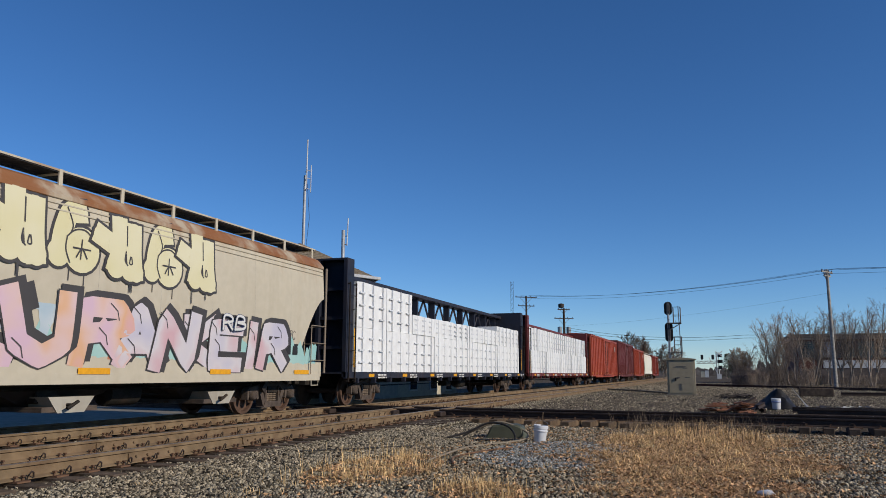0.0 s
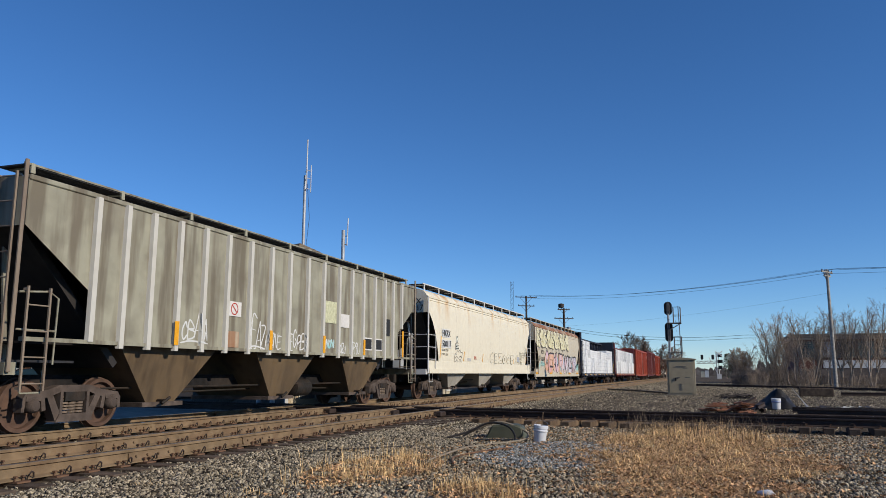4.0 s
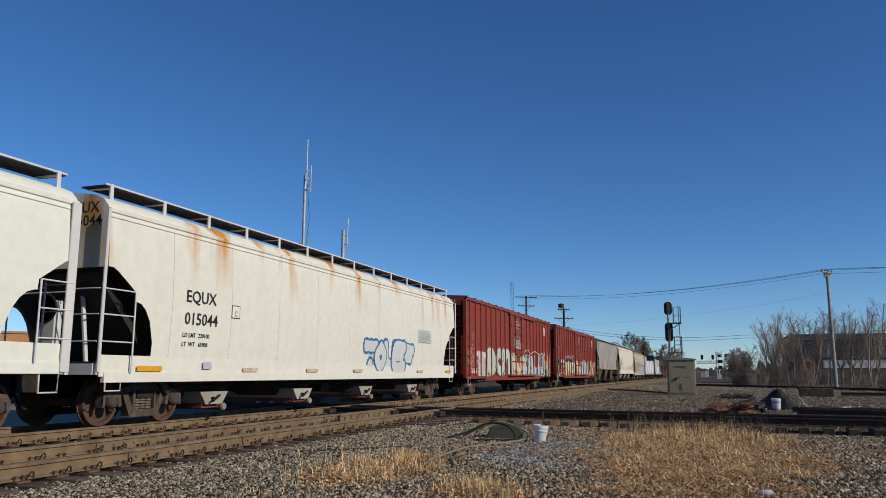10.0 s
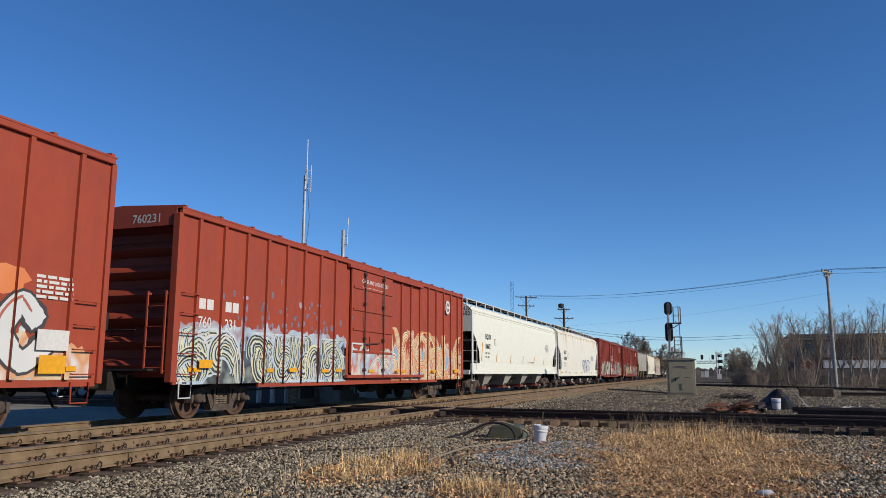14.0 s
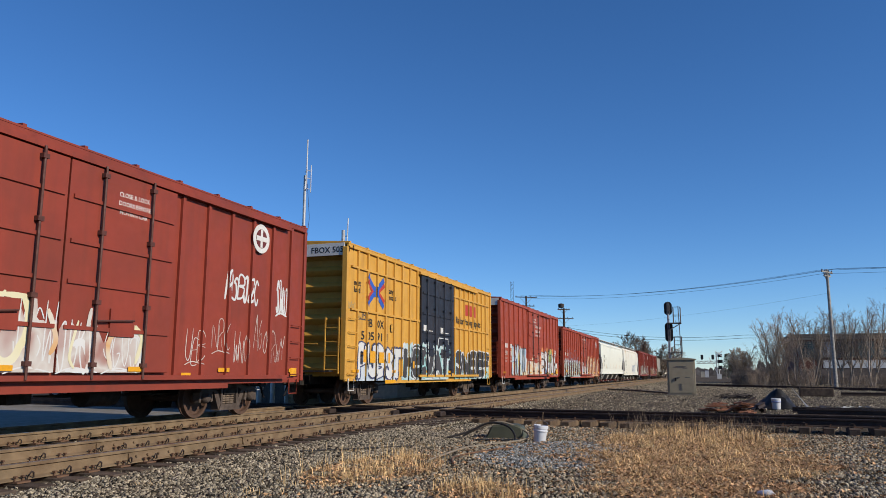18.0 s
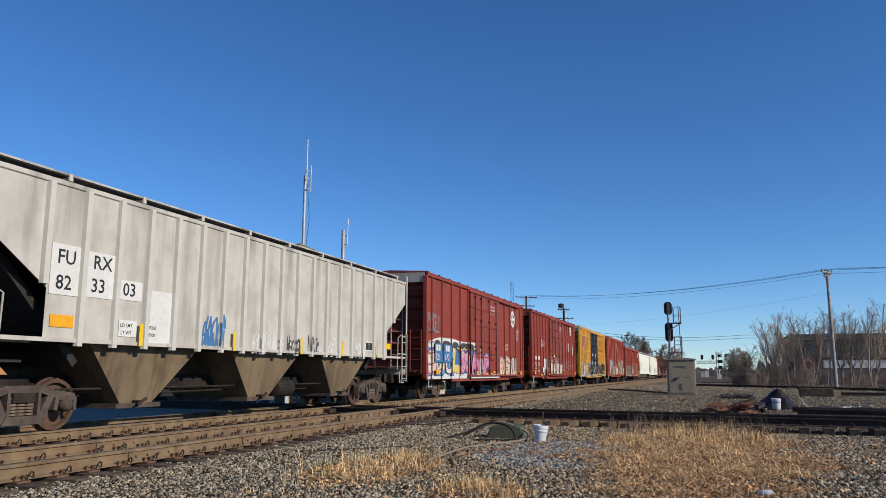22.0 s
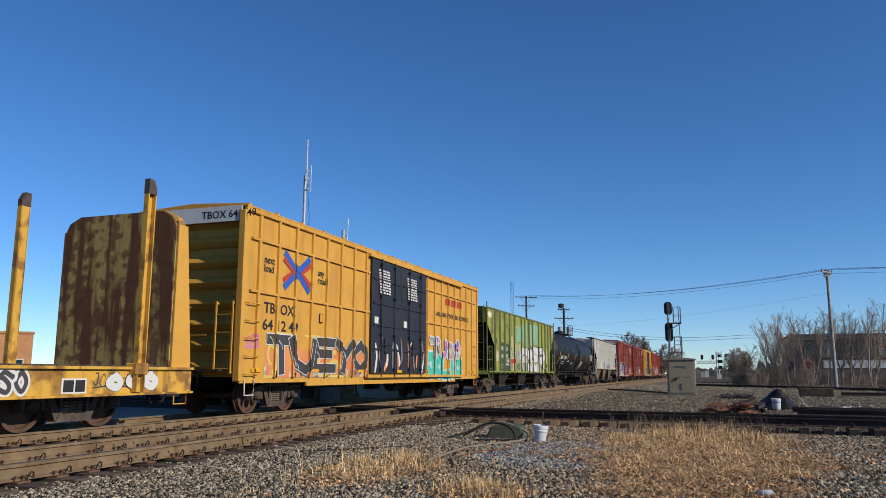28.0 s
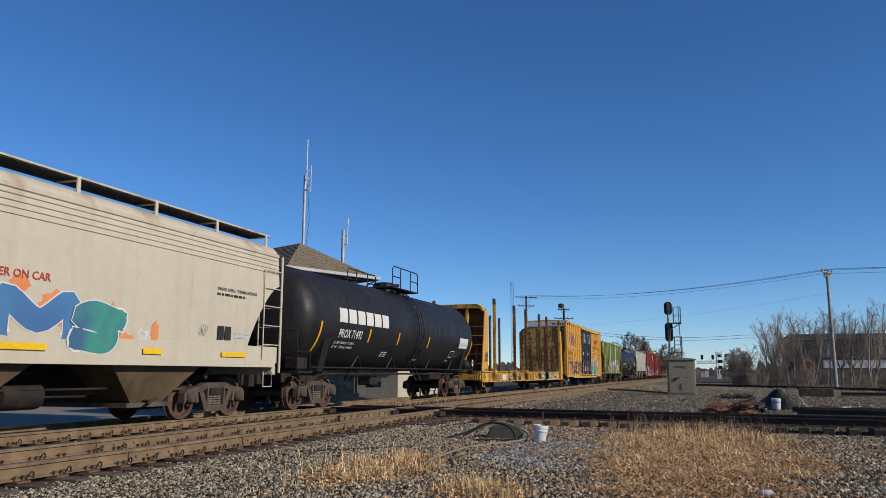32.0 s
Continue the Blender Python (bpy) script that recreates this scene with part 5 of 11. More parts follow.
    for x in strip_at:
        strips = []
        hgt = 0.42 if abs(x) < h - 1 else 0.85
        zc = strip_z if abs(x) < h - 1 else strip_z - 0.15
        for k in range(6):
            za, zb2 = zc - hgt / 2 + hgt * k / 6, zc - hgt / 2 + hgt * (k + 1) / 6
            strips.append([(Vector((x - 0.05, za)), Vector((x + 0.05, za)), Vector((x + 0.05, zb2)), Vector((x - 0.05, zb2)))])
        spray("reflective_strip", strips, M["reflect"], car, side, 0.006)
    return car, side, h, cz


def rows_of_bars(side, car, x, z, w, lines, mat, h=0.07, seed=1, name="stencilling", slant=0.0):
    r = random.Random(seed)
    fs = []
    for i in range(lines):
        p = x
        zz = z - i * h * 1.7
        while p < x + w:
            q = min(p + r.uniform(0.06, 0.24), x + w)
            fs.append([(Vector((p, zz - h)), Vector((q, zz - h)), Vector((q, zz)), Vector((p, zz)))])
            p = q + 0.04
    spray(name, fs, mat, car, side, 0.006)


def letters_on(side, car, words, x, z, size, mat, squash=1.0, lift=0.0):
    """Lettering that follows the car's sheet."""
    me = text_mesh(words, size, mat)
    if side.edges:
        bm = bmesh.new()
        bm.from_mesh(me)
        bmesh.ops.triangulate(bm, faces=bm.faces)
        bm.to_mesh(me)
        bm.free()
        fs = [[Vector((me.vertices[i].co.x * squash + x, me.vertices[i].co.y + z)) for i in f.vertices] for f in me.polygons]
        spray("lettering", [fs], mat, car, side, 0.012 + lift)
        return
    for v in me.vertices:
        xx, zz = v.co.x * squash + x, v.co.y + z
        v.co = (xx, -side.depth(zz) - 0.012 - lift - side.step(xx), zz)
    put("lettering", me, car)


def block_initials(side, car, x, z, n, h, mat, wide=0.72, lift=0.0):
    """Owner's mark as plain blocks of its size and colour."""
    w = h * wide
    for i in range(n):
        a = x + i * w * 1.2
        spray("owner_mark", [[(Vector((a, z + h * k / 6)), Vector((a + w, z + h * k / 6)), Vector((a + w, z + h * (k + 1) / 6)), Vector((a, z + h * (k + 1) / 6))) for k in range(6)]], mat, car, side, 0.006 + lift, 0.0)


def sheet(name, car, side, x0, x1, z0, z1, mat, out=0.006):
    """A thin plate bent to the shell, in eight strips."""
    d = (z1 - z0) / 8
    spray(name, [[(Vector((x0, z0 + d * k)), Vector((x1, z0 + d * k)), Vector((x1, z0 + d * (k + 1))), Vector((x0, z0 + d * (k + 1)))) for k in range(8)]], mat, car, side, out)


def diamond_placard(car, x, y, z, r=0.17):
    bm = bmesh.new()
    bm_prism(bm, [(x - r, z), (x, z - r), (x + r, z), (x, z + r)], "y", y - 0.008, y)
    pl = part("placard", bm, M["white_mark"], car, "white diamond placard")
    put("symbol", text_mesh("3257", r * 0.72, M["black_mark"]), pl, Matrix(((1, 0, 0, x - r * 0.62), (0, 0, -1, y - 0.010), (0, 1, 0, z - r * 0.22), (0, 0, 0, 1))))
    boxes("placard_holder", M["steel_dark"], car, [(x - 0.16, x + 0.16, y, y + 0.04, z - 0.16, z + 0.16), (x - 0.03, x + 0.03, y, y + 0.25, z - 0.5, z - 0.1)])


# ---- flat cars ----
def bulkhead_flat(a, b, label):
    car, L = start_car("bulkhead_flat_car", a, b, label, "flat car", "freight train")
    h, w = L / 2, 1.55
    Y = M["yellow_worn"]
    for s in (-1, 1):
        boxes("side_sill", Y, car, [(-h, h, s * w - 0.02, s * w + 0.02, 0.62, 1.12), (-h, h, s * w - 0.09, s * w + 0.09, 1.08, 1.13), (-h, h, s * w - 0.09, s * w + 0.09, 0.60, 0.64)])
    plank = bmesh.new()
    bm_box(plank, -0.145, 0.145, -1.5, 1.5, 1.10, 1.16)
    me = finish(plank, M["tie"], "deck_plank")
    n = int(L / 0.31)
    for i in range(n):
        put("deck_plank", me, car, (-h + 0.2 + i * (L - 0.4) / (n - 1), 0, 0))
    for e in (-1, 1):
        x = e * (h - (1.12 if e < 0 else 0.62))
        bm = bmesh.new()
        bm_prism(bm, [(-1.5, 1.14), (1.5, 1.14), (1.5, 4.05), (1.38, 4.28), (1.1, 4.42), (-1.1, 4.42), (-1.38, 4.28), (-1.5, 4.05)], "x", x - 0.03, x + 0.03)
        bh = part("bulkhead", bm, M["bulkhead_rust"], car, "rust-stained yellow bulkhead")
        d0 = 1.0 if e < 0 else 0.58
        dt = 0.48 * d0
        for s in (-1, 1):
            bm = bmesh.new()
            bm_prism(bm, [(x, 0.68), (x + e * d0, 0.68), (x + e * d0, 1.25), (x + e * dt, 4.10), (x, 4.10)], "y", s * 1.53 - 0.03, s * 1.53 + 0.03)
            part("side_plate", bm, M["yellow"], bh, "yellow tapered side plate", bevel=0.01)
        for y in (-0.62, 0.0, 0.62):
            bm = bmesh.new()
            bm_prism(bm, [(x + e * d0 * 0.82, 1.14), (x + e * d0, 1.14), (x + e * dt, 4.25), (x + e * (dt - 0.18), 4.25)], "y", y - 0.06, y + 0.06)
            part("brace", bm, Y, bh)
        bm = bmesh.new()
        bm_prism(bm, [(-1.5, 4.06), (-1.36, 4.30), (-1.12, 4.43), (1.12, 4.43), (1.36, 4.30), (1.5, 4.06), (1.42, 4.06), (1.28, 4.22), (-1.28, 4.22), (-1.42, 4.06)], "x", min(x + e * 0.03, x + e * (dt + 0.03)), max(x + e * 0.03, x + e * (dt + 0.03)))
        part("header", bm, Y, bh)
        boxes("back_sheet", M["rust_dark"], bh, [(min(x + e * 0.032, x + e * 0.05), max(x + e * 0.032, x + e * 0.05), -1.49, 1.49, 1.14, 4.19)])
        for k in range(5):
            z = 1.5 + 0.45 * k
            xo = x + e * (d0 + (dt - d0) * (z - 1.25) / 3.05)
            bars("ladder_rung", Y, bh, [[(xo + e * 0.05, -1.5, z), (xo + e * 0.05, -0.68, z)]], 0.014)
        bars("end_handrail", Y, bh, [[(x + e * d0, -1.5, 2.4), (x + e * (d0 + 0.05), 0.0, 2.4), (x + e * d0, 1.5, 2.4)]], 0.016)
        boxes("end_sill", Y, car, [(e * h - 0.1, e * h + 0.06, -1.5, 1.5, 0.7, 1.12)])
        for s in (-1, 1):
            stirrup(car, e * (h - 0.3), s * w, 0.75, Y)
    # stakes, four pairs and their end pairs
    for i, x in enumerate((-8.58, -4.4, -1.59, 2.21, 4.54, 8.95)):
        for s in (-1, 1):
            bm = bmesh.new()
            bm_box(bm, -0.10, 0.10, -0.012, 0.012, 0.66, 4.58)
            bm_box(bm, -0.11, -0.085, -0.10, 0.012, 0.66, 4.58)
            bm_box(bm, 0.085, 0.11, -0.10, 0.012, 0.66, 4.58)
            st = part("stake", bm, M["rust_stake"] if i + s != -1 and i < 5 else Y, car, "rusted steel stake", m=Matrix.Translation((x, s * 1.605, 0)) @ Matrix.Rotation(radians(0.05 * s), 4, "X") @ (Matrix.Identity(4) if s < 0 else TURN))
            bm = bmesh.new()
            bm_prism(bm, [(-0.112, 4.50), (0.112, 4.50), (0.112, 4.64), (0.02, 4.80), (-0.112, 4.80)], "y", -0.104, 0.018)
            part("stake_tip", bm, M["truck_rust"], st)
            boxes("stake_pocket", Y, car, [(x - 0.17, x + 0.17, s * 1.6 - 0.13, s * 1.6 + 0.135, 0.98, 1.2)], bevel=0.02)
    brake_gear(car, L)
    add_bogies(car, h - 2.6)
    add_couplers(car, L, 0.55)
    return car, Side(w + 0.02), h


def centre_beam(a, b, mat, label, tiers):
    car, L = start_car("centerbeam_flat_car", a, b, label, "flat car", "freight train")
    h, w = L / 2, 1.5
    for s in (-1, 1):
        boxes("side_sill", mat, car, [(-h, h, s * w - 0.05, s * w + 0.05, 0.86, 1.06)])
        x = -h + 0.6
        bm = bmesh.new()
        bm_box(bm, -0.05, 0.05, -0.12, 0.02, 0.72, 0.88)
        me = finish(bm, mat, "winch")
        for x in spaced(-h + 0.7, h - 0.7, 18):
            put("winch", me, car, Matrix.Translation((x, s * w, 0)) @ (Matrix.Identity(4) if s < 0 else TURN))
    boxes("deck", mat, car, [(-h, h, -w, w, 1.0, 1.05)])
    boxes("top_chord", mat, car, [(-h + 0.2, h - 0.2, -0.32, 0.32, 4.22, 4.36)])
    bm = bmesh.new()
    bm_box(bm, -0.07, 0.07, -0.14, 0.14, 1.05, 4.22)
    me = finish(bm, mat, "beam_post")
    xs = spaced(-h + 1.2, h - 1.2, 11)
    for x in xs:
        put("beam_post", me, car, (x, 0, 0))
    for p, q in zip(xs, xs[1:]):
        bars("beam_brace", mat, car, [[(p, 0, 3.0), ((p + q) / 2, 0, 4.22), (q, 0, 3.0)]], 0.05, seg=5)
    for e in (-1, 1):
        bh = boxes("bulkhead", mat, car, [(e * (h - 0.45) - 0.05, e * (h - 0.45) + 0.05, -w, w, 1.05, 4.5)])
        for y in (-1.45, -0.5, 0.5, 1.45):
            boxes("bulkhead_post", mat, bh, [(e * (h - 0.2) - 0.2, e * (h - 0.2) + 0.2, y - 0.06, y + 0.06, 0.9, 4.5)])
        for z in (1.8, 2.7, 3.6):
            boxes("bulkhead_rib", mat, bh, [(e * (h - 0.2) - 0.12, e * (h - 0.2) + 0.12, -1.45, 1.45, z - 0.05, z + 0.05)])
        boxes("top_cap", mat, bh, [(e * (h - 0.25) - 0.25, e * (h - 0.25) + 0.25, -w, w, 4.5, 4.56)])
        me = ladder_mesh(0.44, 0.75, 3.8, M["steel_dark"])
        put("side_ladder", me, car, (e * (h - 0.28), -w, 0))
        plates("reflective_strip", [(e * (h - 0.55) - 0.03, e * (h - 0.55) + 0.03, 1.2, 2.4)], M["reflect"], car, -w - 0.02)
    brake_gear(car, L)
    add_bogies(car, h - 2.4)
    add_couplers(car, L, 0.5)
    # wrapped lumber bundles
    rng = random.Random(int(a))
    n = 9
    bl = (L - 1.7) / n
    for s in (-1, 1):
        for i in range(n):
            z = 1.055
            for k, hh in enumerate(tiers(i)):
                bundle = new("lumber_bundle")
                tagged(bundle, "white plastic-wrapped lumber bundle on a flat car", "lumber bundle", "lumber load")
                bm = bmesh.new()
                dx, dy = rng.uniform(0.0, 0.045), rng.uniform(0, 0.09)
                nx, nz = 8, 4
                x0, x1 = -bl / 2 + 0.003 + dx, bl / 2 - 0.003
                bm_box(bm, x0, x1, -0.56 + dy, 0.56, 0, hh - 0.008)
                bmesh.ops.subdivide_edges(bm, edges=list(bm.edges), cuts=5, use_grid_fill=True)
                for v in bm.verts:
                    nn = noise.noise((v.co.x * 2.2 + i * 7 + a, v.co.z * 2.5 + k * 5, s * 3.0))
                    v.co.y += 0.012 * nn
                    v.co.z += 0.035 * nn if v.co.z > 0.1 else 0
                part("wrap", bm, M["wrap"], bundle, smooth=35)
                fs = []
                r2 = random.Random(i * 31 + k)
                for c in range(3):
                    for q in range(3):
                        px, pz = x0 + 0.15 + c * (x1 - x0) / 3, hh * (0.2 + 0.27 * q)
                        fs.append((px, px + r2.uniform(0.25, 0.42), -0.577 + dy, -0.55, pz, pz + 0.05))
                boxes("printing", M["wrap_faint"], bundle, fs)
                for q in range(3):
                    xs2 = x0 + (x1 - x0) * (q + 0.5) / 3
                    boxes("strap", M["wrap_faint"], bundle, [(xs2 - 0.008, xs2 + 0.008, -0.579 + dy, -0.55, 0.0, hh - 0.015)])
                LOADS.append((bundle, car, Vector((-h + 0.85 + bl * (i + 0.5), s * 0.93, z)), s))
                z += hh
    side = Side(w + 0.052)
    for x in spaced(-h + 1.6, h - 1.6, 8):
        plates("reflective_strip", [(x, x + 0.42, 0.90, 1.0)], M["reflect"], car, -w - 0.05)
        rows_of_bars(side, car, x + 0.7, 0.99, 0.7, 2, M["white_mark"], 0.05, int(x * 7) + 90)
    return car, Side(w + 0.05), h


LOADS = []

# ---- the train, from its far end to its near end ----
RED, BRIGHT, MAROON = M["box_red"], M["box_red_bright"], M["box_maroon"]


def end_number(car, h, top, words, mat):
    """Small number on the top plate of the car's end."""
    me = text_mesh(words, 0.26, mat)
    put("end_lettering", me, car, Matrix(((0, 0, -1, -h - 0.034), (-1, 0, 0, -0.35), (0, 1, 0, top - 0.27), (0, 0, 0, 1))))


def red_boxcar(a, b, top, mat, label, door, n_back, n_front, seed, emblem=True, number="", mark_x=-7.8, mark_z=1.42, gap=0.95, ld="181500", emblem_at=None, posts=None, **kw):
    h = (b - a) / 2
    doors = door
    d0, d1 = doors[0][0], doors[-1][1]
    posts = posts or spaced(-h + 0.75, d0 - 0.12, n_back) + spaced(d1 + 0.12, h - 0.75, n_front)
    car, side, h, z0, z1 = boxcar(a, b, top, mat, label, doors, posts, **kw)
    if emblem:
        ex, ez, er = emblem_at or (h - 2.1, 3.74, 0.29)
        round_emblem(car, ex, ez, er, M["white_mark"], -1.645)
    if number:
        end_number(car, h, top, number.replace(" ", ""), M["white_mark"])
        left, right = number.split()
        lx = mark_x + gap
        for x in (mark_x, lx):
            block_initials(side, car, x + 0.02, mark_z + 0.40, 2, 0.23, M["white_mark"], 1.0)
        letters_on(side, car, left, mark_x, mark_z, 0.34, M["white_mark"], 0.92)
        letters_on(side, car, right, lx, mark_z, 0.34, M["white_mark"], 0.92)
        letters_on(side, car, "LD LMT", mark_x + 0.02, mark_z - 0.19, 0.12, M["white_mark"])
        letters_on(side, car, "LT WT", mark_x + 0.02, mark_z - 0.36, 0.12, M["white_mark"])
        letters_on(side, car, ld, lx + 0.02, mark_z - 0.19, 0.12, M["white_mark"])
        rows_of_bars(side, car, lx + 0.02, mark_z - 0.27, 0.42, 1, M["white_mark"], 0.085, seed)
    if seed != 100:
        door_label(car, (d0 + d1) / 2 - 0.45 + (1.28 if len(doors) > 1 else 0), z0 + (z1 - z0) * 0.86, ["CLOSE & LOCK", "DOORS BEFORE", " MOVING CAR"], 0.12)
    return car, side, h, z0, z1


def door_label(car, x, z, words, size=0.12):
    for i, wd in enumerate(words):
        lettering(wd, x, z - i * size * 1.4, size, M["white_mark"], car, -1.672)


SIXTY = spaced(-8.92, -2.55, 8) + spaced(2.55, 8.92, 8)
# leading cars, far down the line
red_boxcar(324.1, 341.3, 4.4, RED, "distant red boxcar near the head of the train", [(-1.5, 1.5)], 7, 7, 71)
car, side, h, zb, sh = hopper(306.0, 322.8, 4.45, 1.2, M["hop_white"], "distant pale grey-white covered hopper", 1.4, 3.2, walk_posts=8)
red_boxcar(288.4, 304.8, 4.6, BRIGHT, "distant bright red boxcar with closed doors", [(-1.5, 1.5)], 7, 7, 72)
red_boxcar(268.4, 287.1, 4.9, MAROON, "dull maroon boxcar with closed doors", [(-1.6, 1.6)], 7, 7, 73)
red_boxcar(246.4, 266.8, 4.6, BRIGHT, "bright red boxcar with a ribbed side", [(-1.6, 1.6)], 8, 8, 74)
centre_beam(221.1, 245.0, M["cb_red"], "red centerbeam flat car loaded with wrapped lumber", lambda i: (1.42, 1.42))
car, side, h = centre_beam(196.7, 219.9, M["cb_blue"], "navy centerbeam flat car loaded with wrapped lumber", lambda i: (1.42, 1.46) if i in (0, 1) else ((1.42, 0.72) if i < 7 else (1.42, 1.0)))

def end_lines(car, h, lines, z, size, mat, y=-0.45):
    """Words on the upper end sheet, line by line."""
    for i, words in enumerate(lines):
        put("end_lettering", text_mesh(words, size, mat), car, Matrix(((0, 0, -1, -h - 0.003), (-1, 0, 0, y), (0, 1, 0, z - i * size * 0.85), (0, 0, 0, 1))))


def rows_of_bars_end(car, h, y, z, w, lines, mat):
    """Unreadable small print on an end sheet, as plain bars."""
    r = random.Random(5)
    for i in range(lines):
        boxes("end_stencilling", mat, car, [(-h - 0.004, -h, y - w * r.uniform(0.6, 1.0), y, z - 0.09 * i - 0.045, z - 0.09 * i)])


def load_lines(side, car, x, z, size, mat, ld, lt):
    """The two lines of load limit and light weight."""
    for words, dz in (("LD LMT  " + ld, 0.0), ("LT  WT   " + lt, -1.45 * size)):
        letters_on(side, car, words, x, z + dz, size, mat)


def door_bars(side, car, x0, x1, z0, mats, seed, n):
    """Loose upright sprayed strokes, as on a door's lower half."""
    r = random.Random(seed)
    for i in range(n):
        x = x0 + (x1 - x0) * (i + r.random()) / n
        z = z0 + r.uniform(0.0, 0.3)
        pts = [(x + r.uniform(-0.1, 0.1), z), (x + r.uniform(-0.16, 0.16), z + r.uniform(0.2, 0.5)), (x + r.uniform(-0.2, 0.2), z + r.uniform(0.6, 1.0))]
        spray("graffiti_stroke", [ribbon(curve_through(pts, 4), r.uniform(0.05, 0.16), True)], mats[i % len(mats)], car, side, 0.006 + 0.0006 * i)


WM, BM = M["white_mark"], M["black_mark"]

# graffiti-covered tan hopper
car, side, h, zb, sh = hopper(178.15, 195.1, 4.40, 0.98, M["hop_tan"], "graffiti-covered tan covered hopper with a rusty roof edge", 1.3, 3.1, shoulder_mat=M["roof_rust"], walk_posts=12, ladder_mat=M["ladder_rust"], bay_mat=M["slope_shade"], bay_dark=True, ridges=2)
throwup(car, side, -8.1, 3.35, 2.74, 3.86, "6J6J6J6J6J", G["cream"], G["black"], 11)
wildstyle(car, side, -7.3, h - 0.35, 0.98, 2.1, G["aqua"], (G["hazeblue"],), 12, 1.2, 0.55, (0.05, 0.14))
graffiti(car, side, -5.65, 0.75, 0.98, 2.5, "OEKUR", G["pink"], G["black"], 14, fat=0.34, lift=0.006, edge=1.14, wide=1.2, hard=True, drop=G["black"], lean=0.1)
for i, (x, z) in enumerate(((-5.2, 2.2), (-3.6, 2.35), (-1.9, 2.3), (-0.6, 2.3), (0.9, 2.0), (0.6, 1.3), (-2.6, 1.2), (-4.4, 1.25))):
    spray("graffiti_patch", [blob(x, z, 0.22, 0.13, random.Random(300 + i), 9)], G["redbrown"] if i % 2 else G["black"], car, side, 0.0045)
graffiti(car, side, 0.65, 6.15, 0.98, 2.38, "ANKEIR", G["lilac"], G["black"], 13, fat=0.34, lift=0.006, edge=1.2, wide=1.25, hard=True, drop=G["black"])
graffiti(car, side, 3.6, 4.5, 1.95, 2.35, "RB", G["white"], G["navy"], 17, fat=0.2, lift=0.075)
letters_on(side, car, "NDYX", -6.72, 2.30, 0.34, BM, 1.02)
letters_on(side, car, "516310", -6.82, 1.84, 0.36, BM)
load_lines(side, car, -6.75, 1.66, 0.11, BM, "219800", "66200")
scribble(car, side, -7.35, 1.88, 0.42, 0.32, G["black"], 15, 3, 0.03)
scribble(car, side, 6.45, 1.85, 0.5, 0.3, G["black"], 16, 3, 0.02)
plates("data_panel", [(6.5, 6.75, 1.5, 1.78), (6.85, 7.1, 1.5, 1.78)], BM, car, -1.58)
plates("reflective_strip", [(x, x + 0.75, 0.99, 1.10) for x in (-h + 0.25, -3.9, -0.3, 3.4, h - 1.5)], M["reflect"], car, -1.58)

# cream hopper
car, side, h, zb, sh = hopper(159.05, 176.65, 4.42, 1.18, M["hop_cream"], "cream covered hopper with rust streaks and tags", 1.2, 3.4, bay_mat=M["slope_pale"], bay_w=0.68, rail_mat=M["white_steel"], walk_posts=11, ladder_mat=M["white_steel"])
end_lines(car, h, ("HKRX", "500117"), 3.75, 0.30, BM)
plates("number_panel", [(-7.30, -6.12, 2.06, 2.40), (-7.30, -6.30, 2.49, 2.84)], G["white"], car, -1.604)
letters_on(Side(1.612), car, "HKRX", -7.27, 2.54, 0.37, BM, 1.02)
letters_on(Side(1.612), car, "500117", -7.27, 2.11, 0.36, BM, 1.02)
load_lines(side, car, -7.3, 1.93, 0.12, BM, "220500", "65500")
letters_on(side, car, "EXW 10-8   H  9-8", 6.76, 2.15, 0.11, BM)
letters_on(side, car, "EW   8-6   H 15-0", 6.76, 2.03, 0.11, BM)
letters_on(side, car, "CU FT 5161", 6.76, 1.91, 0.11, BM)
for x, za, zc in ((-7.5, 1.63, 2.52), (-4.36, 1.55, 1.98), (-1.4, 1.55, 1.95), (1.6, 1.55, 1.95), (4.65, 1.55, 1.95), (7.68, 1.61, 2.53)):
    spray("reflective_strip", [[(Vector((x, za)), Vector((x + 0.08, za)), Vector((x + 0.16, zc)), Vector((x + 0.08, zc)))]], M["reflect"], car, side, 0.008)
# plain outlined notices, and a loose outlined shape under them
for xa, xb, za, zc in ((-5.43, -5.18, 2.34, 2.62), (-5.54, -5.10, 2.02, 2.3)):
    plates("posted_notice", [(xa, xb, za, zc)], BM, car, -1.598)
    plates("posted_notice", [(xa + 0.018, xb - 0.018, za + 0.018, zc - 0.018)], M["hop_bright"], car, -1.602)
letters_on(Side(1.604), car, "PLATE", -5.39, 2.53, 0.06, BM)
letters_on(Side(1.604), car, "C", -5.34, 2.38, 0.11, BM)
rows_of_bars(Side(1.604), car, -5.49, 2.25, 0.36, 3, BM, 0.04, 12)
loop = [(-5.42, 1.62), (-5.38, 1.86), (-5.2, 1.82), (-5.08, 1.98), (-4.86, 1.94), (-4.72, 2.04), (-4.56, 1.92), (-4.36, 1.94), (-4.42, 1.74), (-4.34, 1.58), (-4.5, 1.46), (-4.46, 1.34), (-4.8, 1.40), (-5.1, 1.36), (-5.38, 1.44), (-5.42, 1.62)]
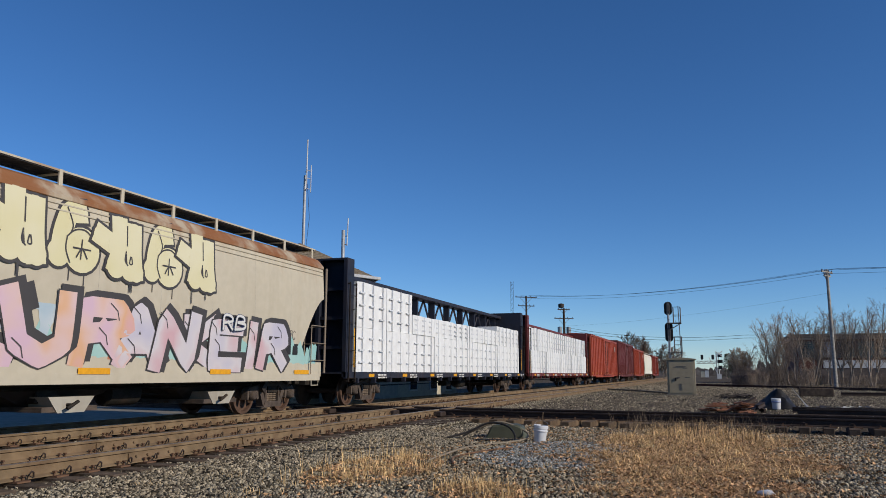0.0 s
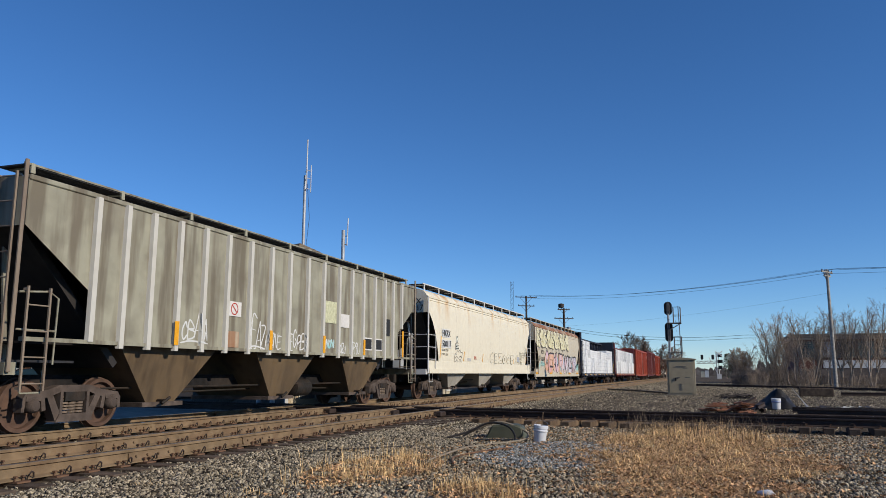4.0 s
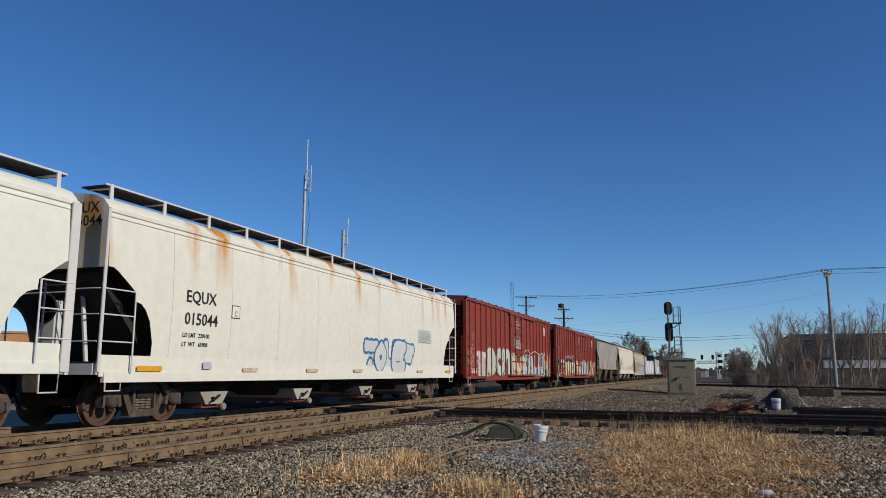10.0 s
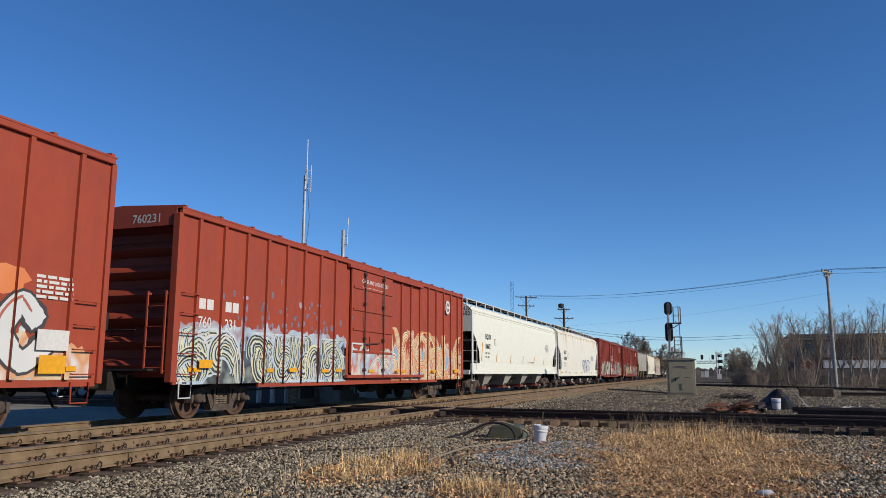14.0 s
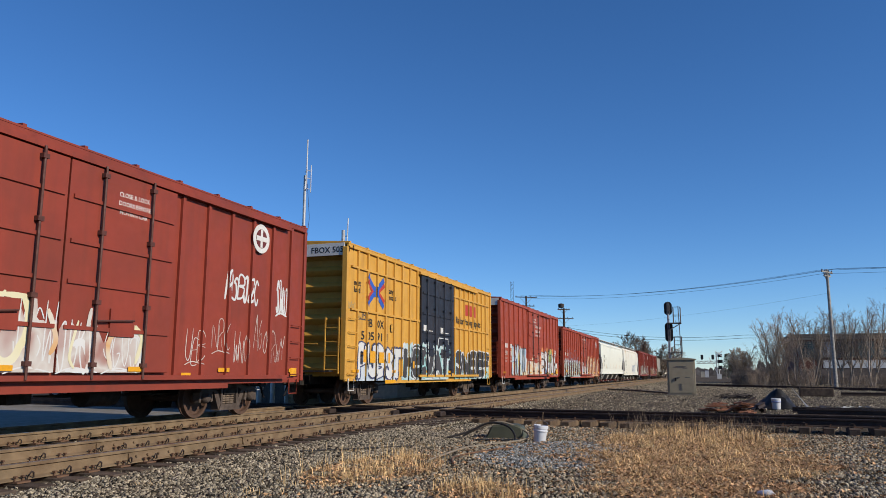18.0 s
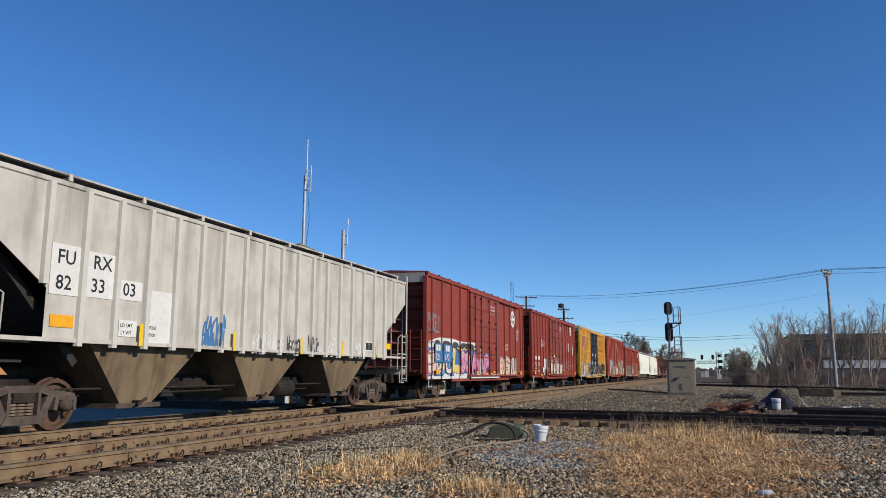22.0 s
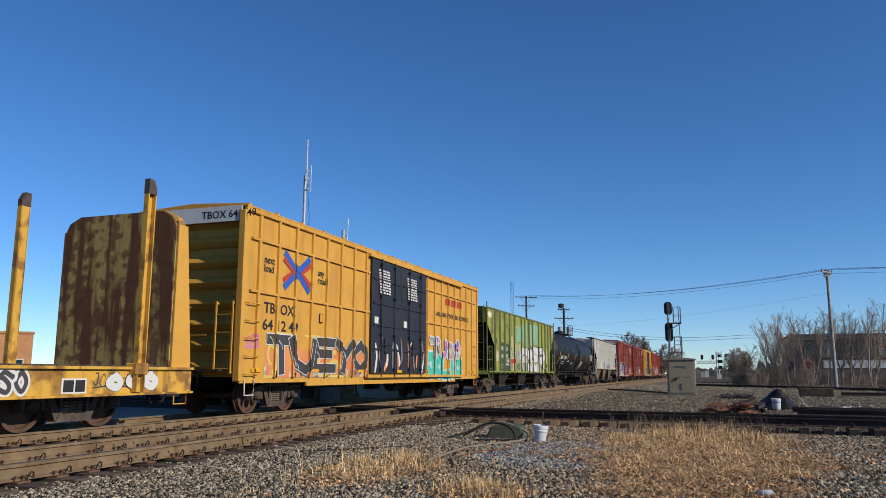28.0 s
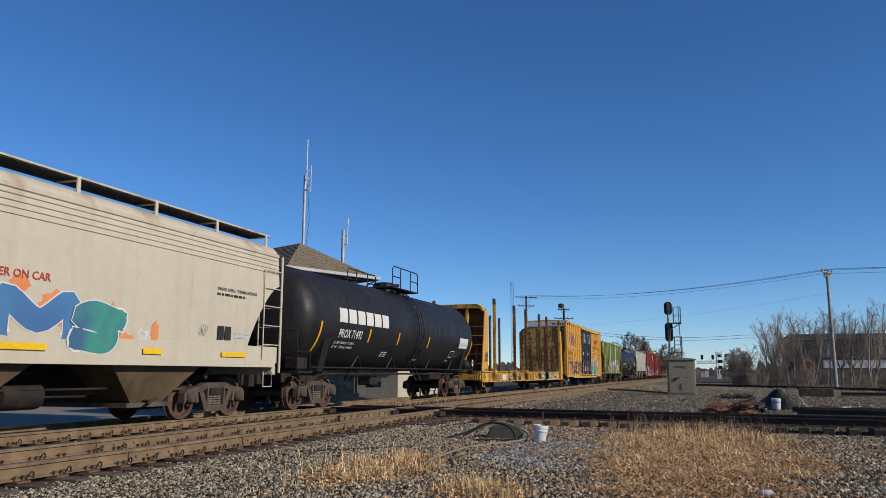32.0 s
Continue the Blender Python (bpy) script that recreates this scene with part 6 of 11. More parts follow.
for pts in (loop, [(-5.34, 1.66), (-5.1, 1.74), (-4.9, 1.66), (-4.66, 1.76), (-4.42, 1.7)], [(-5.25, 1.52), (-5.12, 1.60), (-5.0, 1.52), (-5.12, 1.47), (-5.25, 1.52)], [(-4.8, 1.54), (-4.68, 1.64), (-4.54, 1.56), (-4.66, 1.49), (-4.8, 1.54)]):
    spray("graffiti_tag", [ribbon(curve_through([(x - 0.18, z) for x, z in pts], 5), 0.026)], G["black"], car, side, 0.004)
M["pale_line"] = material("faint_olive_marker", (0.259, 0.251, 0.198), 0.7, bump=0)
graffiti(car, side, -0.1, 4.7, 1.5, 2.08, "6BZoG5", M["hop_cream"], M["pale_line"], 21, fat=0.36, lift=0.002, edge=1.25)
scribble(car, side, 5.0, 1.55, 1.1, 0.5, G["olive"], 22, 5, 0.016)
for i, z in enumerate((2.02, 1.78, 1.54)):
    scribble(car, side, 6.05, z, 0.62, 0.18, G["olive"], 23 + i, 5, 0.02)
scribble(car, side, 7.38, 1.9, 0.42, 0.65, G["olive"], 27, 7, 0.014)
plates("data_panel", [(5.55, 5.78, 1.65, 1.95), (5.82, 6.02, 1.65, 1.95)], M["wrap_print"], car, -1.598)
rows_of_bars(side, car, -2.74, 1.80, 0.36, 4, M["red_mark"], 0.022, 9)
rows_of_bars(side, car, -3.76, 1.70, 0.5, 4, M["wrap_print"], 0.02, 10)

# grey ribbed hopper
car, side, h, zb, sh = hopper(140.4, 157.6, 4.24, 1.56, M["hop_grey"], "weathered grey-green ribbed covered hopper with tags", 1.5, 3.4, smooth=False, flat_top=True, ribs=18, rib_xs=(-7.1, -6.35, -5.62, -4.8, -3.95, -3.1, -2.19, -1.27, -0.37, 0.59, 1.5, 2.47, 3.33, 4.15, 5.03, 5.85, 6.56, 7.34), bays=3, bay_xs=(-4.6, 0.0, 4.6), bay_w=0.72, bay_mat=M["slope"], drop=-0.24, walk_posts=9, rib_mat=M["rib_pale"], ladder_mat=M["ladder_rust"])
plates("posted_notice", [(1.64, 2.34, 2.46, 3.09)], material("cream_notice_board", (0.46, 0.46, 0.3), 0.6), car, -1.535)
plates("posted_notice", [(2.58, 3.2, 2.38, 2.78)], WM, car, -1.535)
plates("posted_notice", [(-3.03, -2.5, 2.32, 2.66)], WM, car, -1.535)
spray("prohibition_ring", [ribbon(curve_through([(-2.77 + 0.13 * math.cos(a), 2.49 + 0.13 * math.sin(a)) for a in [0.524 * k for k in range(13)]], 2), 0.028), ribbon([Vector((-2.86, 2.57)), Vector((-2.68, 2.41))], 0.028)], M["red_mark"], car, Side(1.542), 0.002)
plates("faded_patch", [(-3.05, -2.55, 1.6, 1.97)], M["roof_rust"], car, -1.535)
plates("data_panel", [(4.29, 4.89, 1.75, 2.15), (5.14, 5.70, 1.75, 2.15)], WM, car, -1.529)
plates("data_panel", [(4.33, 4.85, 1.79, 2.11), (5.18, 5.66, 1.79, 2.11), (6.02, 6.34, 2.28, 2.85)], BM, car, -1.535)
plates("reflective_strip", [(x, x + 0.13, 1.58, 2.07) for x in (-4.9, -1.33, 1.45, 4.10)] + [(7.28, 7.42, 1.58, 2.5)], M["reflect"], car, -1.605)
for i, (x, z, w, hh) in enumerate(((-2.2, 1.68, 0.8, 0.75), (-1.4, 1.68, 0.75, 0.4), (-0.28, 1.68, 0.8, 0.48), (2.5, 1.62, 0.5, 0.25), (3.3, 1.6, 0.7, 0.4), (-4.6, 1.7, 0.9, 0.5))):
    scribble(car, side, x, z, w, hh, G["white"], 40 + i, 4, 0.035)
scribble(car, side, 1.62, 1.75, 0.6, 0.25, G["cyan"], 47, 4, 0.05)

# red boxcar, number 760 379
car, side, h, z0, z1 = red_boxcar(119.22, 138.24, 4.45, RED, "oxide-red boxcar with cream and white graffiti along the bottom", [(-1.6, 1.6)], 8, 8, 80, number="760   379", posts=SIXTY)
wildstyle(car, side, -h + 0.1, -7.9, z0 - 0.02, z0 + 1.25, G["white"], (G["smoke"],), 88, 3.0, 0.35, (0.03, 0.07))
graffiti(car, side, -9.4, -7.95, z0 + 0.02, z0 + 1.32, "ZNOB", G["black"], G["white"], 81, fat=0.38, lift=0.006, edge=1.3)
wildstyle(car, side, -6.15, -2.3, z0 - 0.02, z0 + 1.1, G["cream"], (G["smoke"], G["redbrown"]), 82, 1.6, 0.3, (0.03, 0.07))
spray("graffiti_patch", [blob(-2.0, z0 + 0.6, 0.35, 0.5, random.Random(59), 20)], G["hazeblue"], car, side, 0.004)
graffiti(car, side, -6.1, -2.35, z0 + 0.0, z0 + 1.12, "OAMO", G["cream"], G["smoke"], 87, fat=0.36, lift=0.008, edge=1.2, shine=G["white"])
for i, x in enumerate((-5.35, -4.4, -3.5, -2.75)):
    spray("graffiti_cap", [blob(x, z0 + 1.14, 0.40, 0.15, random.Random(60 + i), 18)], G["black"] if i < 3 else G["smoke"], car, side, 0.04)
    scribble(car, side, x - 0.4, z0 + 1.1, 0.8, 0.38, G["white"], 64 + i, 4, 0.05)
wildstyle(car, side, -1.5, 1.6, z0 + 0.02, z0 + 1.3, G["warm"], (G["cream"], G["hazeblue"]), 83, 2.2, 0.2)
graffiti(car, side, 1.8, 5.4, z0 + 0.0, z0 + 1.2, "HIJSMA", G["hazeblue"], G["white"], 84, fat=0.36, edge=1.5)
graffiti(car, side, 5.5, h - 0.2, z0 + 0.0, z0 + 1.15, "LITNIT", G["warm"], G["cream"], 89, fat=0.34, edge=1.5)
scribble(car, side, -8.75, z0 + 1.65, 0.62, 0.45, G["warm"], 85, 2, 0.014)
scribble(car, side, -9.35, z0 + 1.95, 0.4, 0.22, G["white"], 86, 5, 0.016)
plates("reflective_sheet", [(-9.2, -9.05, 1.15, 1.62), (-6.85, -6.4, 0.98, 1.08)], M["reflect"], car, -1.66)

# red boxcar with tall white lettering
car, side, h, z0, z1 = red_boxcar(98.02, 116.95, 4.45, RED, "oxide-red boxcar with large white and red graffiti", [(-1.6, 1.6)], 8, 8, 90, number="760   221", ld="182500", posts=SIXTY)
wildstyle(car, side, -7.5, -6.1, z0 - 0.02, z0 + 1.35, G["rosegrey"], (G["cream"],), 97, 2.0, 0.3)
graffiti(car, side, -6.25, -1.55, z0 - 0.08, z0 + 1.52, "BCn", G["whitegreen"], G["smoke"], 91, wide=1.12, fat=0.40, shine=G["white"], edge=1.2, lift=0.01)
wildstyle(car, side, -1.5, 1.6, z0 + 0.02, z0 + 1.2, G["warm"], (G["cream"], G["smoke"]), 92, 2.0, 0.15)
wildstyle(car, side, 1.7, 8.0, z0 - 0.02, z0 + 0.6, G["hazeblue"], (G["black"],), 93, 1.6, 0.3)
graffiti(car, side, 1.9, 7.3, z0 + 0.05, z0 + 1.3, "CMIIU", G["cyan"], G["hazeblue"], 78, fat=0.34, edge=1.2, shine=G["black"], lift=0.006)
spray("graffiti_line", [ribbon(curve_through([(1.8, z0 + 1.35), (2.6, z0 + 1.5), (3.4, z0 + 1.3), (4.6, z0 + 1.45), (5.8, z0 + 1.3), (7.0, z0 + 1.42)], 5), 0.05)], G["cream"], car, side, 0.05)
for i, x in enumerate((7.3, 8.0, 8.7)):
    scribble(car, side, x, z0 + 0.1, 0.6, 1.2, G["cream"] if i != 1 else G["white"], 70 + i, 4, 0.07)
scribble(car, side, -0.9, z0 + 1.85, 1.5, 0.32, G["white"], 94, 7, 0.045)
scribble(car, side, -0.8, z0 + 1.55, 1.4, 0.3, G["white"], 98, 7, 0.045)
scribble(car, side, -8.68, 1.03, 0.75, 0.24, G["white"], 95, 6, 0.035)
scribble(car, side, -8.68, 2.55, 0.6, 0.4, G["rosegrey"], 76, 3, 0.014)
for i, (x, z) in enumerate(((-9.3, 1.45), (-9.3, 1.85), (-8.6, 1.4), (-8.6, 1.75), (-8.6, 2.1))):
    scribble(car, side, x, z, 0.45, 0.22, G["rosegrey"], 101 + i, 4, 0.016)
plates("reflective_strip", [(-8.8, -8.68, 1.32, 2.26)], M["reflect"], car, -1.585)
plates("reflective_strip", [(-6.0, -5.6, 0.98, 1.07), (-3.2, -2.85, 0.98, 1.07), (3.3, 3.6, 1.0, 1.1), (6.7, 7.0, 0.98, 1.08)], M["reflect"], car, -1.66)

# off-white hopper with blue outlined lettering
car, side, h, zb, sh = hopper(76.35, 96.35, 4.42, 1.0, M["hop_white"], "off-white covered hopper with blue outline graffiti", 1.3, 2.75, lobed=True, open_post=True, rail_mat=M["white_steel"], bay_mat=M["slope_shade"], bay_dark=True, gate_mat=M["gate_red"], walk_posts=14, bay_xs=(-6.1, -2.1, 2.0, 6.1), bay_w=0.8, bays=4)
end_lines(car, h, ("EQUX", "015044"), 4.0, 0.30, BM)
graffiti(car, side, 1.0, 4.95, 1.02, 2.16, "TOUEF", G["white"], G["blue"], 96, fat=0.42, edge=1.36, wide=1.25, lean=0.05)
letters_on(side, car, "EQUX", -7.79, 2.50, 0.36, BM, 1.05)
letters_on(side, car, "015044", -7.8, 2.03, 0.36, BM, 1.05)
load_lines(side, car, -7.83, 1.76, 0.13, BM, "220100", "65900")
plates("placard", [(-6.16, -5.84, 2.26, 2.56)], BM, car, -1.603)
plates("placard", [(-6.14, -5.86, 2.28, 2.54)], M["hop_bright"], car, -1.606)
letters_on(Side(1.60), car, "C", -6.06, 2.31, 0.17, BM)
rows_of_bars(side, car, 5.7, 2.65, 1.3, 8, M["wrap_print"], 0.035, 7)
plates("reflective_strip", [(-9.1, -8.4, 1.05, 1.15), (h - 1.1, h - 0.5, 1.05, 1.15)], M["reflect"], car, -1.595)
plates("faded_strip", [(x, x + 0.6, 1.05, 1.14) for x in (-5.6, -2.6, 0.3, 5.65)], material("faded_orange_sheet", (0.563, 0.426, 0.289), 0.6, bump=0), car, -1.595)
plates("data_panel", [(-7.1, -6.8, 1.1, 1.25)], M["wrap_print"], car, -1.595)

# clean white hopper
car, side, h, zb, sh = hopper(55.2, 75.6, 4.36, 1.16, M["hop_bright"], "clean white covered hopper with orange strips", 1.36, 2.95, seams=False, lobed=True, rail_mat=M["white_steel"], bay_mat=M["slope_pale"], walk_posts=14, bays=4, bay_w=0.45, bay_xs=(-6.5, -2.5, 1.5, 5.6), gate_mat=M["gate_red"])
end_lines(car, h, ("EQUX", "18602"), 3.92, 0.27, BM, -0.86)
rows_of_bars_end(car, h, -0.25, 3.42, 0.8, 6, M["wrap_print"])
letters_on(side, car, "EQUX", -7.96, 2.69, 0.36, BM, 1.02)
letters_on(side, car, "18602", -7.99, 2.22, 0.36, BM, 1.02)
load_lines(side, car, -8.05, 1.96, 0.125, BM, "218500", "67500")
for i, x in enumerate((-8.6, -5.95, -3.02, -0.12, 2.85, 5.75, 8.5)):
    za, zb2 = (1.62, 2.5) if i == 0 else (1.60, 2.03)
    spray("reflective_strip", [[(Vector((x, za)), Vector((x + 0.09, za)), Vector((x + 0.20, zb2)), Vector((x + 0.11, zb2)))]], M["reflect"], car, side, 0.012)
plates("placard", [(-6.28, -6.02, 2.44, 2.74)], BM, car, -1.603)
plates("placard", [(-6.26, -6.04, 2.46, 2.72)], M["hop_bright"], car, -1.606)
letters_on(Side(1.60), car, "C", -6.21, 2.5, 0.15, BM)
rows_of_bars(side, car, 6.3, 2.9, 0.9, 9, M["wrap_print"], 0.03, 8)
rows_of_bars(side, car, 1.2, 1.72, 1.6, 2, material("faint_red_stencil", (0.472, 0.274, 0.228), 0.6, bump=0), 0.025, 18)
rows_of_bars(side, car, -9.0, 1.42, 0.8, 2, M["wrap_print"], 0.03, 19)

# red boxcar with a full band of colour
car, side, h, z0, z1 = red_boxcar(34.61, 53.76, 4.45, BRIGHT, "red boxcar with a swirling multicolour graffiti band", [(-1.6, 1.6)], 8, 8, 100, number="760   231", mark_x=-8.82, mark_z=1.99, ld="180000", posts=SIXTY)
wildstyle(car, side, -h + 0.2, -1.75, z0 + 0.6, z0 + 1.38, G["skyblue"], (), 106, 1.0, 0.5)
wildstyle(car, side, -h + 0.2, -1.75, z0 - 0.14, z0 + 1.05, G["ink_wave"], (G["cream"], G["black"], G["whitegreen"], G["black"], G["hazeblue"]), 101, 8.0, 0.25, (0.03, 0.075))
r9 = random.Random(9)
for _ in range(60):
    spray("overspray", [blob(-4.9 + r9.gauss(0, 1.5), 2.05 + abs(r9.gauss(0, 0.5)), r9.uniform(0.03, 0.09), r9.uniform(0.04, 0.12), r9, 9)], M["blue_mist"], car, side, 0.002 + 0.0005 * r9.random())
wildstyle(car, side, -1.55, 1.6, z0 - 0.02, z0 + 1.0, G["mixed"], (G["tealgrey"], G["white"]), 103, 4.0)
wildstyle(car, side, 1.75, h - 0.1, z0 - 0.14, z0 + 1.65, G["salmon"], (G["cream"], G["redbrown"], G["cream"], G["orange"]), 102, 5.0, 0.6)
wildstyle(car, side, h - 1.0, h - 0.1, z0 - 0.02, z0 + 1.1, G["hazeblue"], (G["blue"], G["white"]), 104, 5.0, 0.4)
door_label(car, -0.9, z1 - 0.50, ["CLOSE AND LOCK DOORS", "  BEFORE MOVING CAR"], 0.17)
plates("reflective_sheet", [(-8.8, -8.35, 1.12, 1.3), (-5.1, -4.75, 1.05, 1.15), (-2.5, -2.15, 1.05, 1.15), (2.0, 2.3, 1.05, 1.15), (5.6, 6.0, 1.05, 1.15), (8.3, 8.8, 1.05, 1.2)], M["reflect"], car, -1.66)

# red boxcar with yellow and white lettering
car, side, h, z0, z1 = red_boxcar(16.7, 32.65, 4.97, BRIGHT, "tall red boxcar with a grey end top and white graffiti", [(-1.63, 1.75)], 6, 6, 110, end_cap=M["white_steel"], number="570   636", mark_x=-7.0, mark_z=2.0, emblem=False)
wildstyle(car, side, 1.2, 7.1, z0 - 0.02, z0 + 0.9, G["flame"], (G["white"], G["hazeblue"]), 111, 1.5, 0.35)
wildstyle(car, side, 1.3, 7.0, z0 - 0.02, z0 + 0.4, G["hazeblue"], (G["white"],), 117, 1.5, 0.3)
for i, (x, w) in enumerate(((2.6, 0.35), (4.0, 0.3), (5.9, 0.45), (1.5, 0.3))):
    spray("graffiti_flame", [blob(x, z0 + (1.58 if i < 3 else 1.0), w, 0.24, random.Random(50 + i), 16)], G["orange"], car, side, 0.004)
graffiti(car, side, 1.9, 6.75, z0 + 0.05, z0 + 1.6, "ESERC", G["white"], G["black"], 114, wide=1.15, fat=0.32, shine=G["redbrown"], lift=0.01, edge=1.28)
graffiti(car, side, 4.2, 5.3, z0 + 0.85, z0 + 1.3, "ZOROE", G["lime_haze"], G["black"], 115, fat=0.30, lift=0.06)
graffiti(car, side, 4.4, 5.2, z0 + 1.3, z0 + 1.75, "URA", G["lime_haze"], G["black"], 116, fat=0.34, lift=0.06)
graffiti(car, side, -5.6, -2.4, z0, z0 + 1.7, "HYMW", G["hazeblue"], G["black"], 112, fat=0.34, back=G["acid"], edge=1.35)
wildstyle(car, side, -2.3, 0.9, z0, z0 + 1.2, G["flame"], (G["white"], G["salmon"]), 117, 2.0, 0.4)
door_label(car, 0.05, 3.85, ["CLOSE AND LOCK", "DOORS BEFORE", " MOVING CAR"], 0.2)
plates("data_panel", [(6.55, 7.2, 1.38, 1.72)], WM, car, -1.635)
rows_of_bars(side, car, 6.5, 2.62, 0.7, 5, WM, 0.05, 27)
wildstyle(car, side, 7.1, 7.75, z0 - 0.02, z0 + 0.75, G["flame"], (), 118, 1.0, 0.6)
plates("reflective_sheet", [(6.6, 7.15, 1.0, 1.3), (3.3, 3.9, 0.95, 1.06), (5.0, 5.5, 0.95, 1.06)], M["reflect"], car, -1.66)


# yellow boxcars with dark doors
def yellow_boxcar(a, b, top, label, doors, n_back, n_front, marks, number, belts, ex, tx, motto, text_on):
    """ex: the crossed emblem's middle; tx: first letter of the motto; text_on: stencils on the doors."""
    h = (b - a) / 2
    d0, d1 = doors[0][0], doors[-1][1]
    posts = spaced(-h + (0.78 if h < 9 else 0.65), d0 - 0.3, n_back) + spaced(d1 + 0.3, h - 0.87, n_front)
    car, side, h, z0, z1 = boxcar(a, b, top, M["yellow"], label, doors, posts, door_mat=M["black_door"], belts=belts, end_cap=M["white_steel"])
    fs_b, fs_r = [], []
    cz = 3.68
    for s in (-1, 1):
        fs_b.append(ribbon([Vector((ex - 0.60, cz + s * 0.42)), Vector((ex - 0.14, cz + s * 0.09)), Vector((ex + 0.14, cz + s * 0.09)), Vector((ex + 0.60, cz + s * 0.42))], 0.19))
        fs_r.append(ribbon([Vector((ex + s * 0.64, cz - 0.25)), Vector((ex + s * 0.24, cz)), Vector((ex + s * 0.64, cz + 0.25))], 0.16))
    spray("crossed_emblem", fs_b, M["blue_mark"], car, side, 0.010)
    spray("crossed_emblem", fs_r, M["red_mark"], car, side, 0.016)
    for words, x, z in (("next", ex - 1.62, 3.74), ("load", ex - 1.62, 3.52), ("any", ex + 1.12, 3.74), ("road", ex + 1.12, 3.52)):
        letters_on(side, car, words, x, z, 0.27, BM)
    end_number(car, h, top, marks + " " + number.replace(" ", ""), BM)
    letters_on(side, car, marks[:2] + "  " + marks[2:], ex - 0.66 if h < 9 else ex - 1.55, 2.50, 0.38, BM, 1.15)
    letters_on(side, car, number, ex - 1.06 if h < 9 else ex - 1.6, 2.08, 0.38, BM, 1.5 if h < 9 else 1.28)
    if text_on:
        block_initials(side, car, tx + 1.3, 3.84, 3, 0.28, M["red_mark"], 2.3)
        letters_on(side, car, motto, tx, 3.32, 0.26, BM, (h - tx - 0.7) / 3.8)
    else:
        block_initials(side, car, tx + 1.35, 3.60, 3, 0.50, M["red_mark"], 0.95)
        letters_on(side, car, motto, tx, 3.18, 0.42, BM, 0.95)
    plates("posted_notice", [(ex + 1.25, ex + 1.45, 2.42, 2.68)], BM, car, -1.60)
    plates("posted_notice", [(ex + 1.27, ex + 1.43, 2.44, 2.66)], M["yellow"], car, -1.604)
    for x0, x1 in doors:
        if text_on:
            rows_of_bars(Side(1.675), car, x0 + 0.5, z1 - 0.45, 0.9, 9, WM, 0.055, int(x0 * 10))
        else:
            rows_of_bars(Side(1.675), car, x0 + 0.4, z0 + 1.75, 0.8, 1, WM, 0.04, int(x0 * 10))
        plates("data_panel", [(x0 + 0.2, x0 + 0.5, 2.55, 2.85)], WM, car, -1.675)
    return car, side, h, z0, z1


car, side, h, z0, z1 = yellow_boxcar(-1.3, 14.7, 4.97, "yellow boxcar with black double doors and white graffiti", [(-1.81, 0.13), (0.13, 2.07)], 8, 8, "FBOX", "5 05 91 1", (4.30, 2.97), -5.84, 2.58, "Railcar Pooling Experts", False)
wildstyle(car, side, -7.2, -3.9, z0 - 0.14, z0 + 0.8, G["hazeblue"], (), 126, 1.0, 0.4)
graffiti(car, side, -7.15, -3.75, z0 - 0.12, z0 + 1.02, "PUBST", G["white"], G["navy"], 121, wide=1.2, fat=0.34, edge=1.36, lift=0.004)
wildstyle(car, side, -3.5, 1.3, z0 - 0.14, z0 + 1.5, G["cyan"], (G["white"],), 122, 1.2, 0.35, (0.02, 0.05))
graffiti(car, side, -3.4, 1.2, z0 - 0.1, z0 + 1.12, "HEVAT", G["black"], G["cyan"], 125, wide=1.15, fat=0.38, edge=1.3, lift=0.006, shine=G["white"])
wildstyle(car, side, 2.3, h - 0.3, z0 - 0.14, z0 + 1.0, G["aqua"], (), 123, 1.0, 0.4)
graffiti(car, side, 2.35, h - 0.35, z0 - 0.1, z0 + 1.1, "SWEEF", G["black"], G["white"], 124, wide=1.2, fat=0.36, lift=0.008, edge=1.3)
scribble(car, side, -7.2, 2.72, 0.85, 0.3, G["black"], 127, 4, 0.03)
scribble(car, side, -7.9, 3.0, 0.55, 0.22, G["olive"], 128, 5, 0.015)
plates("reflective_sheet", [(-6.95, -6.75, 1.35, 1.75), (-6.45, -6.05, 1.35, 1.72), (-5.75, -5.35, 1.35, 1.7), (-5.0, -4.85, 1.35, 1.7), (-2.75, -2.6, 1.2, 1.45)], M["reflect"], car, -1.70)
plates("reflective_strip", [(-5.1, -4.2, 0.68, 0.80)], M["reflect"], car, -1.64)

# plain red boxcar, number 721 995
car, side, h, z0, z1 = red_boxcar(-19.62, -3.88, 4.93, RED, "oxide-red boxcar with small white tags and patches", [(-2.47, -0.32), (-0.32, 2.49)], 6, 6, 130, number="721   995", mark_x=-6.97, mark_z=1.49, ld="189100", posts=spaced(-7.15, -2.7, 6) + spaced(2.75, 7.15, 6), emblem_at=(5.65, 4.28, 0.36))
spray("patch", [[(Vector((-4.5, 0.95)), Vector((-3.75, 0.95)), Vector((-3.85, 2.02)), Vector((-4.45, 2.0)))], [(Vector((-3.75, 1.1)), Vector((-3.35, 1.1)), Vector((-3.35, 1.95)), Vector((-3.8, 2.0)))]], G["white"], car, side, 0.003)
plates("posted_notice", [(-4.95, -4.6, 1.1, 1.42)], WM, car, -1.64)
scribble(car, side, -5.3, 2.75, 1.0, 0.42, G["white"], 131, 7, 0.05)
spray("graffiti_tag", [ribbon(curve_through([(-4.25 + 0.2 * math.cos(k), 2.95 + 0.2 * math.sin(k)) for k in range(7)], 4), 0.05)], G["white"], car, side, 0.004)
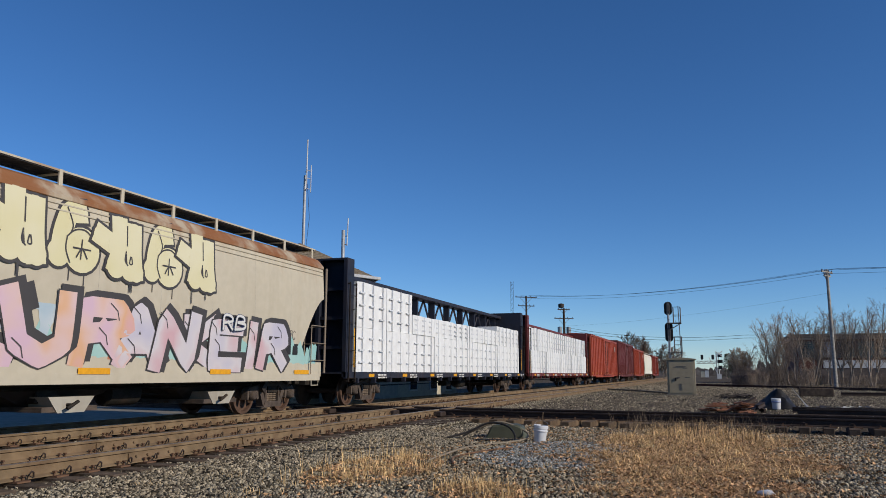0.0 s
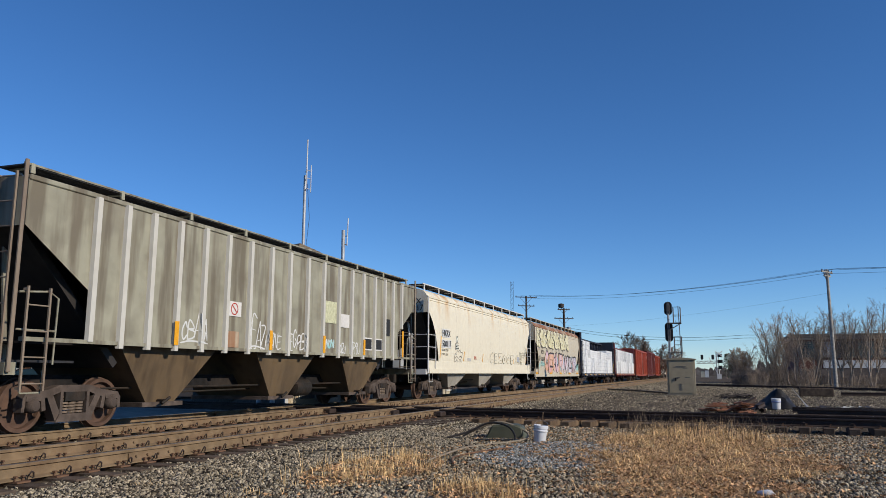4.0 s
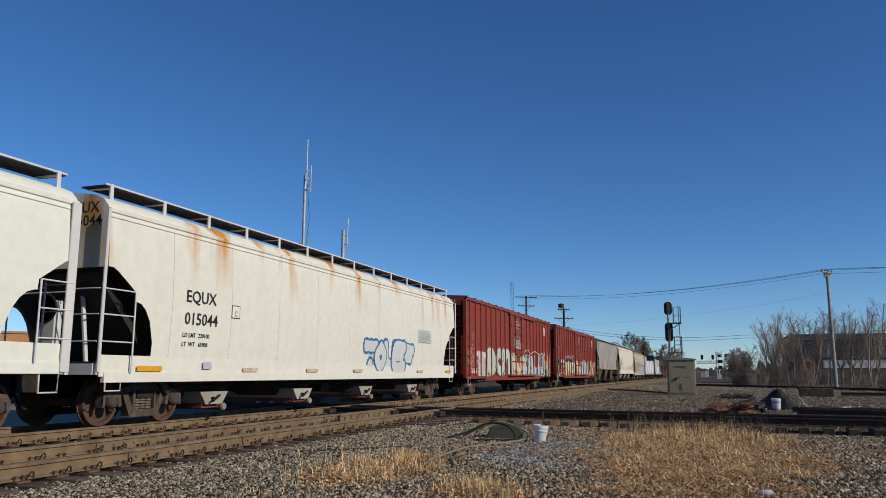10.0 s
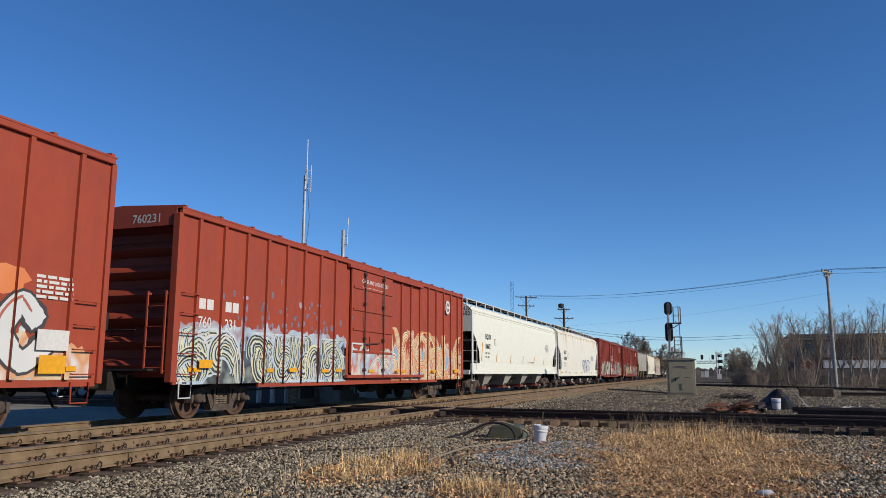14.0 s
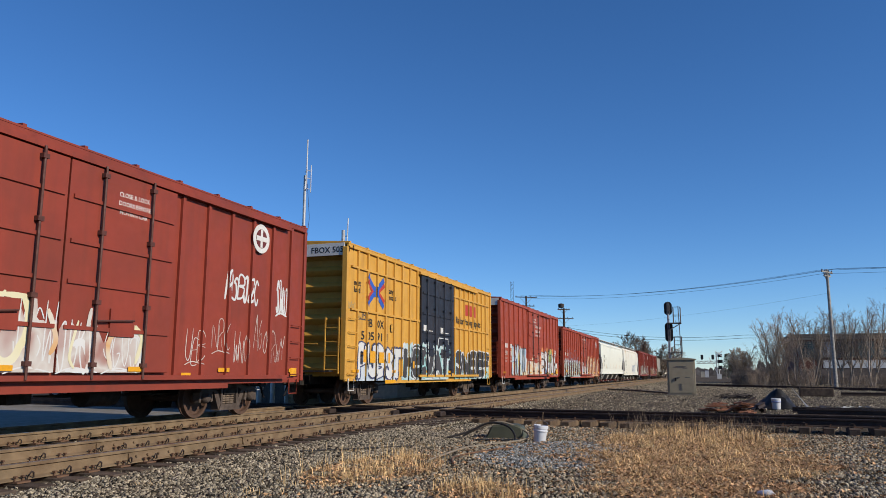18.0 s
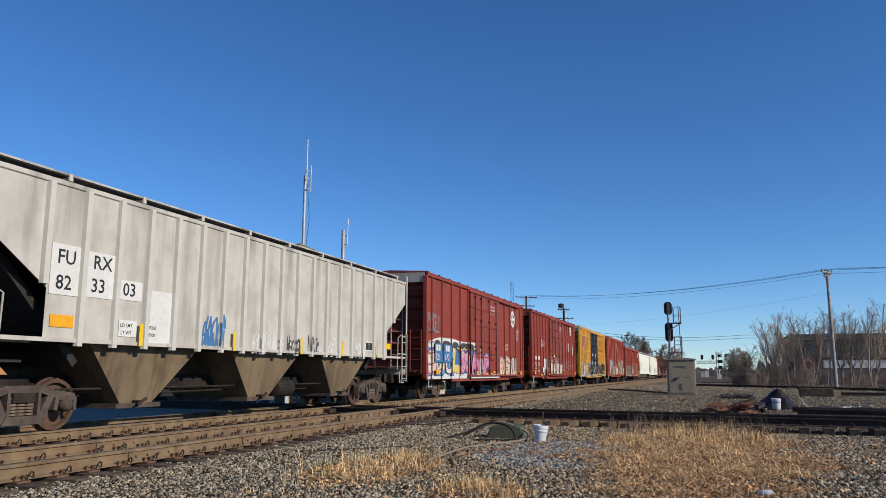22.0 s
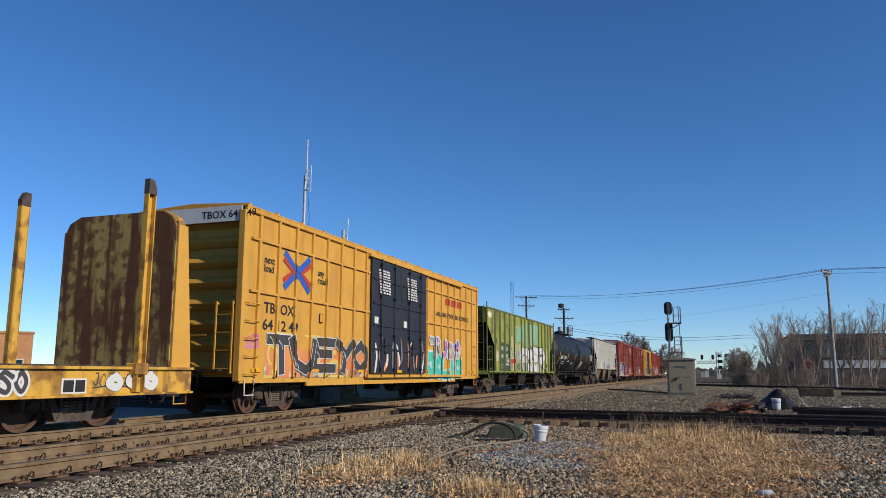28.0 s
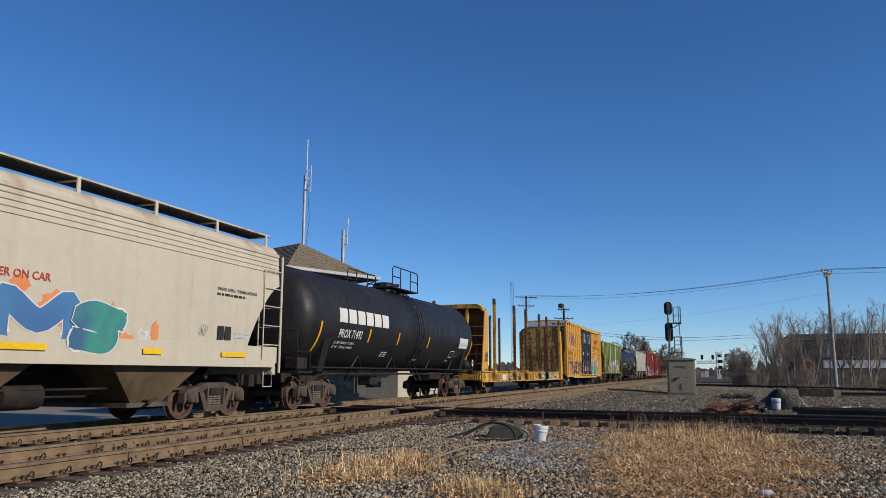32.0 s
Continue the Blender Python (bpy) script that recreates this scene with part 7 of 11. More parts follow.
scribble(car, side, 4.4, 2.7, 1.35, 0.6, G["white"], 132, 6, 0.06)
scribble(car, side, 6.55, 2.55, 0.5, 0.8, G["white"], 133, 5, 0.05)
for i, x in enumerate((-3.1, -2.6, 3.1, 4.0, 4.8, 5.6, 6.4)):
    scribble(car, side, x, z0 + 0.35 + 0.25 * (i % 2), 0.6, 0.7, G["rosegrey"], 140 + i, 3, 0.02)
wildstyle(car, side, -2.45, -0.35, z0 + 0.1, z0 + 1.3, G["rosegrey"], (G["cream"],), 151, 2.0, 0.5, (0.04, 0.1))
wildstyle(car, side, -0.3, 1.7, z0 + 0.1, z0 + 1.1, G["rosegrey"], (G["white"],), 152, 2.0, 0.5, (0.03, 0.08))
door_bars(side, car, -2.4, 1.6, z0 + 0.15, (G["rosegrey"], G["warm"], G["cream"]), 146, 9)
for i in range(4):
    scribble(car, side, -2.3 + i, z0 + 0.2, 0.9, 1.0, G["white"], 147 + i, 4, 0.025)
plates("reflective_sheet", [(-7.5, -7.05, 1.0, 1.2), (-5.6, -5.1, 0.9, 1.0), (-3.1, -2.75, 0.92, 1.02), (2.9, 3.2, 0.92, 1.02), (7.2, 7.5, 0.95, 1.15)], M["reflect"], car, -1.66)

# red boxcar with blue and magenta lettering, number 721 672
car, side, h, z0, z1 = red_boxcar(-38.06, -22.0, 4.93, RED, "oxide-red boxcar with blue and magenta graffiti", [(-2.47, -0.32), (-0.32, 2.49)], 6, 6, 150, posts=[-7.42, -6.22, -5.01, -3.82, -2.65, 2.65, 3.82, 5.01, 6.22, 7.42], emblem_at=(5.44, 4.0, 0.46), end_cap=M["slope_pale"])
spray("graffiti_halo", [ribbon(curve_through([(-7.6, 2.12), (-6.6, 2.28), (-5.6, 2.30), (-4.6, 2.3), (-3.6, 2.24), (-1.8, 2.25)], 5), 0.34)], G["white"], car, side, 0.003)
for i, (a, b) in enumerate(((-7.05, -6.35), (-6.2, -5.05), (-4.85, -4.0), (-3.8, -2.1))):
    spray("graffiti_shape", [ribbon(curve_through([(a, 2.02), (a + 0.15, 2.2), (b - 0.15, 2.2), (b, 2.02)], 5), 0.26)], G["black"], car, side, 0.0045)
wildstyle(car, side, -7.85, -4.6, z0 - 0.02, z0 + 1.22, G["blue"], (G["white"],), 151, 0.8, 0.12, (0.02, 0.05))
wildstyle(car, side, -7.85, 2.4, z0 - 0.12, z0 + 0.12, G["white"], (G["blue"],), 156, 1.0, 0.2, (0.02, 0.04))
graffiti(car, side, -7.75, -6.9, z0 + 0.1, z0 + 1.05, "B", G["acid"], G["hotpink"], 157, fat=0.36, lift=0.01)
graffiti(car, side, -7.0, -4.7, z0 + 0.06, z0 + 0.75, "WU", G["acid"], G["navy"], 158, fat=0.36, shine=G["hotpink"], lift=0.01)
wildstyle(car, side, -4.6, -1.2, z0 - 0.02, z0 + 1.2, G["blue"], (G["white"],), 161, 0.6, 0.10, (0.02, 0.05))
spray("graffiti_edge", [ribbon(curve_through([(-4.2, z0 + 1.20), (-3.75, z0 + 1.13), (-3.3, z0 + 1.16), (-3.2, z0 + 1.22), (-3.05, z0 + 1.13)], 5), 0.05)], G["lime_haze"], car, side, 0.02)
graffiti(car, side, -4.8, -3.98, z0 + 0.08, z0 + 1.16, "L", G["yellow"], G["white"], 155, fat=0.34, edge=1.25, lift=0.012, hard=True)
graffiti(car, side, -4.1, -3.05, z0 + 0.05, z0 + 1.15, "S", G["rose"], G["navy"], 152, wide=1.05, fat=0.33, edge=1.4, lift=0.014, shine=G["white"])
graffiti(car, side, -3.15, -1.25, z0 + 0.05, z0 + 1.12, "OAN", G["rose"], G["navy"], 162, wide=1.1, fat=0.34, edge=1.35, lift=0.014, shine=G["cyan"])
graffiti(car, side, -0.42, 0.32, z0 + 0.0, z0 + 1.05, "P", G["rose"], G["blue"], 163, fat=0.36, edge=1.5, lift=0.012)
for x, z, rx, rz in ((-1.05, 0.62, 0.22, 0.55), (-0.85, 0.4, 0.38, 0.40), (-0.62, 0.28, 0.3, 0.3)):
    spray("graffiti_patch", [blob(x, z0 + z, rx, rz, random.Random(int(-x * 100)), 22)], G["smoke" if rx == 0.3 else "rosegrey"], car, side, 0.010 + 0.01 * rx)
spray("graffiti_edge", [ribbon(curve_through([(-1.32, z0 + 1.0), (-1.05, z0 + 1.22), (-0.8, z0 + 1.02)], 5), 0.06)], G["lime_haze"], car, side, 0.02)
for cx in (-3.72, -3.5):
    ring = [(cx + 0.09 * math.cos(a), z0 + 0.9 + 0.11 * math.sin(a)) for a in (0.4, 1.4, 2.4, 3.4, 4.4, 5.4, 6.6)]
    spray("graffiti_line", [ribbon(curve_through(ring, 4), 0.03)], G["white"], car, side, 0.060)
spray("graffiti_line", [ribbon(curve_through([(-3.85, z0 + 0.5), (-3.72, z0 + 0.3), (-3.5, z0 + 0.2), (-3.3, z0 + 0.36), (-3.25, z0 + 0.52)], 5), 0.045)], G["white"], car, side, 0.060)
spray("number_panel", [[(Vector((a, 1.46)), Vector((b, 1.46)), Vector((b, 2.2)), Vector((a, 2.2)))] for a, b in ((-7.15, -6.3), (-6.1, -5.1))], G["blue"], car, side, 0.060)
letters_on(side, car, "721", -7.12, 1.55, 0.36, WM, 1.1, 0.058)
letters_on(side, car, "672", -6.0, 1.55, 0.36, WM, 1.1, 0.058)
block_initials(side, car, -7.05, 1.92, 2, 0.24, WM, 1.0, 0.060)
block_initials(side, car, -5.86, 1.92, 2, 0.24, WM, 0.9, 0.060)
graffiti(car, side, 2.75, 6.3, z0 + 0.0, z0 + 1.0, "RETU", G["pink"], G["black"], 153, back=G["pale_lime"], fat=0.30, edge=1.25, shine=G["navy"])
letters_on(side, car, "CANT", 3.92, 2.44, 0.21, G["cream"], 1.2)
letters_on(side, car, "STOP", 3.92, 2.22, 0.21, G["cream"], 1.25)
scribble(car, side, -7.98, 2.72, 1.5, 0.62, G["smoke"], 154, 6, 0.085)
scribble(car, side, 6.6, 2.9, 0.4, 0.7, G["white"], 160, 5, 0.025)
plates("reflective_sheet", [(-7.2, -6.75, 0.98, 1.18), (-2.0, -1.6, 0.95, 1.05), (-0.2, 0.15, 0.95, 1.05), (0.7, 1.0, 0.95, 1.05), (6.9, 7.3, 0.95, 1.15)], M["reflect"], car, -1.70)

# pale grey ribbed hopper, number 823303
car, side, h, zb, sh = hopper(-57.52, -40.1, 4.30, 1.57, M["hop_silver"], "pale grey ribbed covered hopper with rust-brown bays", 1.6, 3.5, smooth=False, flat_top=True, ribs=19, rib_xs=[-7.2 + 0.822 * k for k in range(19)], bays=3, bay_w=0.75, drop=-0.2, walk_posts=10, bay_mat=M["slope_tan"], rib_mat=M["rib_pale"])
CL = material("clean_white_panel_paint", (0.563, 0.563, 0.541), 0.6, 0, 0.05, stain=(0.419, 0.396, 0.35), stains=0.3, bump=0)
end_lines(car, h, ("FURX", "823303"), 3.8, 0.28, BM, 0.1)
plates("number_panel", [(-7.07, -6.45, 2.33, 3.20), (-6.28, -5.62, 2.35, 3.17), (-5.46, -4.86, 2.38, 2.75), (-4.6, -3.95, 1.56, 2.63)], CL, car, -1.526)
for tx, x, z in (("FU", -6.95, 2.87), ("RX", -6.15, 2.87), ("82", -6.95, 2.43), ("33", -6.17, 2.45), ("03", -5.38, 2.46)):
    lettering(tx, x, z, 0.35, BM, car, -1.534)
plates("data_panel", [(-5.42, -4.95, 1.69, 2.0), (-4.72, -4.25, 1.68, 1.98)], CL, car, -1.529)
for tx, x, z in (("LD LMT", -5.39, 1.87), ("LT WT", -5.37, 1.73), ("207200", -4.69, 1.86), ("60900", -4.67, 1.72)):
    lettering(tx, x, z, 0.095, BM, car, -1.537)
plates("reflective_sheet", [(-7.0, -6.5, 1.78, 1.99)], M["reflect"], car, -1.53)
plates("reflective_strip", [(x, x + 0.1, 1.52, 1.95) for x in (-4.95, -1.9, 1.15, 3.54, 6.08)], M["reflect_yellow"], car, -1.605)
plates("reflective_sheet", [(6.95, 7.38, 1.83, 2.02)], M["reflect_yellow"], car, -1.53)
scribble(car, side, -2.95, 1.58, 0.75, 0.65, G["blue"], 161, 7, 0.06)
for i, x in enumerate((-1.0, -0.35, 0.6, 1.7, 2.9, 4.6)):
    scribble(car, side, x, 1.55, 0.6, 0.42, G["black"] if i in (2, 3) else G["white"], 162 + i, 5, 0.04)
plates("number_panel", [(5.36, 5.90, 1.72, 2.03)], CL, car, -1.526)
plates("number_panel", [(5.40, 5.61, 1.76, 1.99), (5.65, 5.86, 1.76, 1.99)], BM, car, -1.534)

# black tank car, number 713430
car, side, h, cz = tankcar(-76.45, -58.35, "black tank car with orange reflective strips", 1, strip_at=(-7.78, -4.41, -1.11, 1.8, 5.13, 8.05), mid=0.1, bogie_in=1.15, radius=1.54)
letters_on(side, car, "GBRX  713430", -7.4, 2.10, 0.36, WM, 1.12)
letters_on(side, car, "LD LMT  206500   93200KG", -6.95, 1.88, 0.13, WM)
letters_on(side, car, "LT  WT    80500   36500KG", -6.95, 1.72, 0.13, WM)
rows_of_bars(side, car, -6.5, 1.55, 1.1, 5, WM, 0.04, 8)
rows_of_bars(side, car, -4.1, 2.02, 0.7, 2, WM, 0.03, 12)
rows_of_bars(side, car, -2.35, 1.95, 0.6, 4, WM, 0.03, 13)
rows_of_bars(side, car, -0.6, 2.62, 0.35, 2, WM, 0.03, 14)
rows_of_bars(side, car, 2.1, 2.05, 0.8, 7, WM, 0.04, 3)
rows_of_bars(side, car, 6.6, 2.65, 1.15, 8, WM, 0.035, 4)
scribble(car, side, 2.4, 1.3, 1.2, 0.7, G["white"], 170, 5, 0.035)
scribble(car, side, -0.9, 1.35, 0.7, 0.5, G["white"], 171, 7, 0.014)
sheet("data_panel", car, side, 5.3, 5.5, 1.48, 1.56, WM)
sheet("placard", car, side, 8.2 - 1.9, 8.2 - 1.6, 1.55, 1.64, WM)
diamond_placard(car, h + 0.1, -1.3, 1.5)

# faded green ribbed hopper
car, side, h, zb, sh = hopper(-94.6, -77.65, 4.34, 1.12, M["hop_green"], "faded green ribbed covered hopper with rust and white graffiti", 1.38, 3.55, smooth=False, flat_top=True, ribs=14, rib_xs=(-7.07, -6.08, -5.12, -4.07, -2.96, -1.27, -0.43, 0.7, 1.64, 3.38, 4.39, 5.44, 6.4, 7.39), shoulder_mat=M["rib_green"], bay_w=0.6, bays=3, walk_posts=9, drop=0.1, bay_mat=M["slope_shade"], rib_mat=M["rib_green"], ladder_mat=M["rib_green"])
end_lines(car, h, ("MWCX", "461049"), 3.85, 0.3, BM, 0.1)
wildstyle(car, side, -4.3, 3.4, 1.2, 2.9, G["mossy"], (), 184, 1.0, 0.5)
graffiti(car, side, -1.35, 4.5, 1.04, 2.66, "FSER", G["white"], G["black"], 181, wide=1.3, lean=0.2, fat=0.34, edge=1.26)
spray("overspray", [blob(x, 2.15, 0.25, 0.25, random.Random(int(x * 9) + 40), 18) for x in (-2.4, -1.9)], M["faded_blue"], car, side, 0.004)
scribble(car, side, 7.7, 3.55, 0.7, 0.6, G["pink"], 183, 7, 0.04)
plates("data_panel", [(5.56, 5.77, 1.38, 1.65), (5.80, 6.01, 1.38, 1.65)], BM, car, -1.532)
graffiti(car, side, -3.95, -2.65, 1.1, 2.3, "H", M["red_mark"], G["white"], 182, fat=0.32, edge=1.2)
plates("number_panel", [(-6.05, -5.2, 1.08, 2.66), (-5.03, -4.15, 1.08, 2.62)], material("dark_green_panel_paint", (0.038, 0.076, 0.038), 0.6), car, -1.527)
for tx, x, z, sz in (("MN", -5.82, 2.25, 0.28), ("CX", -4.85, 2.25, 0.28), ("461", -5.82, 1.84, 0.32), ("049", -4.92, 1.84, 0.32), ("LD LMT", -5.82, 1.45, 0.11), ("LT WT", -5.82, 1.3, 0.11)):
    lettering(tx, x, z, sz, WM, car, -1.540)
scribble(car, Side(1.53), -4.95, 1.5, 0.75, 0.3, G["white"], 186, 4, 0.045)
scribble(car, Side(1.53), -6.85, 1.7, 0.45, 0.5, G["white"], 187, 5, 0.03)
scribble(car, Side(1.53), -7.05, 2.6, 0.4, 0.3, G["black"], 188, 4, 0.04)
scribble(car, Side(1.53), -2.5, 1.2, 0.7, 0.4, G["black"], 189, 4, 0.04)
plates("faded_panel", [(-2.88, -1.34, 2.81, 3.71), (-1.2, -0.5, 2.75, 3.88), (-0.36, 0.22, 2.48, 3.98), (0.77, 1.56, 2.71, 4.0), (1.71, 3.31, 2.82, 4.05)], paint("pale_green_panel_paint", (0.20, 0.37, 0.215), 0.35, 0.5, stain=(0.213, 0.274, 0.107)), car, -1.526)
letters_on(Side(1.528), car, "EAR", -2.9, 3.5, 0.48, M["faded_cream"], 1.1)
spray("overspray", [blob(x, z, rx, rz, random.Random(500 + k), 22) for k, (x, z, rx, rz) in enumerate(((-2.6, 2.45, 0.45, 0.35), (-1.7, 2.5, 0.5, 0.28), (3.75, 1.9, 0.35, 0.45), (4.8, 1.6, 0.4, 0.4), (4.3, 2.3, 0.3, 0.3), (5.9, 2.2, 0.35, 0.5), (-3.4, 2.7, 0.3, 0.5)))], M["faded_cream"], car, side, 0.002)
plates("posted_notice", [(5.52, 6.05, 1.33, 1.70)], G["white"], car, -1.524)
spray("cream_patch", [blob(-7.95, 3.98, 0.4, 0.16, random.Random(3), 20)], G["cream"], car, side, 0.004)
spray("reflective_strip", [[(Vector((-7.0, 1.36)), Vector((-6.88, 1.36)), Vector((-6.85, 2.34)), Vector((-6.97, 2.34)))]], M["reflect"], car, side, 0.082)
plates("reflective_strip", [(x, x + 0.09, 1.3, 1.6) for x in (-3.6, 4.6, 7.4)], M["reflect"], car, -1.605)

# tall yellow boxcar, number 641249
car, side, h, z0, z1 = yellow_boxcar(-115.68, -96.55, 5.0, "tall yellow boxcar with black doors and orange graffiti", [(-2.45, 0.05), (0.05, 2.55)], 8, 8, "TBOX", "64 12 49", (4.26, 2.98), -7.05, 3.72, "RAILCAR POOLING EXPERTS", True)
wildstyle(car, side, -8.5, -2.5, z0 - 0.02, z0 + 1.1, G["orange"], (G["yellow"],), 191, 2.2, 0.6, (0.03, 0.08))
graffiti(car, side, -8.45, -2.6, z0 + 0.02, z0 + 1.2, "TUEYO", G["black"], G["white"], 194, fat=0.30, wide=1.15, hard=True, halo=G["fire"], shine=G["fire"], lift=0.01, edge=1.2)
wildstyle(car, side, -8.5, -2.5, z0 - 0.02, z0 + 0.4, G["fire"], (), 196, 1.0, 0.9)
graffiti(car, side, 2.9, 7.0, z0 - 0.15, z0 + 0.95, "JOLIC", M["turquoise"], G["cyan"], 192, fat=0.42, wide=1.25)
graffiti(car, side, 3.1, 6.9, z0 + 0.65, z0 + 1.5, "TUSO", G["magenta"], G["white"], 193, fat=0.36, wide=1.2, lift=0.03)
door_bars(side, car, -2.3, 2.4, z0 + 0.15, (G["white"], G["smoke"], G["orange"]), 195, 14)
scribble(car, side, -9.3, 1.65, 0.5, 0.3, G["hotpink"], 198, 4, 0.05)

# yellow bulkhead flat with stakes
car, side, h = bulkhead_flat(-138.57, -117.37, "worn yellow bulkhead flat car, empty, with rusty stakes")
plates("number_panel", [(-5.5, -2.65, 0.61, 0.86)], BM, car, -1.575)
letters_on(Side(1.582), car, "TTJX  81853", -5.42, 0.655, 0.26, WM, 1.5)
end_lines(car, h - 0.65, ("TTJX 81853",), 4.25, 0.15, BM, 0.1)
for i, (x, z) in enumerate(((-10.05, 1.85), (-10.1, 1.6), (-10.15, 1.05), (-10.15, 0.8))):
    scribble(car, Side(1.562), x, z, 0.55, 0.2, G["black"], 220 + i, 6, 0.028)
plates("posted_notice", [(-6.85, -6.1, 0.68, 0.97)], WM, car, -1.575)
plates("posted_notice", [(7.2, 7.75, 0.66, 0.92)], WM, car, -1.575)
plates("printing", [(7.24, 7.46, 0.69, 0.89), (7.5, 7.71, 0.69, 0.89)], BM, car, -1.582)
graffiti(car, side, -1.05, 0.65, 0.66, 1.08, "ABSCNT", M["yellow_worn"], G["black"], 201, back=G["black"], fat=0.24, edge=1.1, lift=0.004)
graffiti(car, side, 2.4, 4.7, 0.65, 1.10, "ACKSO", G["black"], G["white"], 202, fat=0.26, edge=2.2)
graffiti(car, side, 4.95, 6.6, 0.65, 1.10, "ACKSO", G["black"], G["white"], 203, fat=0.24, edge=2.2)
graffiti(car, side, 8.2, 9.6, 0.66, 1.08, "OOO", G["white"], G["black"], 204, fat=0.5, edge=1.1)
letters_on(Side(1.575), car, "LMT 172900", -3.0, 0.9, 0.10, BM)
for i, x in enumerate((-9.4, -8.0, -3.9, -2.2, 1.3, 7.9)):
    scribble(car, side, x, 0.78, 0.9, 0.22, G["black"], 205 + i, 6, 0.025)

# black tank car, number 71492
car, side, h, cz = tankcar(-155.9, -138.9, "black tank car with large white lettering shapes", 2, strip_at=(-7.1, -3.77, -1.32, 1.74, 7.35), strip_z=2.22, mid=0.6, bogie_in=1.6)
block_initials(side, car, -6.0, 2.54, 6, 0.43, WM, 1.22)
letters_on(side, car, "PROX 71492", -5.93, 2.09, 0.36, WM, 0.82)
letters_on(side, car, "LD LMT  210000 LB   95 300 KG", -6.05, 1.90, 0.10, WM)
letters_on(side, car, "LT  WT    75900 LB   34 400 KG", -6.05, 1.77, 0.10, WM)
rows_of_bars(side, car, -2.3, 1.75, 0.5, 3, WM, 0.035, 6)
rows_of_bars(side, car, 1.0, 1.55, 0.4, 1, WM, 0.03, 6)
sheet("data_panel", car, side, 5.61, 6.78, 2.12, 2.56, WM)
sheet("printing", car, side, 5.7, 6.7, 2.2, 2.36, M["wrap_print"], 0.010)
sheet("data_panel", car, side, 4.76, 5.24, 1.70, 1.97, WM)
sheet("printing", car, side, 4.79, 5.21, 1.73, 1.94, M["tank_black"], 0.010)
scribble(car, side, 5.4, 1.75, 0.6, 0.2, G["smoke"], 172, 6, 0.014)
rows_of_bars(side, car, 4.7, 1.6, 0.4, 2, WM, 0.025, 15)
diamond_placard(car, h + 0.1, -1.3, 1.5)

# tan hopper with teal and orange lettering
car, side, h, zb, sh = hopper(-173.9, -156.95, 4.38, 1.32, M["hop_tan"], "dusty tan covered hopper with teal and orange graffiti", 1.3, 3.2, walk_posts=9, ladder_all=True, bay_mat=M["slope"], bay_w=0.7, ridges=4)
spray("graffiti_ground", [blob(x, z, rx, rz, random.Random(k), 30) for k, (x, z, rx, rz) in enumerate(((0.75, 2.42, 0.2, 0.14), (1.5, 2.08, 0.42, 0.3), (2.75, 1.85, 0.3, 0.42), (3.2, 1.55, 0.28, 0.2), (3.95, 1.8, 0.12, 0.22), (4.25, 1.45, 0.3, 0.06), (-0.9, 2.0, 0.5, 0.5), (-2.2, 1.9, 0.6, 0.5)))], G["orange"], car, side, 0.002)
graffiti(car, side, -3.6, 1.85, 1.3, 2.46, "LOM", G["blue"], G["white"], 211, fat=0.46, edge=1.12, lift=0.004, wide=1.1)
graffiti(car, side, 1.7, 3.2, 1.3, 2.38, "S", G["teal"], G["white"], 214, fat=0.44, edge=1.12, lift=0.03)
letters_on(side, car, "DO NOT HAMMER ON CAR", -1.05, 2.52, 0.19, M["red_mark"])
letters_on(side, car, "SPRAYED LINING - THERMAL EXTERIOR", 5.88, 2.86, 0.10, BM, 0.88)
rows_of_bars(side, car, 5.88, 2.8, 1.1, 1, BM, 0.055, 7)
plates("data_panel", [(5.95, 6.18, 1.76, 2.06), (6.22, 6.45, 1.76, 2.06)], BM, car, -1.605)
rows_of_bars(side, car, 6.6, 1.95, 0.6, 2, M["wrap_print"], 0.05, 17)
plates("reflective_strip", [(x, x + 0.95, 1.38, 1.49) for x in (-6.0, -2.4, 0.4, 6.12)], M["reflect_yellow"], car, -1.62)
plates("reflective_strip", [(3.62, 4.16, 1.38, 1.49)], M["reflect_yellow"], car, -1.62)
scribble(car, side, 3.5, 1.64, 0.45, 0.2, G["white"], 212, 4, 0.035)
scribble(car, side, 5.3, 1.8, 0.3, 0.24, G["smoke"], 213, 4, 0.012)


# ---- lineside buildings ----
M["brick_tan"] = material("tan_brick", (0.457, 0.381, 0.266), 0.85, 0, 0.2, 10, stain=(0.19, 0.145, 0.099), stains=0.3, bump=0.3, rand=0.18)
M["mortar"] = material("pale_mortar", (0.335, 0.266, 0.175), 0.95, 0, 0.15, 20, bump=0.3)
# Dark brick for side and back walls, with their shade put into the colour
M["brick_dark"] = material("dark_shaded_brick", (0.055, 0.049, 0.043), 0.8, 0, 0.2, 10, stain=(0.046, 0.043, 0.04), stains=0.5, bump=0.4, bump_scale=25)
M["brick_pale"] = material("pale_brick_patch", (0.472, 0.442, 0.35), 0.85, 0, 0.15, 9, bump=0.4)
M["siding"] = material("blue_grey_siding", (0.152, 0.183, 0.206), 0.6, 0, 0.08, 6, stains=0.15, bump=0.1)
M["trim_cream"] = material("cream_trim_board", (0.442, 0.404, 0.32), 0.7, 0, 0.1, 6, stains=0.2, bump=0.1)
M["shingle"] = material("brown_grey_shingles", (0.164, 0.133, 0.095), 0.95, 0, 0.3, 9, stain=(0.091, 0.076, 0.057), stains=0.5, bump=0.6, bump_scale=18)
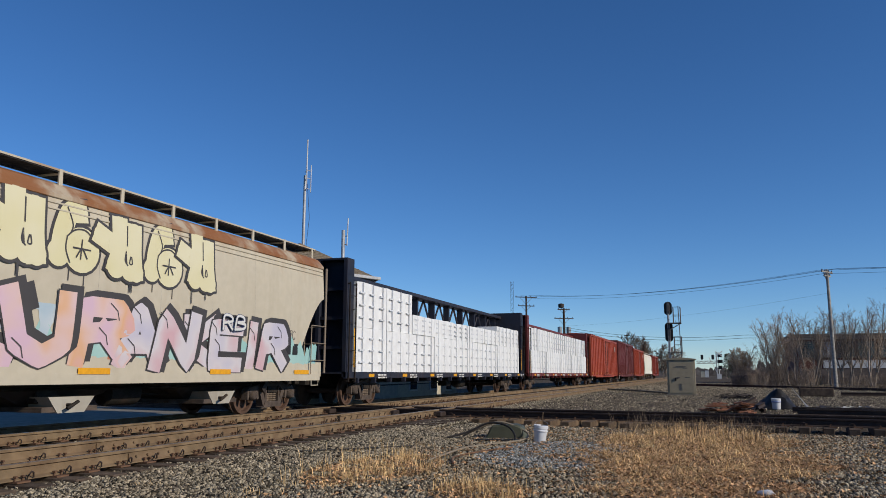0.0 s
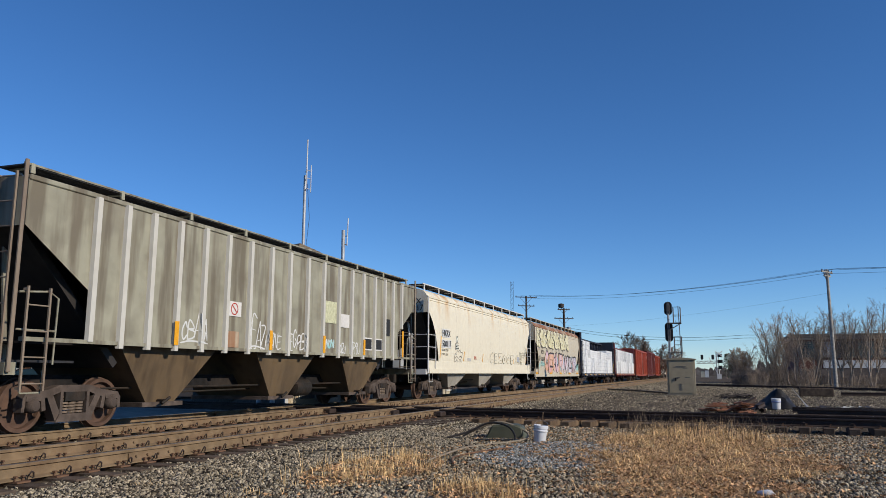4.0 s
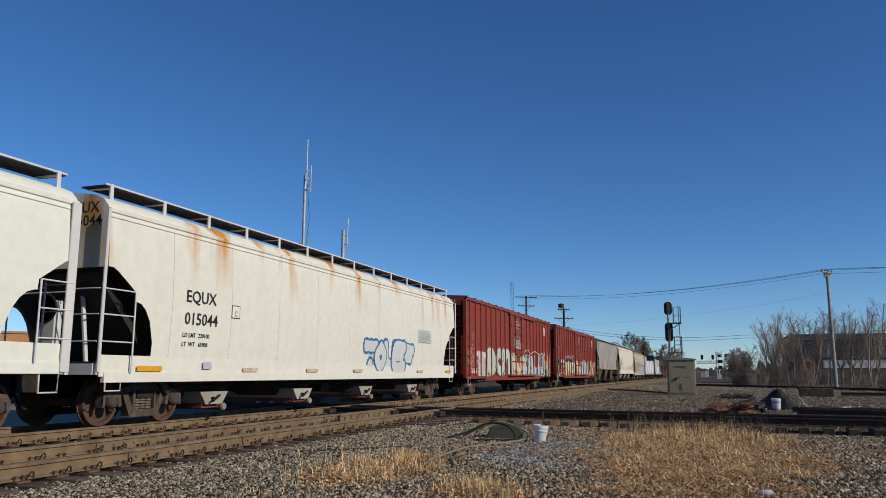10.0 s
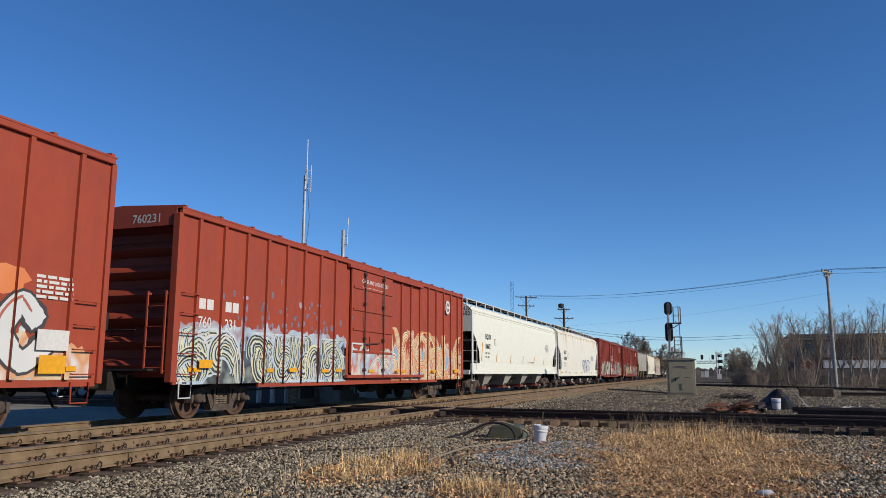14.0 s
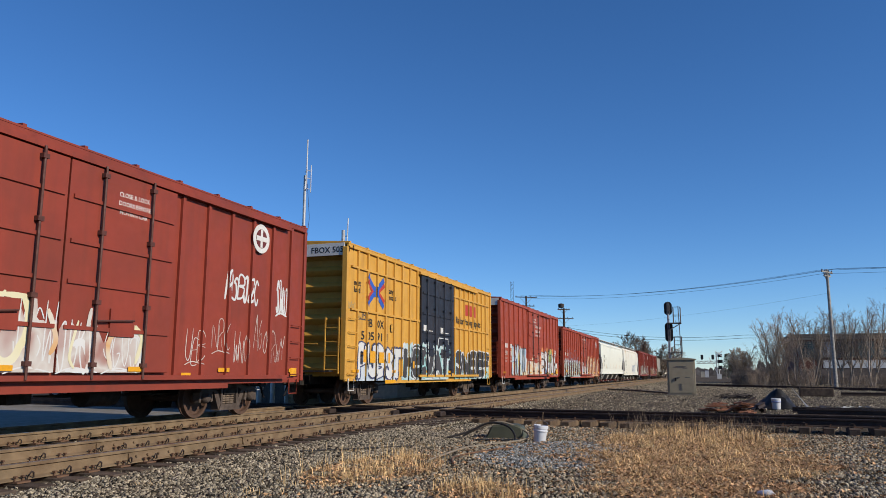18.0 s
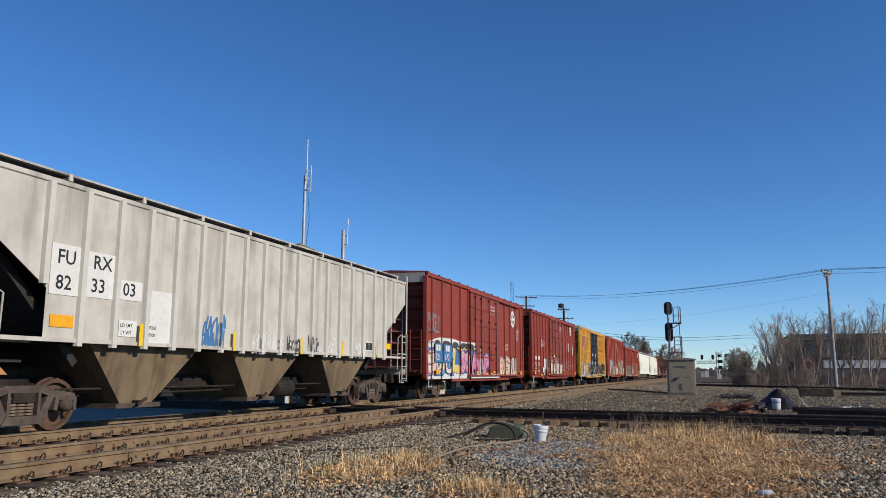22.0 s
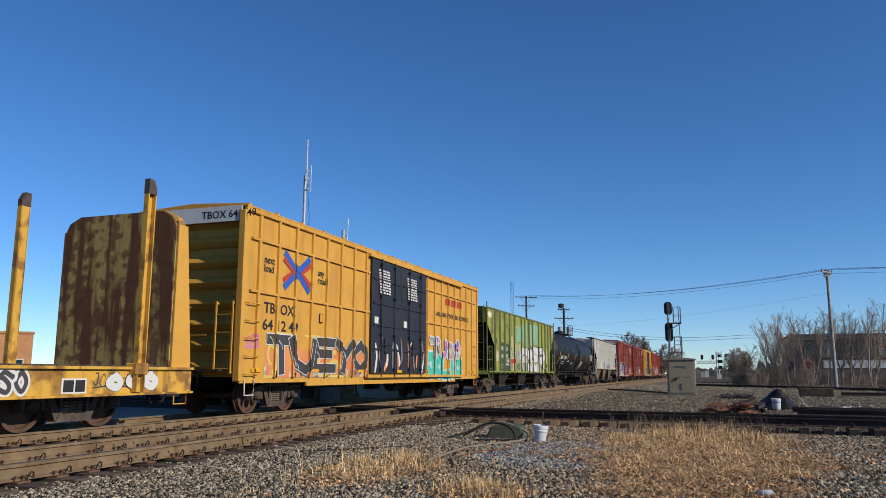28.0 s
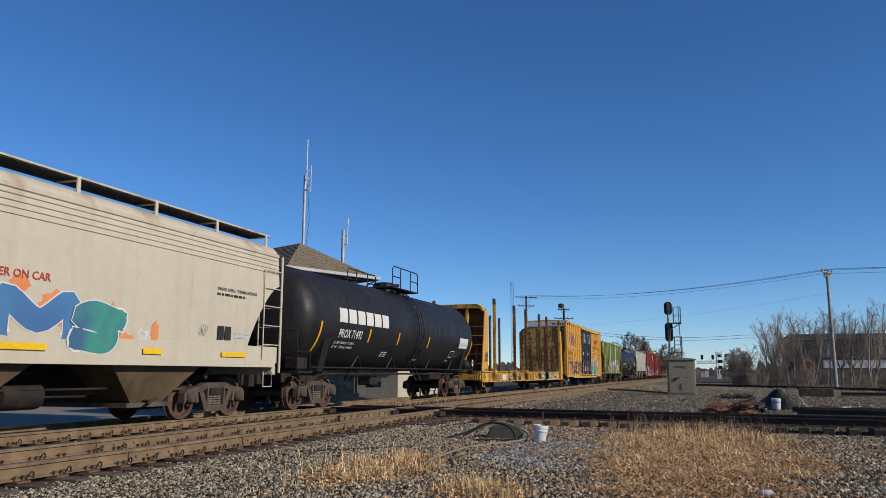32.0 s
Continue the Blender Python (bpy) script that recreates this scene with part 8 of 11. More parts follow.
M["gutter"] = material("grey_white_gutter", (0.396, 0.404, 0.411), 0.5, 0, 0.08, 6, stains=0.2, bump=0.05)
# Grey darkened for the shade under the eaves; also used for dark fittings
M["soffit"] = material("shaded_soffit_board", (0.091, 0.091, 0.095), 0.8, 0, 0.1, 6, bump=0.1)
M["door_grey"] = material("grey_door_paint", (0.069, 0.069, 0.067), 0.5, 0, 0.1, 6, stains=0.1, bump=0.05)
M["concrete"] = material("worn_concrete", (0.20, 0.18, 0.145), 0.85, 0, 0.15, 5, stain=(0.26, 0.23, 0.19), stains=0.5, stain_scale=0.6, bump=0.2)
M["asphalt"] = material("old_asphalt", (0.044, 0.035, 0.025), 1.0, 0, 0.25, 30, stain=(0.061, 0.053, 0.046), stains=0.5, bump=0.4, spec=0.05)
M["metal_tan"] = material("tan_enamel_cabinet", (0.274, 0.236, 0.164), 0.55, 0.0, 0.06, 4, stain=(0.168, 0.145, 0.107), stains=0.3, bump=0.05)
M["alu"] = material("dull_aluminium", (0.32, 0.327, 0.335), 0.45, 0.6, 0.1, 6, bump=0.05)
M["mast"] = material("galvanised_mast", (0.381, 0.396, 0.419), 0.5, 0.3, 0.1, 3, stains=0.2, bump=0.05)
M["signal_black"] = material("matt_black_signal", (0.014, 0.014, 0.015), 0.6, 0, 0.1, 6, stains=0.1, bump=0.05)
M["pole_wood"] = material("weathered_pole_wood", (0.274, 0.259, 0.236), 0.9, 0, 0.25, 5, stain=(0.099, 0.084, 0.069), stains=0.5, streak=0.3, streak_col=(0.091, 0.076, 0.061), bump=0.5)
M["pole_dark"] = material("creosoted_pole_wood", (0.046, 0.038, 0.034), 0.9, 0, 0.25, 5, bump=0.4)
M["wire"] = material("dark_wire", (0.015, 0.015, 0.017), 0.6, 0.2, bump=0)
M["bark"] = material("grey_brown_bark", (0.235, 0.195, 0.158), 0.95, 0, 0.25, 8, stain=(0.152, 0.129, 0.114), stains=0.4, bump=0.4, rand=0.3)
M["twig"] = material("bare_twigs", (0.27, 0.205, 0.15), 0.95, 0, 0.2, 6, stains=0.2, bump=0, rand=0.4)
M["evergreen"] = material("evergreen_needles", (0.015, 0.038, 0.014), 0.8, 0, 0.3, 5, bump=0.3, island=0.4)
M["brick_red"] = material("red_painted_brick", (0.228, 0.034, 0.034), 0.8, 0, 0.12, 7, stains=0.25, stain=(0.152, 0.027, 0.027), bump=0.25)
M["brick_brown"] = material("brown_brick", (0.122, 0.053, 0.038), 0.85, 0, 0.2, 7, stains=0.3, bump=0.3)
M["orange_wall"] = material("orange_tan_wall", (0.419, 0.206, 0.091), 0.8, 0, 0.1, 4, stains=0.2, bump=0.15)
M["white_wall"] = material("white_painted_wall", (0.563, 0.563, 0.548), 0.7, 0, 0.06, 4, stains=0.2, bump=0.1)
M["wall_dark"] = material("dark_brown_cladding", (0.13, 0.105, 0.09), 0.8, 0, 0.2, 4, stains=0.3, bump=0.2)
M["roof_grey"] = material("grey_roof_sheet", (0.168, 0.152, 0.145), 0.7, 0, 0.15, 4, stains=0.4, bump=0.1)


def glass_pane(name, tint):
    m = bpy.data.materials.new(name)
    m.use_nodes = True
    b = m.node_tree.nodes["Principled BSDF"]
    b.inputs["Base Color"].default_value = (*tint, 1)
    b.inputs["Roughness"].default_value = 0.08
    b.inputs["Specular IOR Level"].default_value = 0.8
    return m


M["glass"] = glass_pane("dark_window_glass", (0.015, 0.034, 0.046))


def build_tower():
    t = tagged(new("interlocking_tower"), "two-storey brick railway tower with a brown hip roof", "railway tower")
    # local x runs along the sunlit front, local y runs back along the dark side
    t.matrix_basis = Matrix.Translation((26.9, 16.33, 0)) @ Matrix.Rotation(math.atan2(-2.0, 4.8), 4, "Z")
    W, D2, i0 = 5.2, 8.8, 0.72
    x0, x1, y0, y1, zt, zb = i0, W - i0, i0, D2 - i0, 5.30, -0.35
    # walls with thickness; the front one is laid brick by brick further down
    walls = {}
    walls["front"] = boxes("front_wall", M["mortar"], t, [(x0, x1, y0, y0 + 0.25, zb, 3.45), (x0, x0 + 0.75, y0, y0 + 0.25, 3.45, zt), (x0 + 0.75, x1, y0, y0 + 0.25, 4.82, zt),
                                                         (x1 - 0.42, x1, y0, y0 + 0.25, 3.45, 4.82)])
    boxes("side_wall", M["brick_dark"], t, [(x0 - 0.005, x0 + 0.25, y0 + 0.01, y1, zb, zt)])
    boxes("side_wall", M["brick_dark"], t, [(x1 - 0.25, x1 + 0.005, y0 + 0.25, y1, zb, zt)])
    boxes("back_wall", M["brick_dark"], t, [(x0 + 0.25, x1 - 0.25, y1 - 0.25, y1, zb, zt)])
    boxes("frieze", M["trim_cream"], t, [(x0 - 0.01, x1 + 0.01, y0 - 0.03, y0, 4.86, 5.2)])
    boxes("corner_board", M["gutter"], t, [(x0 - 0.03, x0 + 0.13, y0 - 0.02, y0 + 0.05, zb, 5.2)])
    for i in range(10):
        z = 3.5 + i * 0.132
        boxes("siding_board", M["siding"], t, [(x0 + 0.75, x1 - 0.42, y0 - 0.012 + 0.004 * (i % 2), y0 + 0.1, z, z + 0.128)])
    # front window with frame, sill and panes
    w = boxes("window", M["siding"], t, [(x0 + 1.3, x1 - 0.55, y0 - 0.05, y0 - 0.014, 4.12, 4.2), (x0 + 1.3, x1 - 0.55, y0 - 0.05, y0 - 0.014, 3.45, 3.52), (x0 + 1.3, x0 + 1.37, y0 - 0.05, y0 - 0.014, 3.52, 4.12), (x1 - 0.62, x1 - 0.55, y0 - 0.05, y0 - 0.014, 3.52, 4.12)])
    boxes("pane", M["glass"], w, [(x0 + 1.37, x1 - 0.62, y0 - 0.03, y0 - 0.02, 3.52, 3.98)])
    boxes("blind", M["gutter"], w, [(x0 + 1.37, x1 - 0.62, y0 - 0.032, y0 - 0.022, 3.985, 4.12)])
    boxes("sill", M["trim_cream"], t, [(x0 + 0.72, x1 - 0.35, y0 - 0.07, y0, 3.36, 3.45)])
    d = boxes("door", M["door_grey"], t, [(x0 + 0.72, x0 + 1.5, y0 - 0.03, y0 + 0.02, -0.05, 2.1)])
    boxes("door_pane", M["glass"], d, [(x0 + 0.98, x0 + 1.12, y0 - 0.036, y0 - 0.028, 1.1, 1.85)])
    boxes("door_frame", M["trim_cream"], d, [(x0 + 0.66, x0 + 0.72, y0 - 0.04, y0 + 0.02, -0.05, 2.16), (x0 + 1.5, x0 + 1.56, y0 - 0.04, y0 + 0.02, -0.05, 2.16), (x0 + 0.72, x0 + 1.5, y0 - 0.04, y0 + 0.02, 2.1, 2.16)])
    boxes("wall_lamp", M["signal_black"], t, [(x0 + 0.98, x0 + 1.25, y0 - 0.16, y0, 2.66, 2.84)], bevel=0.03)
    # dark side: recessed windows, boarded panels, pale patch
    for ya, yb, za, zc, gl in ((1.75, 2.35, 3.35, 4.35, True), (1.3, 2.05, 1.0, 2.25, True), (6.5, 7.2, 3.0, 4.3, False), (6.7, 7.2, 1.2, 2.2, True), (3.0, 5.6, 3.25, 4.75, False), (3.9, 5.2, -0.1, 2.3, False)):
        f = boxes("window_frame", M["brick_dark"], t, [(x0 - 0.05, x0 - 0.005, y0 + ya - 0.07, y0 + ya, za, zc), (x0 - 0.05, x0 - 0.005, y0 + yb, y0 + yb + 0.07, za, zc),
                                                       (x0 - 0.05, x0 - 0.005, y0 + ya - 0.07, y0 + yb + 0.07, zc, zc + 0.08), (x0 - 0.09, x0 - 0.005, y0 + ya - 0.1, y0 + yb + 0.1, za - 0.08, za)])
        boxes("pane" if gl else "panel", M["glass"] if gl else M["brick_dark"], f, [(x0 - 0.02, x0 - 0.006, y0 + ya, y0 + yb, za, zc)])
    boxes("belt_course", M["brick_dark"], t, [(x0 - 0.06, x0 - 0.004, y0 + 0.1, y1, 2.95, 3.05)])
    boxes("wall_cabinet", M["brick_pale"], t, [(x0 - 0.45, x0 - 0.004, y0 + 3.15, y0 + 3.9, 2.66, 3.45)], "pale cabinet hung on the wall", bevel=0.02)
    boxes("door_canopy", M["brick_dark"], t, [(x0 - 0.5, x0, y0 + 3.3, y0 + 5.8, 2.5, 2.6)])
    # hip roof
    bm = bmesh.new()
    e0, e1 = 5.36, 6.98
    r0, r1 = (W / 2, 2.55), (W / 2, D2 - 2.55)
    B = [bm.verts.new(p) for p in ((0, 0, e0), (W, 0, e0), (W, D2, e0), (0, D2, e0))]
    T = [bm.verts.new((*r0, e1)), bm.verts.new((*r1, e1))]
    lo = [bm.verts.new((v.co.x, v.co.y, e0 - 0.05)) for v in B]
    bm.faces.new((B[0], B[1], T[0]))
    bm.faces.new((B[1], B[2], T[1], T[0]))
    bm.faces.new((B[2], B[3], T[1]))
    bm.faces.new((B[3], B[0], T[0], T[1]))
    for k in range(4):
        bm.faces.new((lo[k], lo[(k + 1) % 4], B[(k + 1) % 4], B[k]))
    bm.faces.new(lo[::-1])
    rf = part("roof", bm, M["shingle"], t, "brown-grey shingled hip roof")
    # shingle courses as thin proud strips on the two visible slopes
    n = 16
    for k in range(1, n):
        f = k / n
        z = e0 + (e1 - e0) * f
        bm = bmesh.new()
        bm_box(bm, W / 2 * f, W - W / 2 * f, 2.55 * f - 0.012, 2.55 * f + 0.05, z + 0.002, z + 0.016)
        part("shingle_course", bm, M["shingle"], rf)
        bm = bmesh.new()
        bm_box(bm, W / 2 * f - 0.012, W / 2 * f + 0.05, 2.55 * f, D2 - 2.55 * f, z + 0.002, z + 0.016)
        part("shingle_course", bm, M["shingle"], rf)
    boxes("soffit", M["soffit"], t, [(0.05, W - 0.05, 0.05, D2 - 0.05, 5.24, 5.30)])
    boxes("gutter", M["gutter"], t, [(-0.08, W + 0.08, -0.1, 0.02, 5.28, 5.42)], bevel=0.02)
    # The gutter on the dark side has its shade in the colour
    boxes("gutter", M["soffit"], t, [(-0.1, 0.02, 0.03, D2 + 0.08, 5.28, 5.40)], bevel=0.02)
    boxes("gutter", M["gutter"], t, [(W - 0.02, W + 0.1, 0.03, D2 + 0.08, 5.28, 5.40)], bevel=0.02)
    bars("downpipe", M["soffit"], t, [[(W - 0.1, -0.03, 5.28), (x1 + 0.06, y0 - 0.06, 4.8), (x1 + 0.06, y0 - 0.06, -0.2)]], 0.045)
    for y in (1.2, 2.4, 3.6, 4.8, 6.0, 7.2):
        boxes("eave_bracket", M["soffit"], t, [(0.15, x0, y - 0.05, y + 0.05, 5.05, 5.24)])
    return t, walls["front"], x0, x1, y0


tower, tower_front, TX0, TX1, TY0 = build_tower()


def plain_building(name, label, cx, cy, ang, w, d, z1, wall, roof, windows=(), cornice=None, gable=0.0, z0=-0.4):
    """A box building: its front looks towards local -y; windows as (x, z, w, h)."""
    b = tagged(new(name), label, "building")
    b.matrix_basis = Matrix.Translation((cx, cy, 0)) @ Matrix.Rotation(radians(ang), 4, "Z")
    boxes("wall", wall, b, [(-w / 2, w / 2, -d / 2, d / 2, z0, z1)])
    if gable:
        bm = bmesh.new()
        bm_prism(bm, [(-d / 2 - 0.3, z1), (0, z1 + gable), (d / 2 + 0.3, z1)], "x", -w / 2 - 0.3, w / 2 + 0.3)
        part("roof", bm, roof, b)
    else:
        boxes("roof", roof, b, [(-w / 2 - 0.12, w / 2 + 0.12, -d / 2 - 0.12, d / 2 + 0.12, z1, z1 + 0.25)])
    if cornice:
        n = int(w / 0.6)
        for i in range(n):
            x = -w / 2 + 0.3 + i * (w - 0.6) / (n - 1)
            boxes("cornice_block", cornice, b, [(x - 0.16, x + 0.16, -d / 2 - 0.16, -d / 2, z1 - 0.45, z1 - 0.12)])
    for x, z, ww, hh in windows:
        f = boxes("window", M["white_wall"], b, [(x - ww / 2 - 0.1, x + ww / 2 + 0.1, -d / 2 - 0.06, -d / 2, z - 0.1, z + hh + 0.1)])
        boxes("pane", M["glass"], f, [(x - ww / 2, x + ww / 2, -d / 2 - 0.075, -d / 2 - 0.062, z, z + hh)])
    return b


# a street of buildings behind the line
red = plain_building("brick_shop", "red-painted flat-roofed brick shop with a cornice", 73.5, 63.5, -35, 8.4, 9.0, 5.0, M["brick_red"], M["brick_red"], [(-0.8, 2.4, 1.0, 1.2), (2.6, 2.4, 1.0, 1.2)], M["brick_red"])
plain_building("brick_shop", "dark brown brick shop beside the red one", 76.5, 72.5, -35, 9.0, 8.0, 4.6, M["brick_brown"], M["wall_dark"], [(0, 1.2, 1.6, 1.6)])
plain_building("storefront", "orange-tan rendered storefront with small windows", 66.0, 82.0, -40, 12.0, 10.0, 5.5, M["orange_wall"], M["orange_wall"], [(-3.5, 1.6, 1.4, 1.6), (4.6, 1.5, 1.0, 1.0)])
plain_building("garage", "dark low garage behind the tower", 63.0, 50.0, -35, 6.0, 6.0, 4.0, M["wall_dark"], M["wall_dark"])
plain_building("white_shed", "narrow white-walled building with a stepped roof", 72.0, 34.9, -25, 1.1, 4.0, 6.0, M["white_wall"], M["white_wall"], [(0, 4.6, 0.5, 0.5)])
plain_building("brick_house", "red brick house with a dark green gable roof", 93.0, 41.2, -20, 7.0, 7.0, 3.6, M["brick_red"], material("dark_green_roof_shingles", (0.038, 0.049, 0.042), 0.9, 0, 0.25, 6, bump=0.3), [(-1.6, 1.6, 0.9, 1.3), (1.4, 1.6, 0.9, 1.3)], None, 2.0)
ch = boxes("chimney", M["brick_brown"], bpy.data.objects["brick_house"], [(-2.6, -2.0, -0.3, 0.3, 4.6, 6.4)])
plain_building("beige_annex", "low beige building by the track", 44.0, 17.8, -3, 9.0, 3.0, 1.2, M["trim_cream"], M["roof_grey"], [(-2.5, 0.1, 0.9, 0.8), (0.5, 0.1, 0.9, 0.8), (3.0, 0.0, 0.9, 1.0)])

# the long low building behind the trees
wh = tagged(new("warehouse"), "long dark warehouse with tan fascia behind bare trees", "warehouse")
wh.matrix_basis = Matrix.Translation((108, -26.3, 0)) @ Matrix.Rotation(radians(-90), 4, "Z")
boxes("wall", M["brick_brown"], wh, [(-15.9, 15, -1, 14, -0.4, 5.35)])
boxes("fascia", material("weathered_tan_fascia", (0.36, 0.28, 0.20), 0.8, 0, 0.2, 1.5, stains=0.4, bump=0.1), wh, [(-16.3, 15.3, -1.6, 14.3, 5.35, 5.82)])
boxes("roof", M["roof_grey"], wh, [(-16.5, 15.5, -1.8, 14.5, 5.82, 6.05)])
boxes("pale_band", M["white_wall"], wh, [(-12.8, 14.8, -1.10, -1.0, 1.76, 2.78)])
boxes("plinth", M["wall_dark"], wh, [(-15.8, 14.9, -1.05, -1.0, -0.4, 1.70)])
for i in range(13):
    x = -14.6 + i * 2.25
    f = boxes("window", M["wall_dark"], wh, [(x - 1.02, x + 1.02, -1.09, -1.0, 3.05, 5.15)])
    boxes("pane", M["glass"] if i != 1 else M["gutter"], f, [(x - 0.9, x - 0.04, -1.11, -1.092, 3.15, 5.05), (x + 0.04, x + 0.9, -1.11, -1.092, 3.15, 5.05)])

# stairs and white posts at the tower's foot
st = tagged(new("concrete_steps"), "short flight of beige concrete steps", "steps")
st.matrix_basis = Matrix.Translation((28.6, 14.6, 0)) @ Matrix.Rotation(radians(-22), 4, "Z")
for i in range(5):
    boxes("step", M["concrete"], st, [(0.35 * i, 0.35 * i + 0.36 + 0.02, 0, 1.3, -0.4, 0.18 * (5 - i) - 0.35)])
for x, y in ((24.6, 15.9), (25.2, 15.7)):
    bm = bmesh.new()
    bm_lathe(bm, [(0.09, -0.4), (0.09, 0.95), (0.06, 1.02), (0.01, 1.04)], "z", 12, (x, y, 0))
    tagged(part("bollard", bm, M["white_wall"], None, smooth=40), "white painted steel bollard", "bollard", "bollards")

# parking area and two parked cars
pk = boxes("pavement", M["asphalt"], None, [(-60, 60, 27.0, 90, -0.6, -0.262)])
tagged(pk, "old asphalt parking area behind the line", "pavement", kind="structure")
cs = boxes("concrete_strip", M["concrete"], None, [(-60, 25.0, 15.2, 26.9, -0.6, -0.258)])
tagged(cs, "pale concrete strip beside the track", "pavement", kind="structure")


def car_thing(name, label, x, y, ang, paintm, kind):
    c = tagged(new(name), label, "pickup truck" if kind == "truck" else "car")
    c.matrix_basis = Matrix.Translation((x, y, -0.262)) @ Matrix.Rotation(radians(ang), 4, "Z")
    if kind == "truck":
        poly = [(-2.7, 0.45), (2.6, 0.45), (2.75, 0.7), (2.7, 1.05), (1.4, 1.15), (0.75, 1.75), (-0.75, 1.78), (-0.95, 1.15), (-2.7, 1.12)]
    else:
        poly = [(-2.3, 0.35), (2.2, 0.35), (2.3, 0.6), (2.2, 0.85), (1.2, 0.98), (0.5, 1.5), (-1.4, 1.55), (-2.2, 1.05)]
    bm = bmesh.new()
    bm_prism(bm, poly, "y", -0.88, 0.88)
    part("body", bm, paintm, c, bevel=0.05)
    bm = bmesh.new()
    if kind == "truck":
        gl = [(1.2, 1.2), (0.68, 1.68), (-0.62, 1.7), (-0.78, 1.2)]
    else:
        gl = [(1.0, 1.02), (0.42, 1.44), (-1.3, 1.48), (-1.95, 1.05)]
    bm_prism(bm, gl, "y", -0.90, 0.90)
    part("side_window", bm, M["glass"], c)
    for wx in ((-1.65, 1.7) if kind == "truck" else (-1.4, 1.4)):
        for s in (-1, 1):
            bm = bmesh.new()
            bm_lathe(bm, [(0.2, -0.11), (0.33, -0.11), (0.36, -0.06), (0.36, 0.06), (0.33, 0.11), (0.2, 0.11)], "y", 18)
            wl = part("wheel", bm, M["signal_black"], c, smooth=40, m=Matrix.Translation((wx, s * 0.82, 0.36)))
            bm = bmesh.new()
            bm_lathe(bm, [(0.03, -0.125), (0.2, -0.118), (0.2, 0.118), (0.03, 0.125)], "y", 12)
            part("rim", bm, M["alu"], wl, smooth=30)
    return c


navy = material("dark_blue_car_paint", (0.006, 0.009, 0.034), 0.25, 0, 0.05, 4, stains=0.05, bump=0)
blackc = material("black_car_paint", (0.009, 0.009, 0.011), 0.25, 0, 0.05, 4, stains=0.05, bump=0)
car_thing("parked_car", "black parked car on asphalt", 30.6, 33.5, 120, blackc, "car")
car_thing("parked_truck", "dark blue parked pickup truck on asphalt", 32.2, 29.2, 125, navy, "truck")
car_thing("parked_car", "dark blue parked car on asphalt", 27.0, 38.5, 120, navy, "car")

# ---- masts, poles, wires ----


def lattice_mast(name, label, x, y, z0, z1, w, m):
    t = tagged(new(name), label, "mast")
    t.matrix_basis = Matrix.Translation((x, y, 0))
    legs = [(w * math.cos(a), w * math.sin(a)) for a in (0.3, 2.4, 4.5)]
    for p in legs:
        bars("leg", m, t, [[(p[0], p[1], z0), (p[0], p[1], z1)]], 0.03, seg=5)
    n = int((z1 - z0) / (w * 3))
    for i in range(n):
        z = z0 + (z1 - z0) * i / n
        zz = z0 + (z1 - z0) * (i + 1) / n
        bars("bracing", m, t, [[(*legs[0], z), (*legs[1], zz)], [(*legs[1], z), (*legs[2], zz)], [(*legs[2], z), (*legs[0], zz)]], 0.016, seg=4)
    return t


mast = tagged(new("radio_mast"), "tall slim grey radio mast with whip aerials", "mast")
mast.matrix_basis = Matrix.Translation((55, 31.85, 0))
bars("pole", M["mast"], mast, [[(0, 0, -0.4), (0, 0, 17.7)]], 0.13, seg=10)
bars("aerial", M["white_steel"], mast, [[(-0.2, -0.25, 16.9), (-0.2, -0.25, 20.8)]], 0.06, seg=6)
bars("aerial", M["white_steel"], mast, [[(0.1, -0.5, 16.2), (0.1, -0.5, 18.6)]], 0.04, seg=6)
for z in (16.4, 17.3, 18.0):
    bars("aerial_bracket", M["mast"], mast, [[(0, 0, z), (-0.2, -0.3, z + 0.1), (0.1, -0.5, z + 0.05)]], 0.035)
bars("feed_cable", M["wire"], mast, [[(0.1, -0.16, 17.0), (0.12, -0.45, 14.0), (0.1, -0.17, 11.0), (0.1, -0.16, 0.0)]], 0.02)
mast = tagged(new("radio_mast"), "shorter grey radio mast with one aerial", "mast")
mast.matrix_basis = Matrix.Translation((55, 28.1, 0))
bars("pole", M["mast"], mast, [[(0, 0, -0.4), (0, 0, 12.7)]], 0.15, seg=10)
bars("aerial", M["white_steel"], mast, [[(0, -0.35, 11.4), (0, -0.42, 13.7)]], 0.05, seg=6)
for z in (11.5, 12.2):
    bars("aerial_bracket", M["mast"], mast, [[(0, 0, z), (0, -0.38, z)]], 0.04)
lattice_mast("lattice_mast", "distant thin lattice radio mast", 200, 50.3, -0.4, 26.0, 0.45, M["pole_dark"])


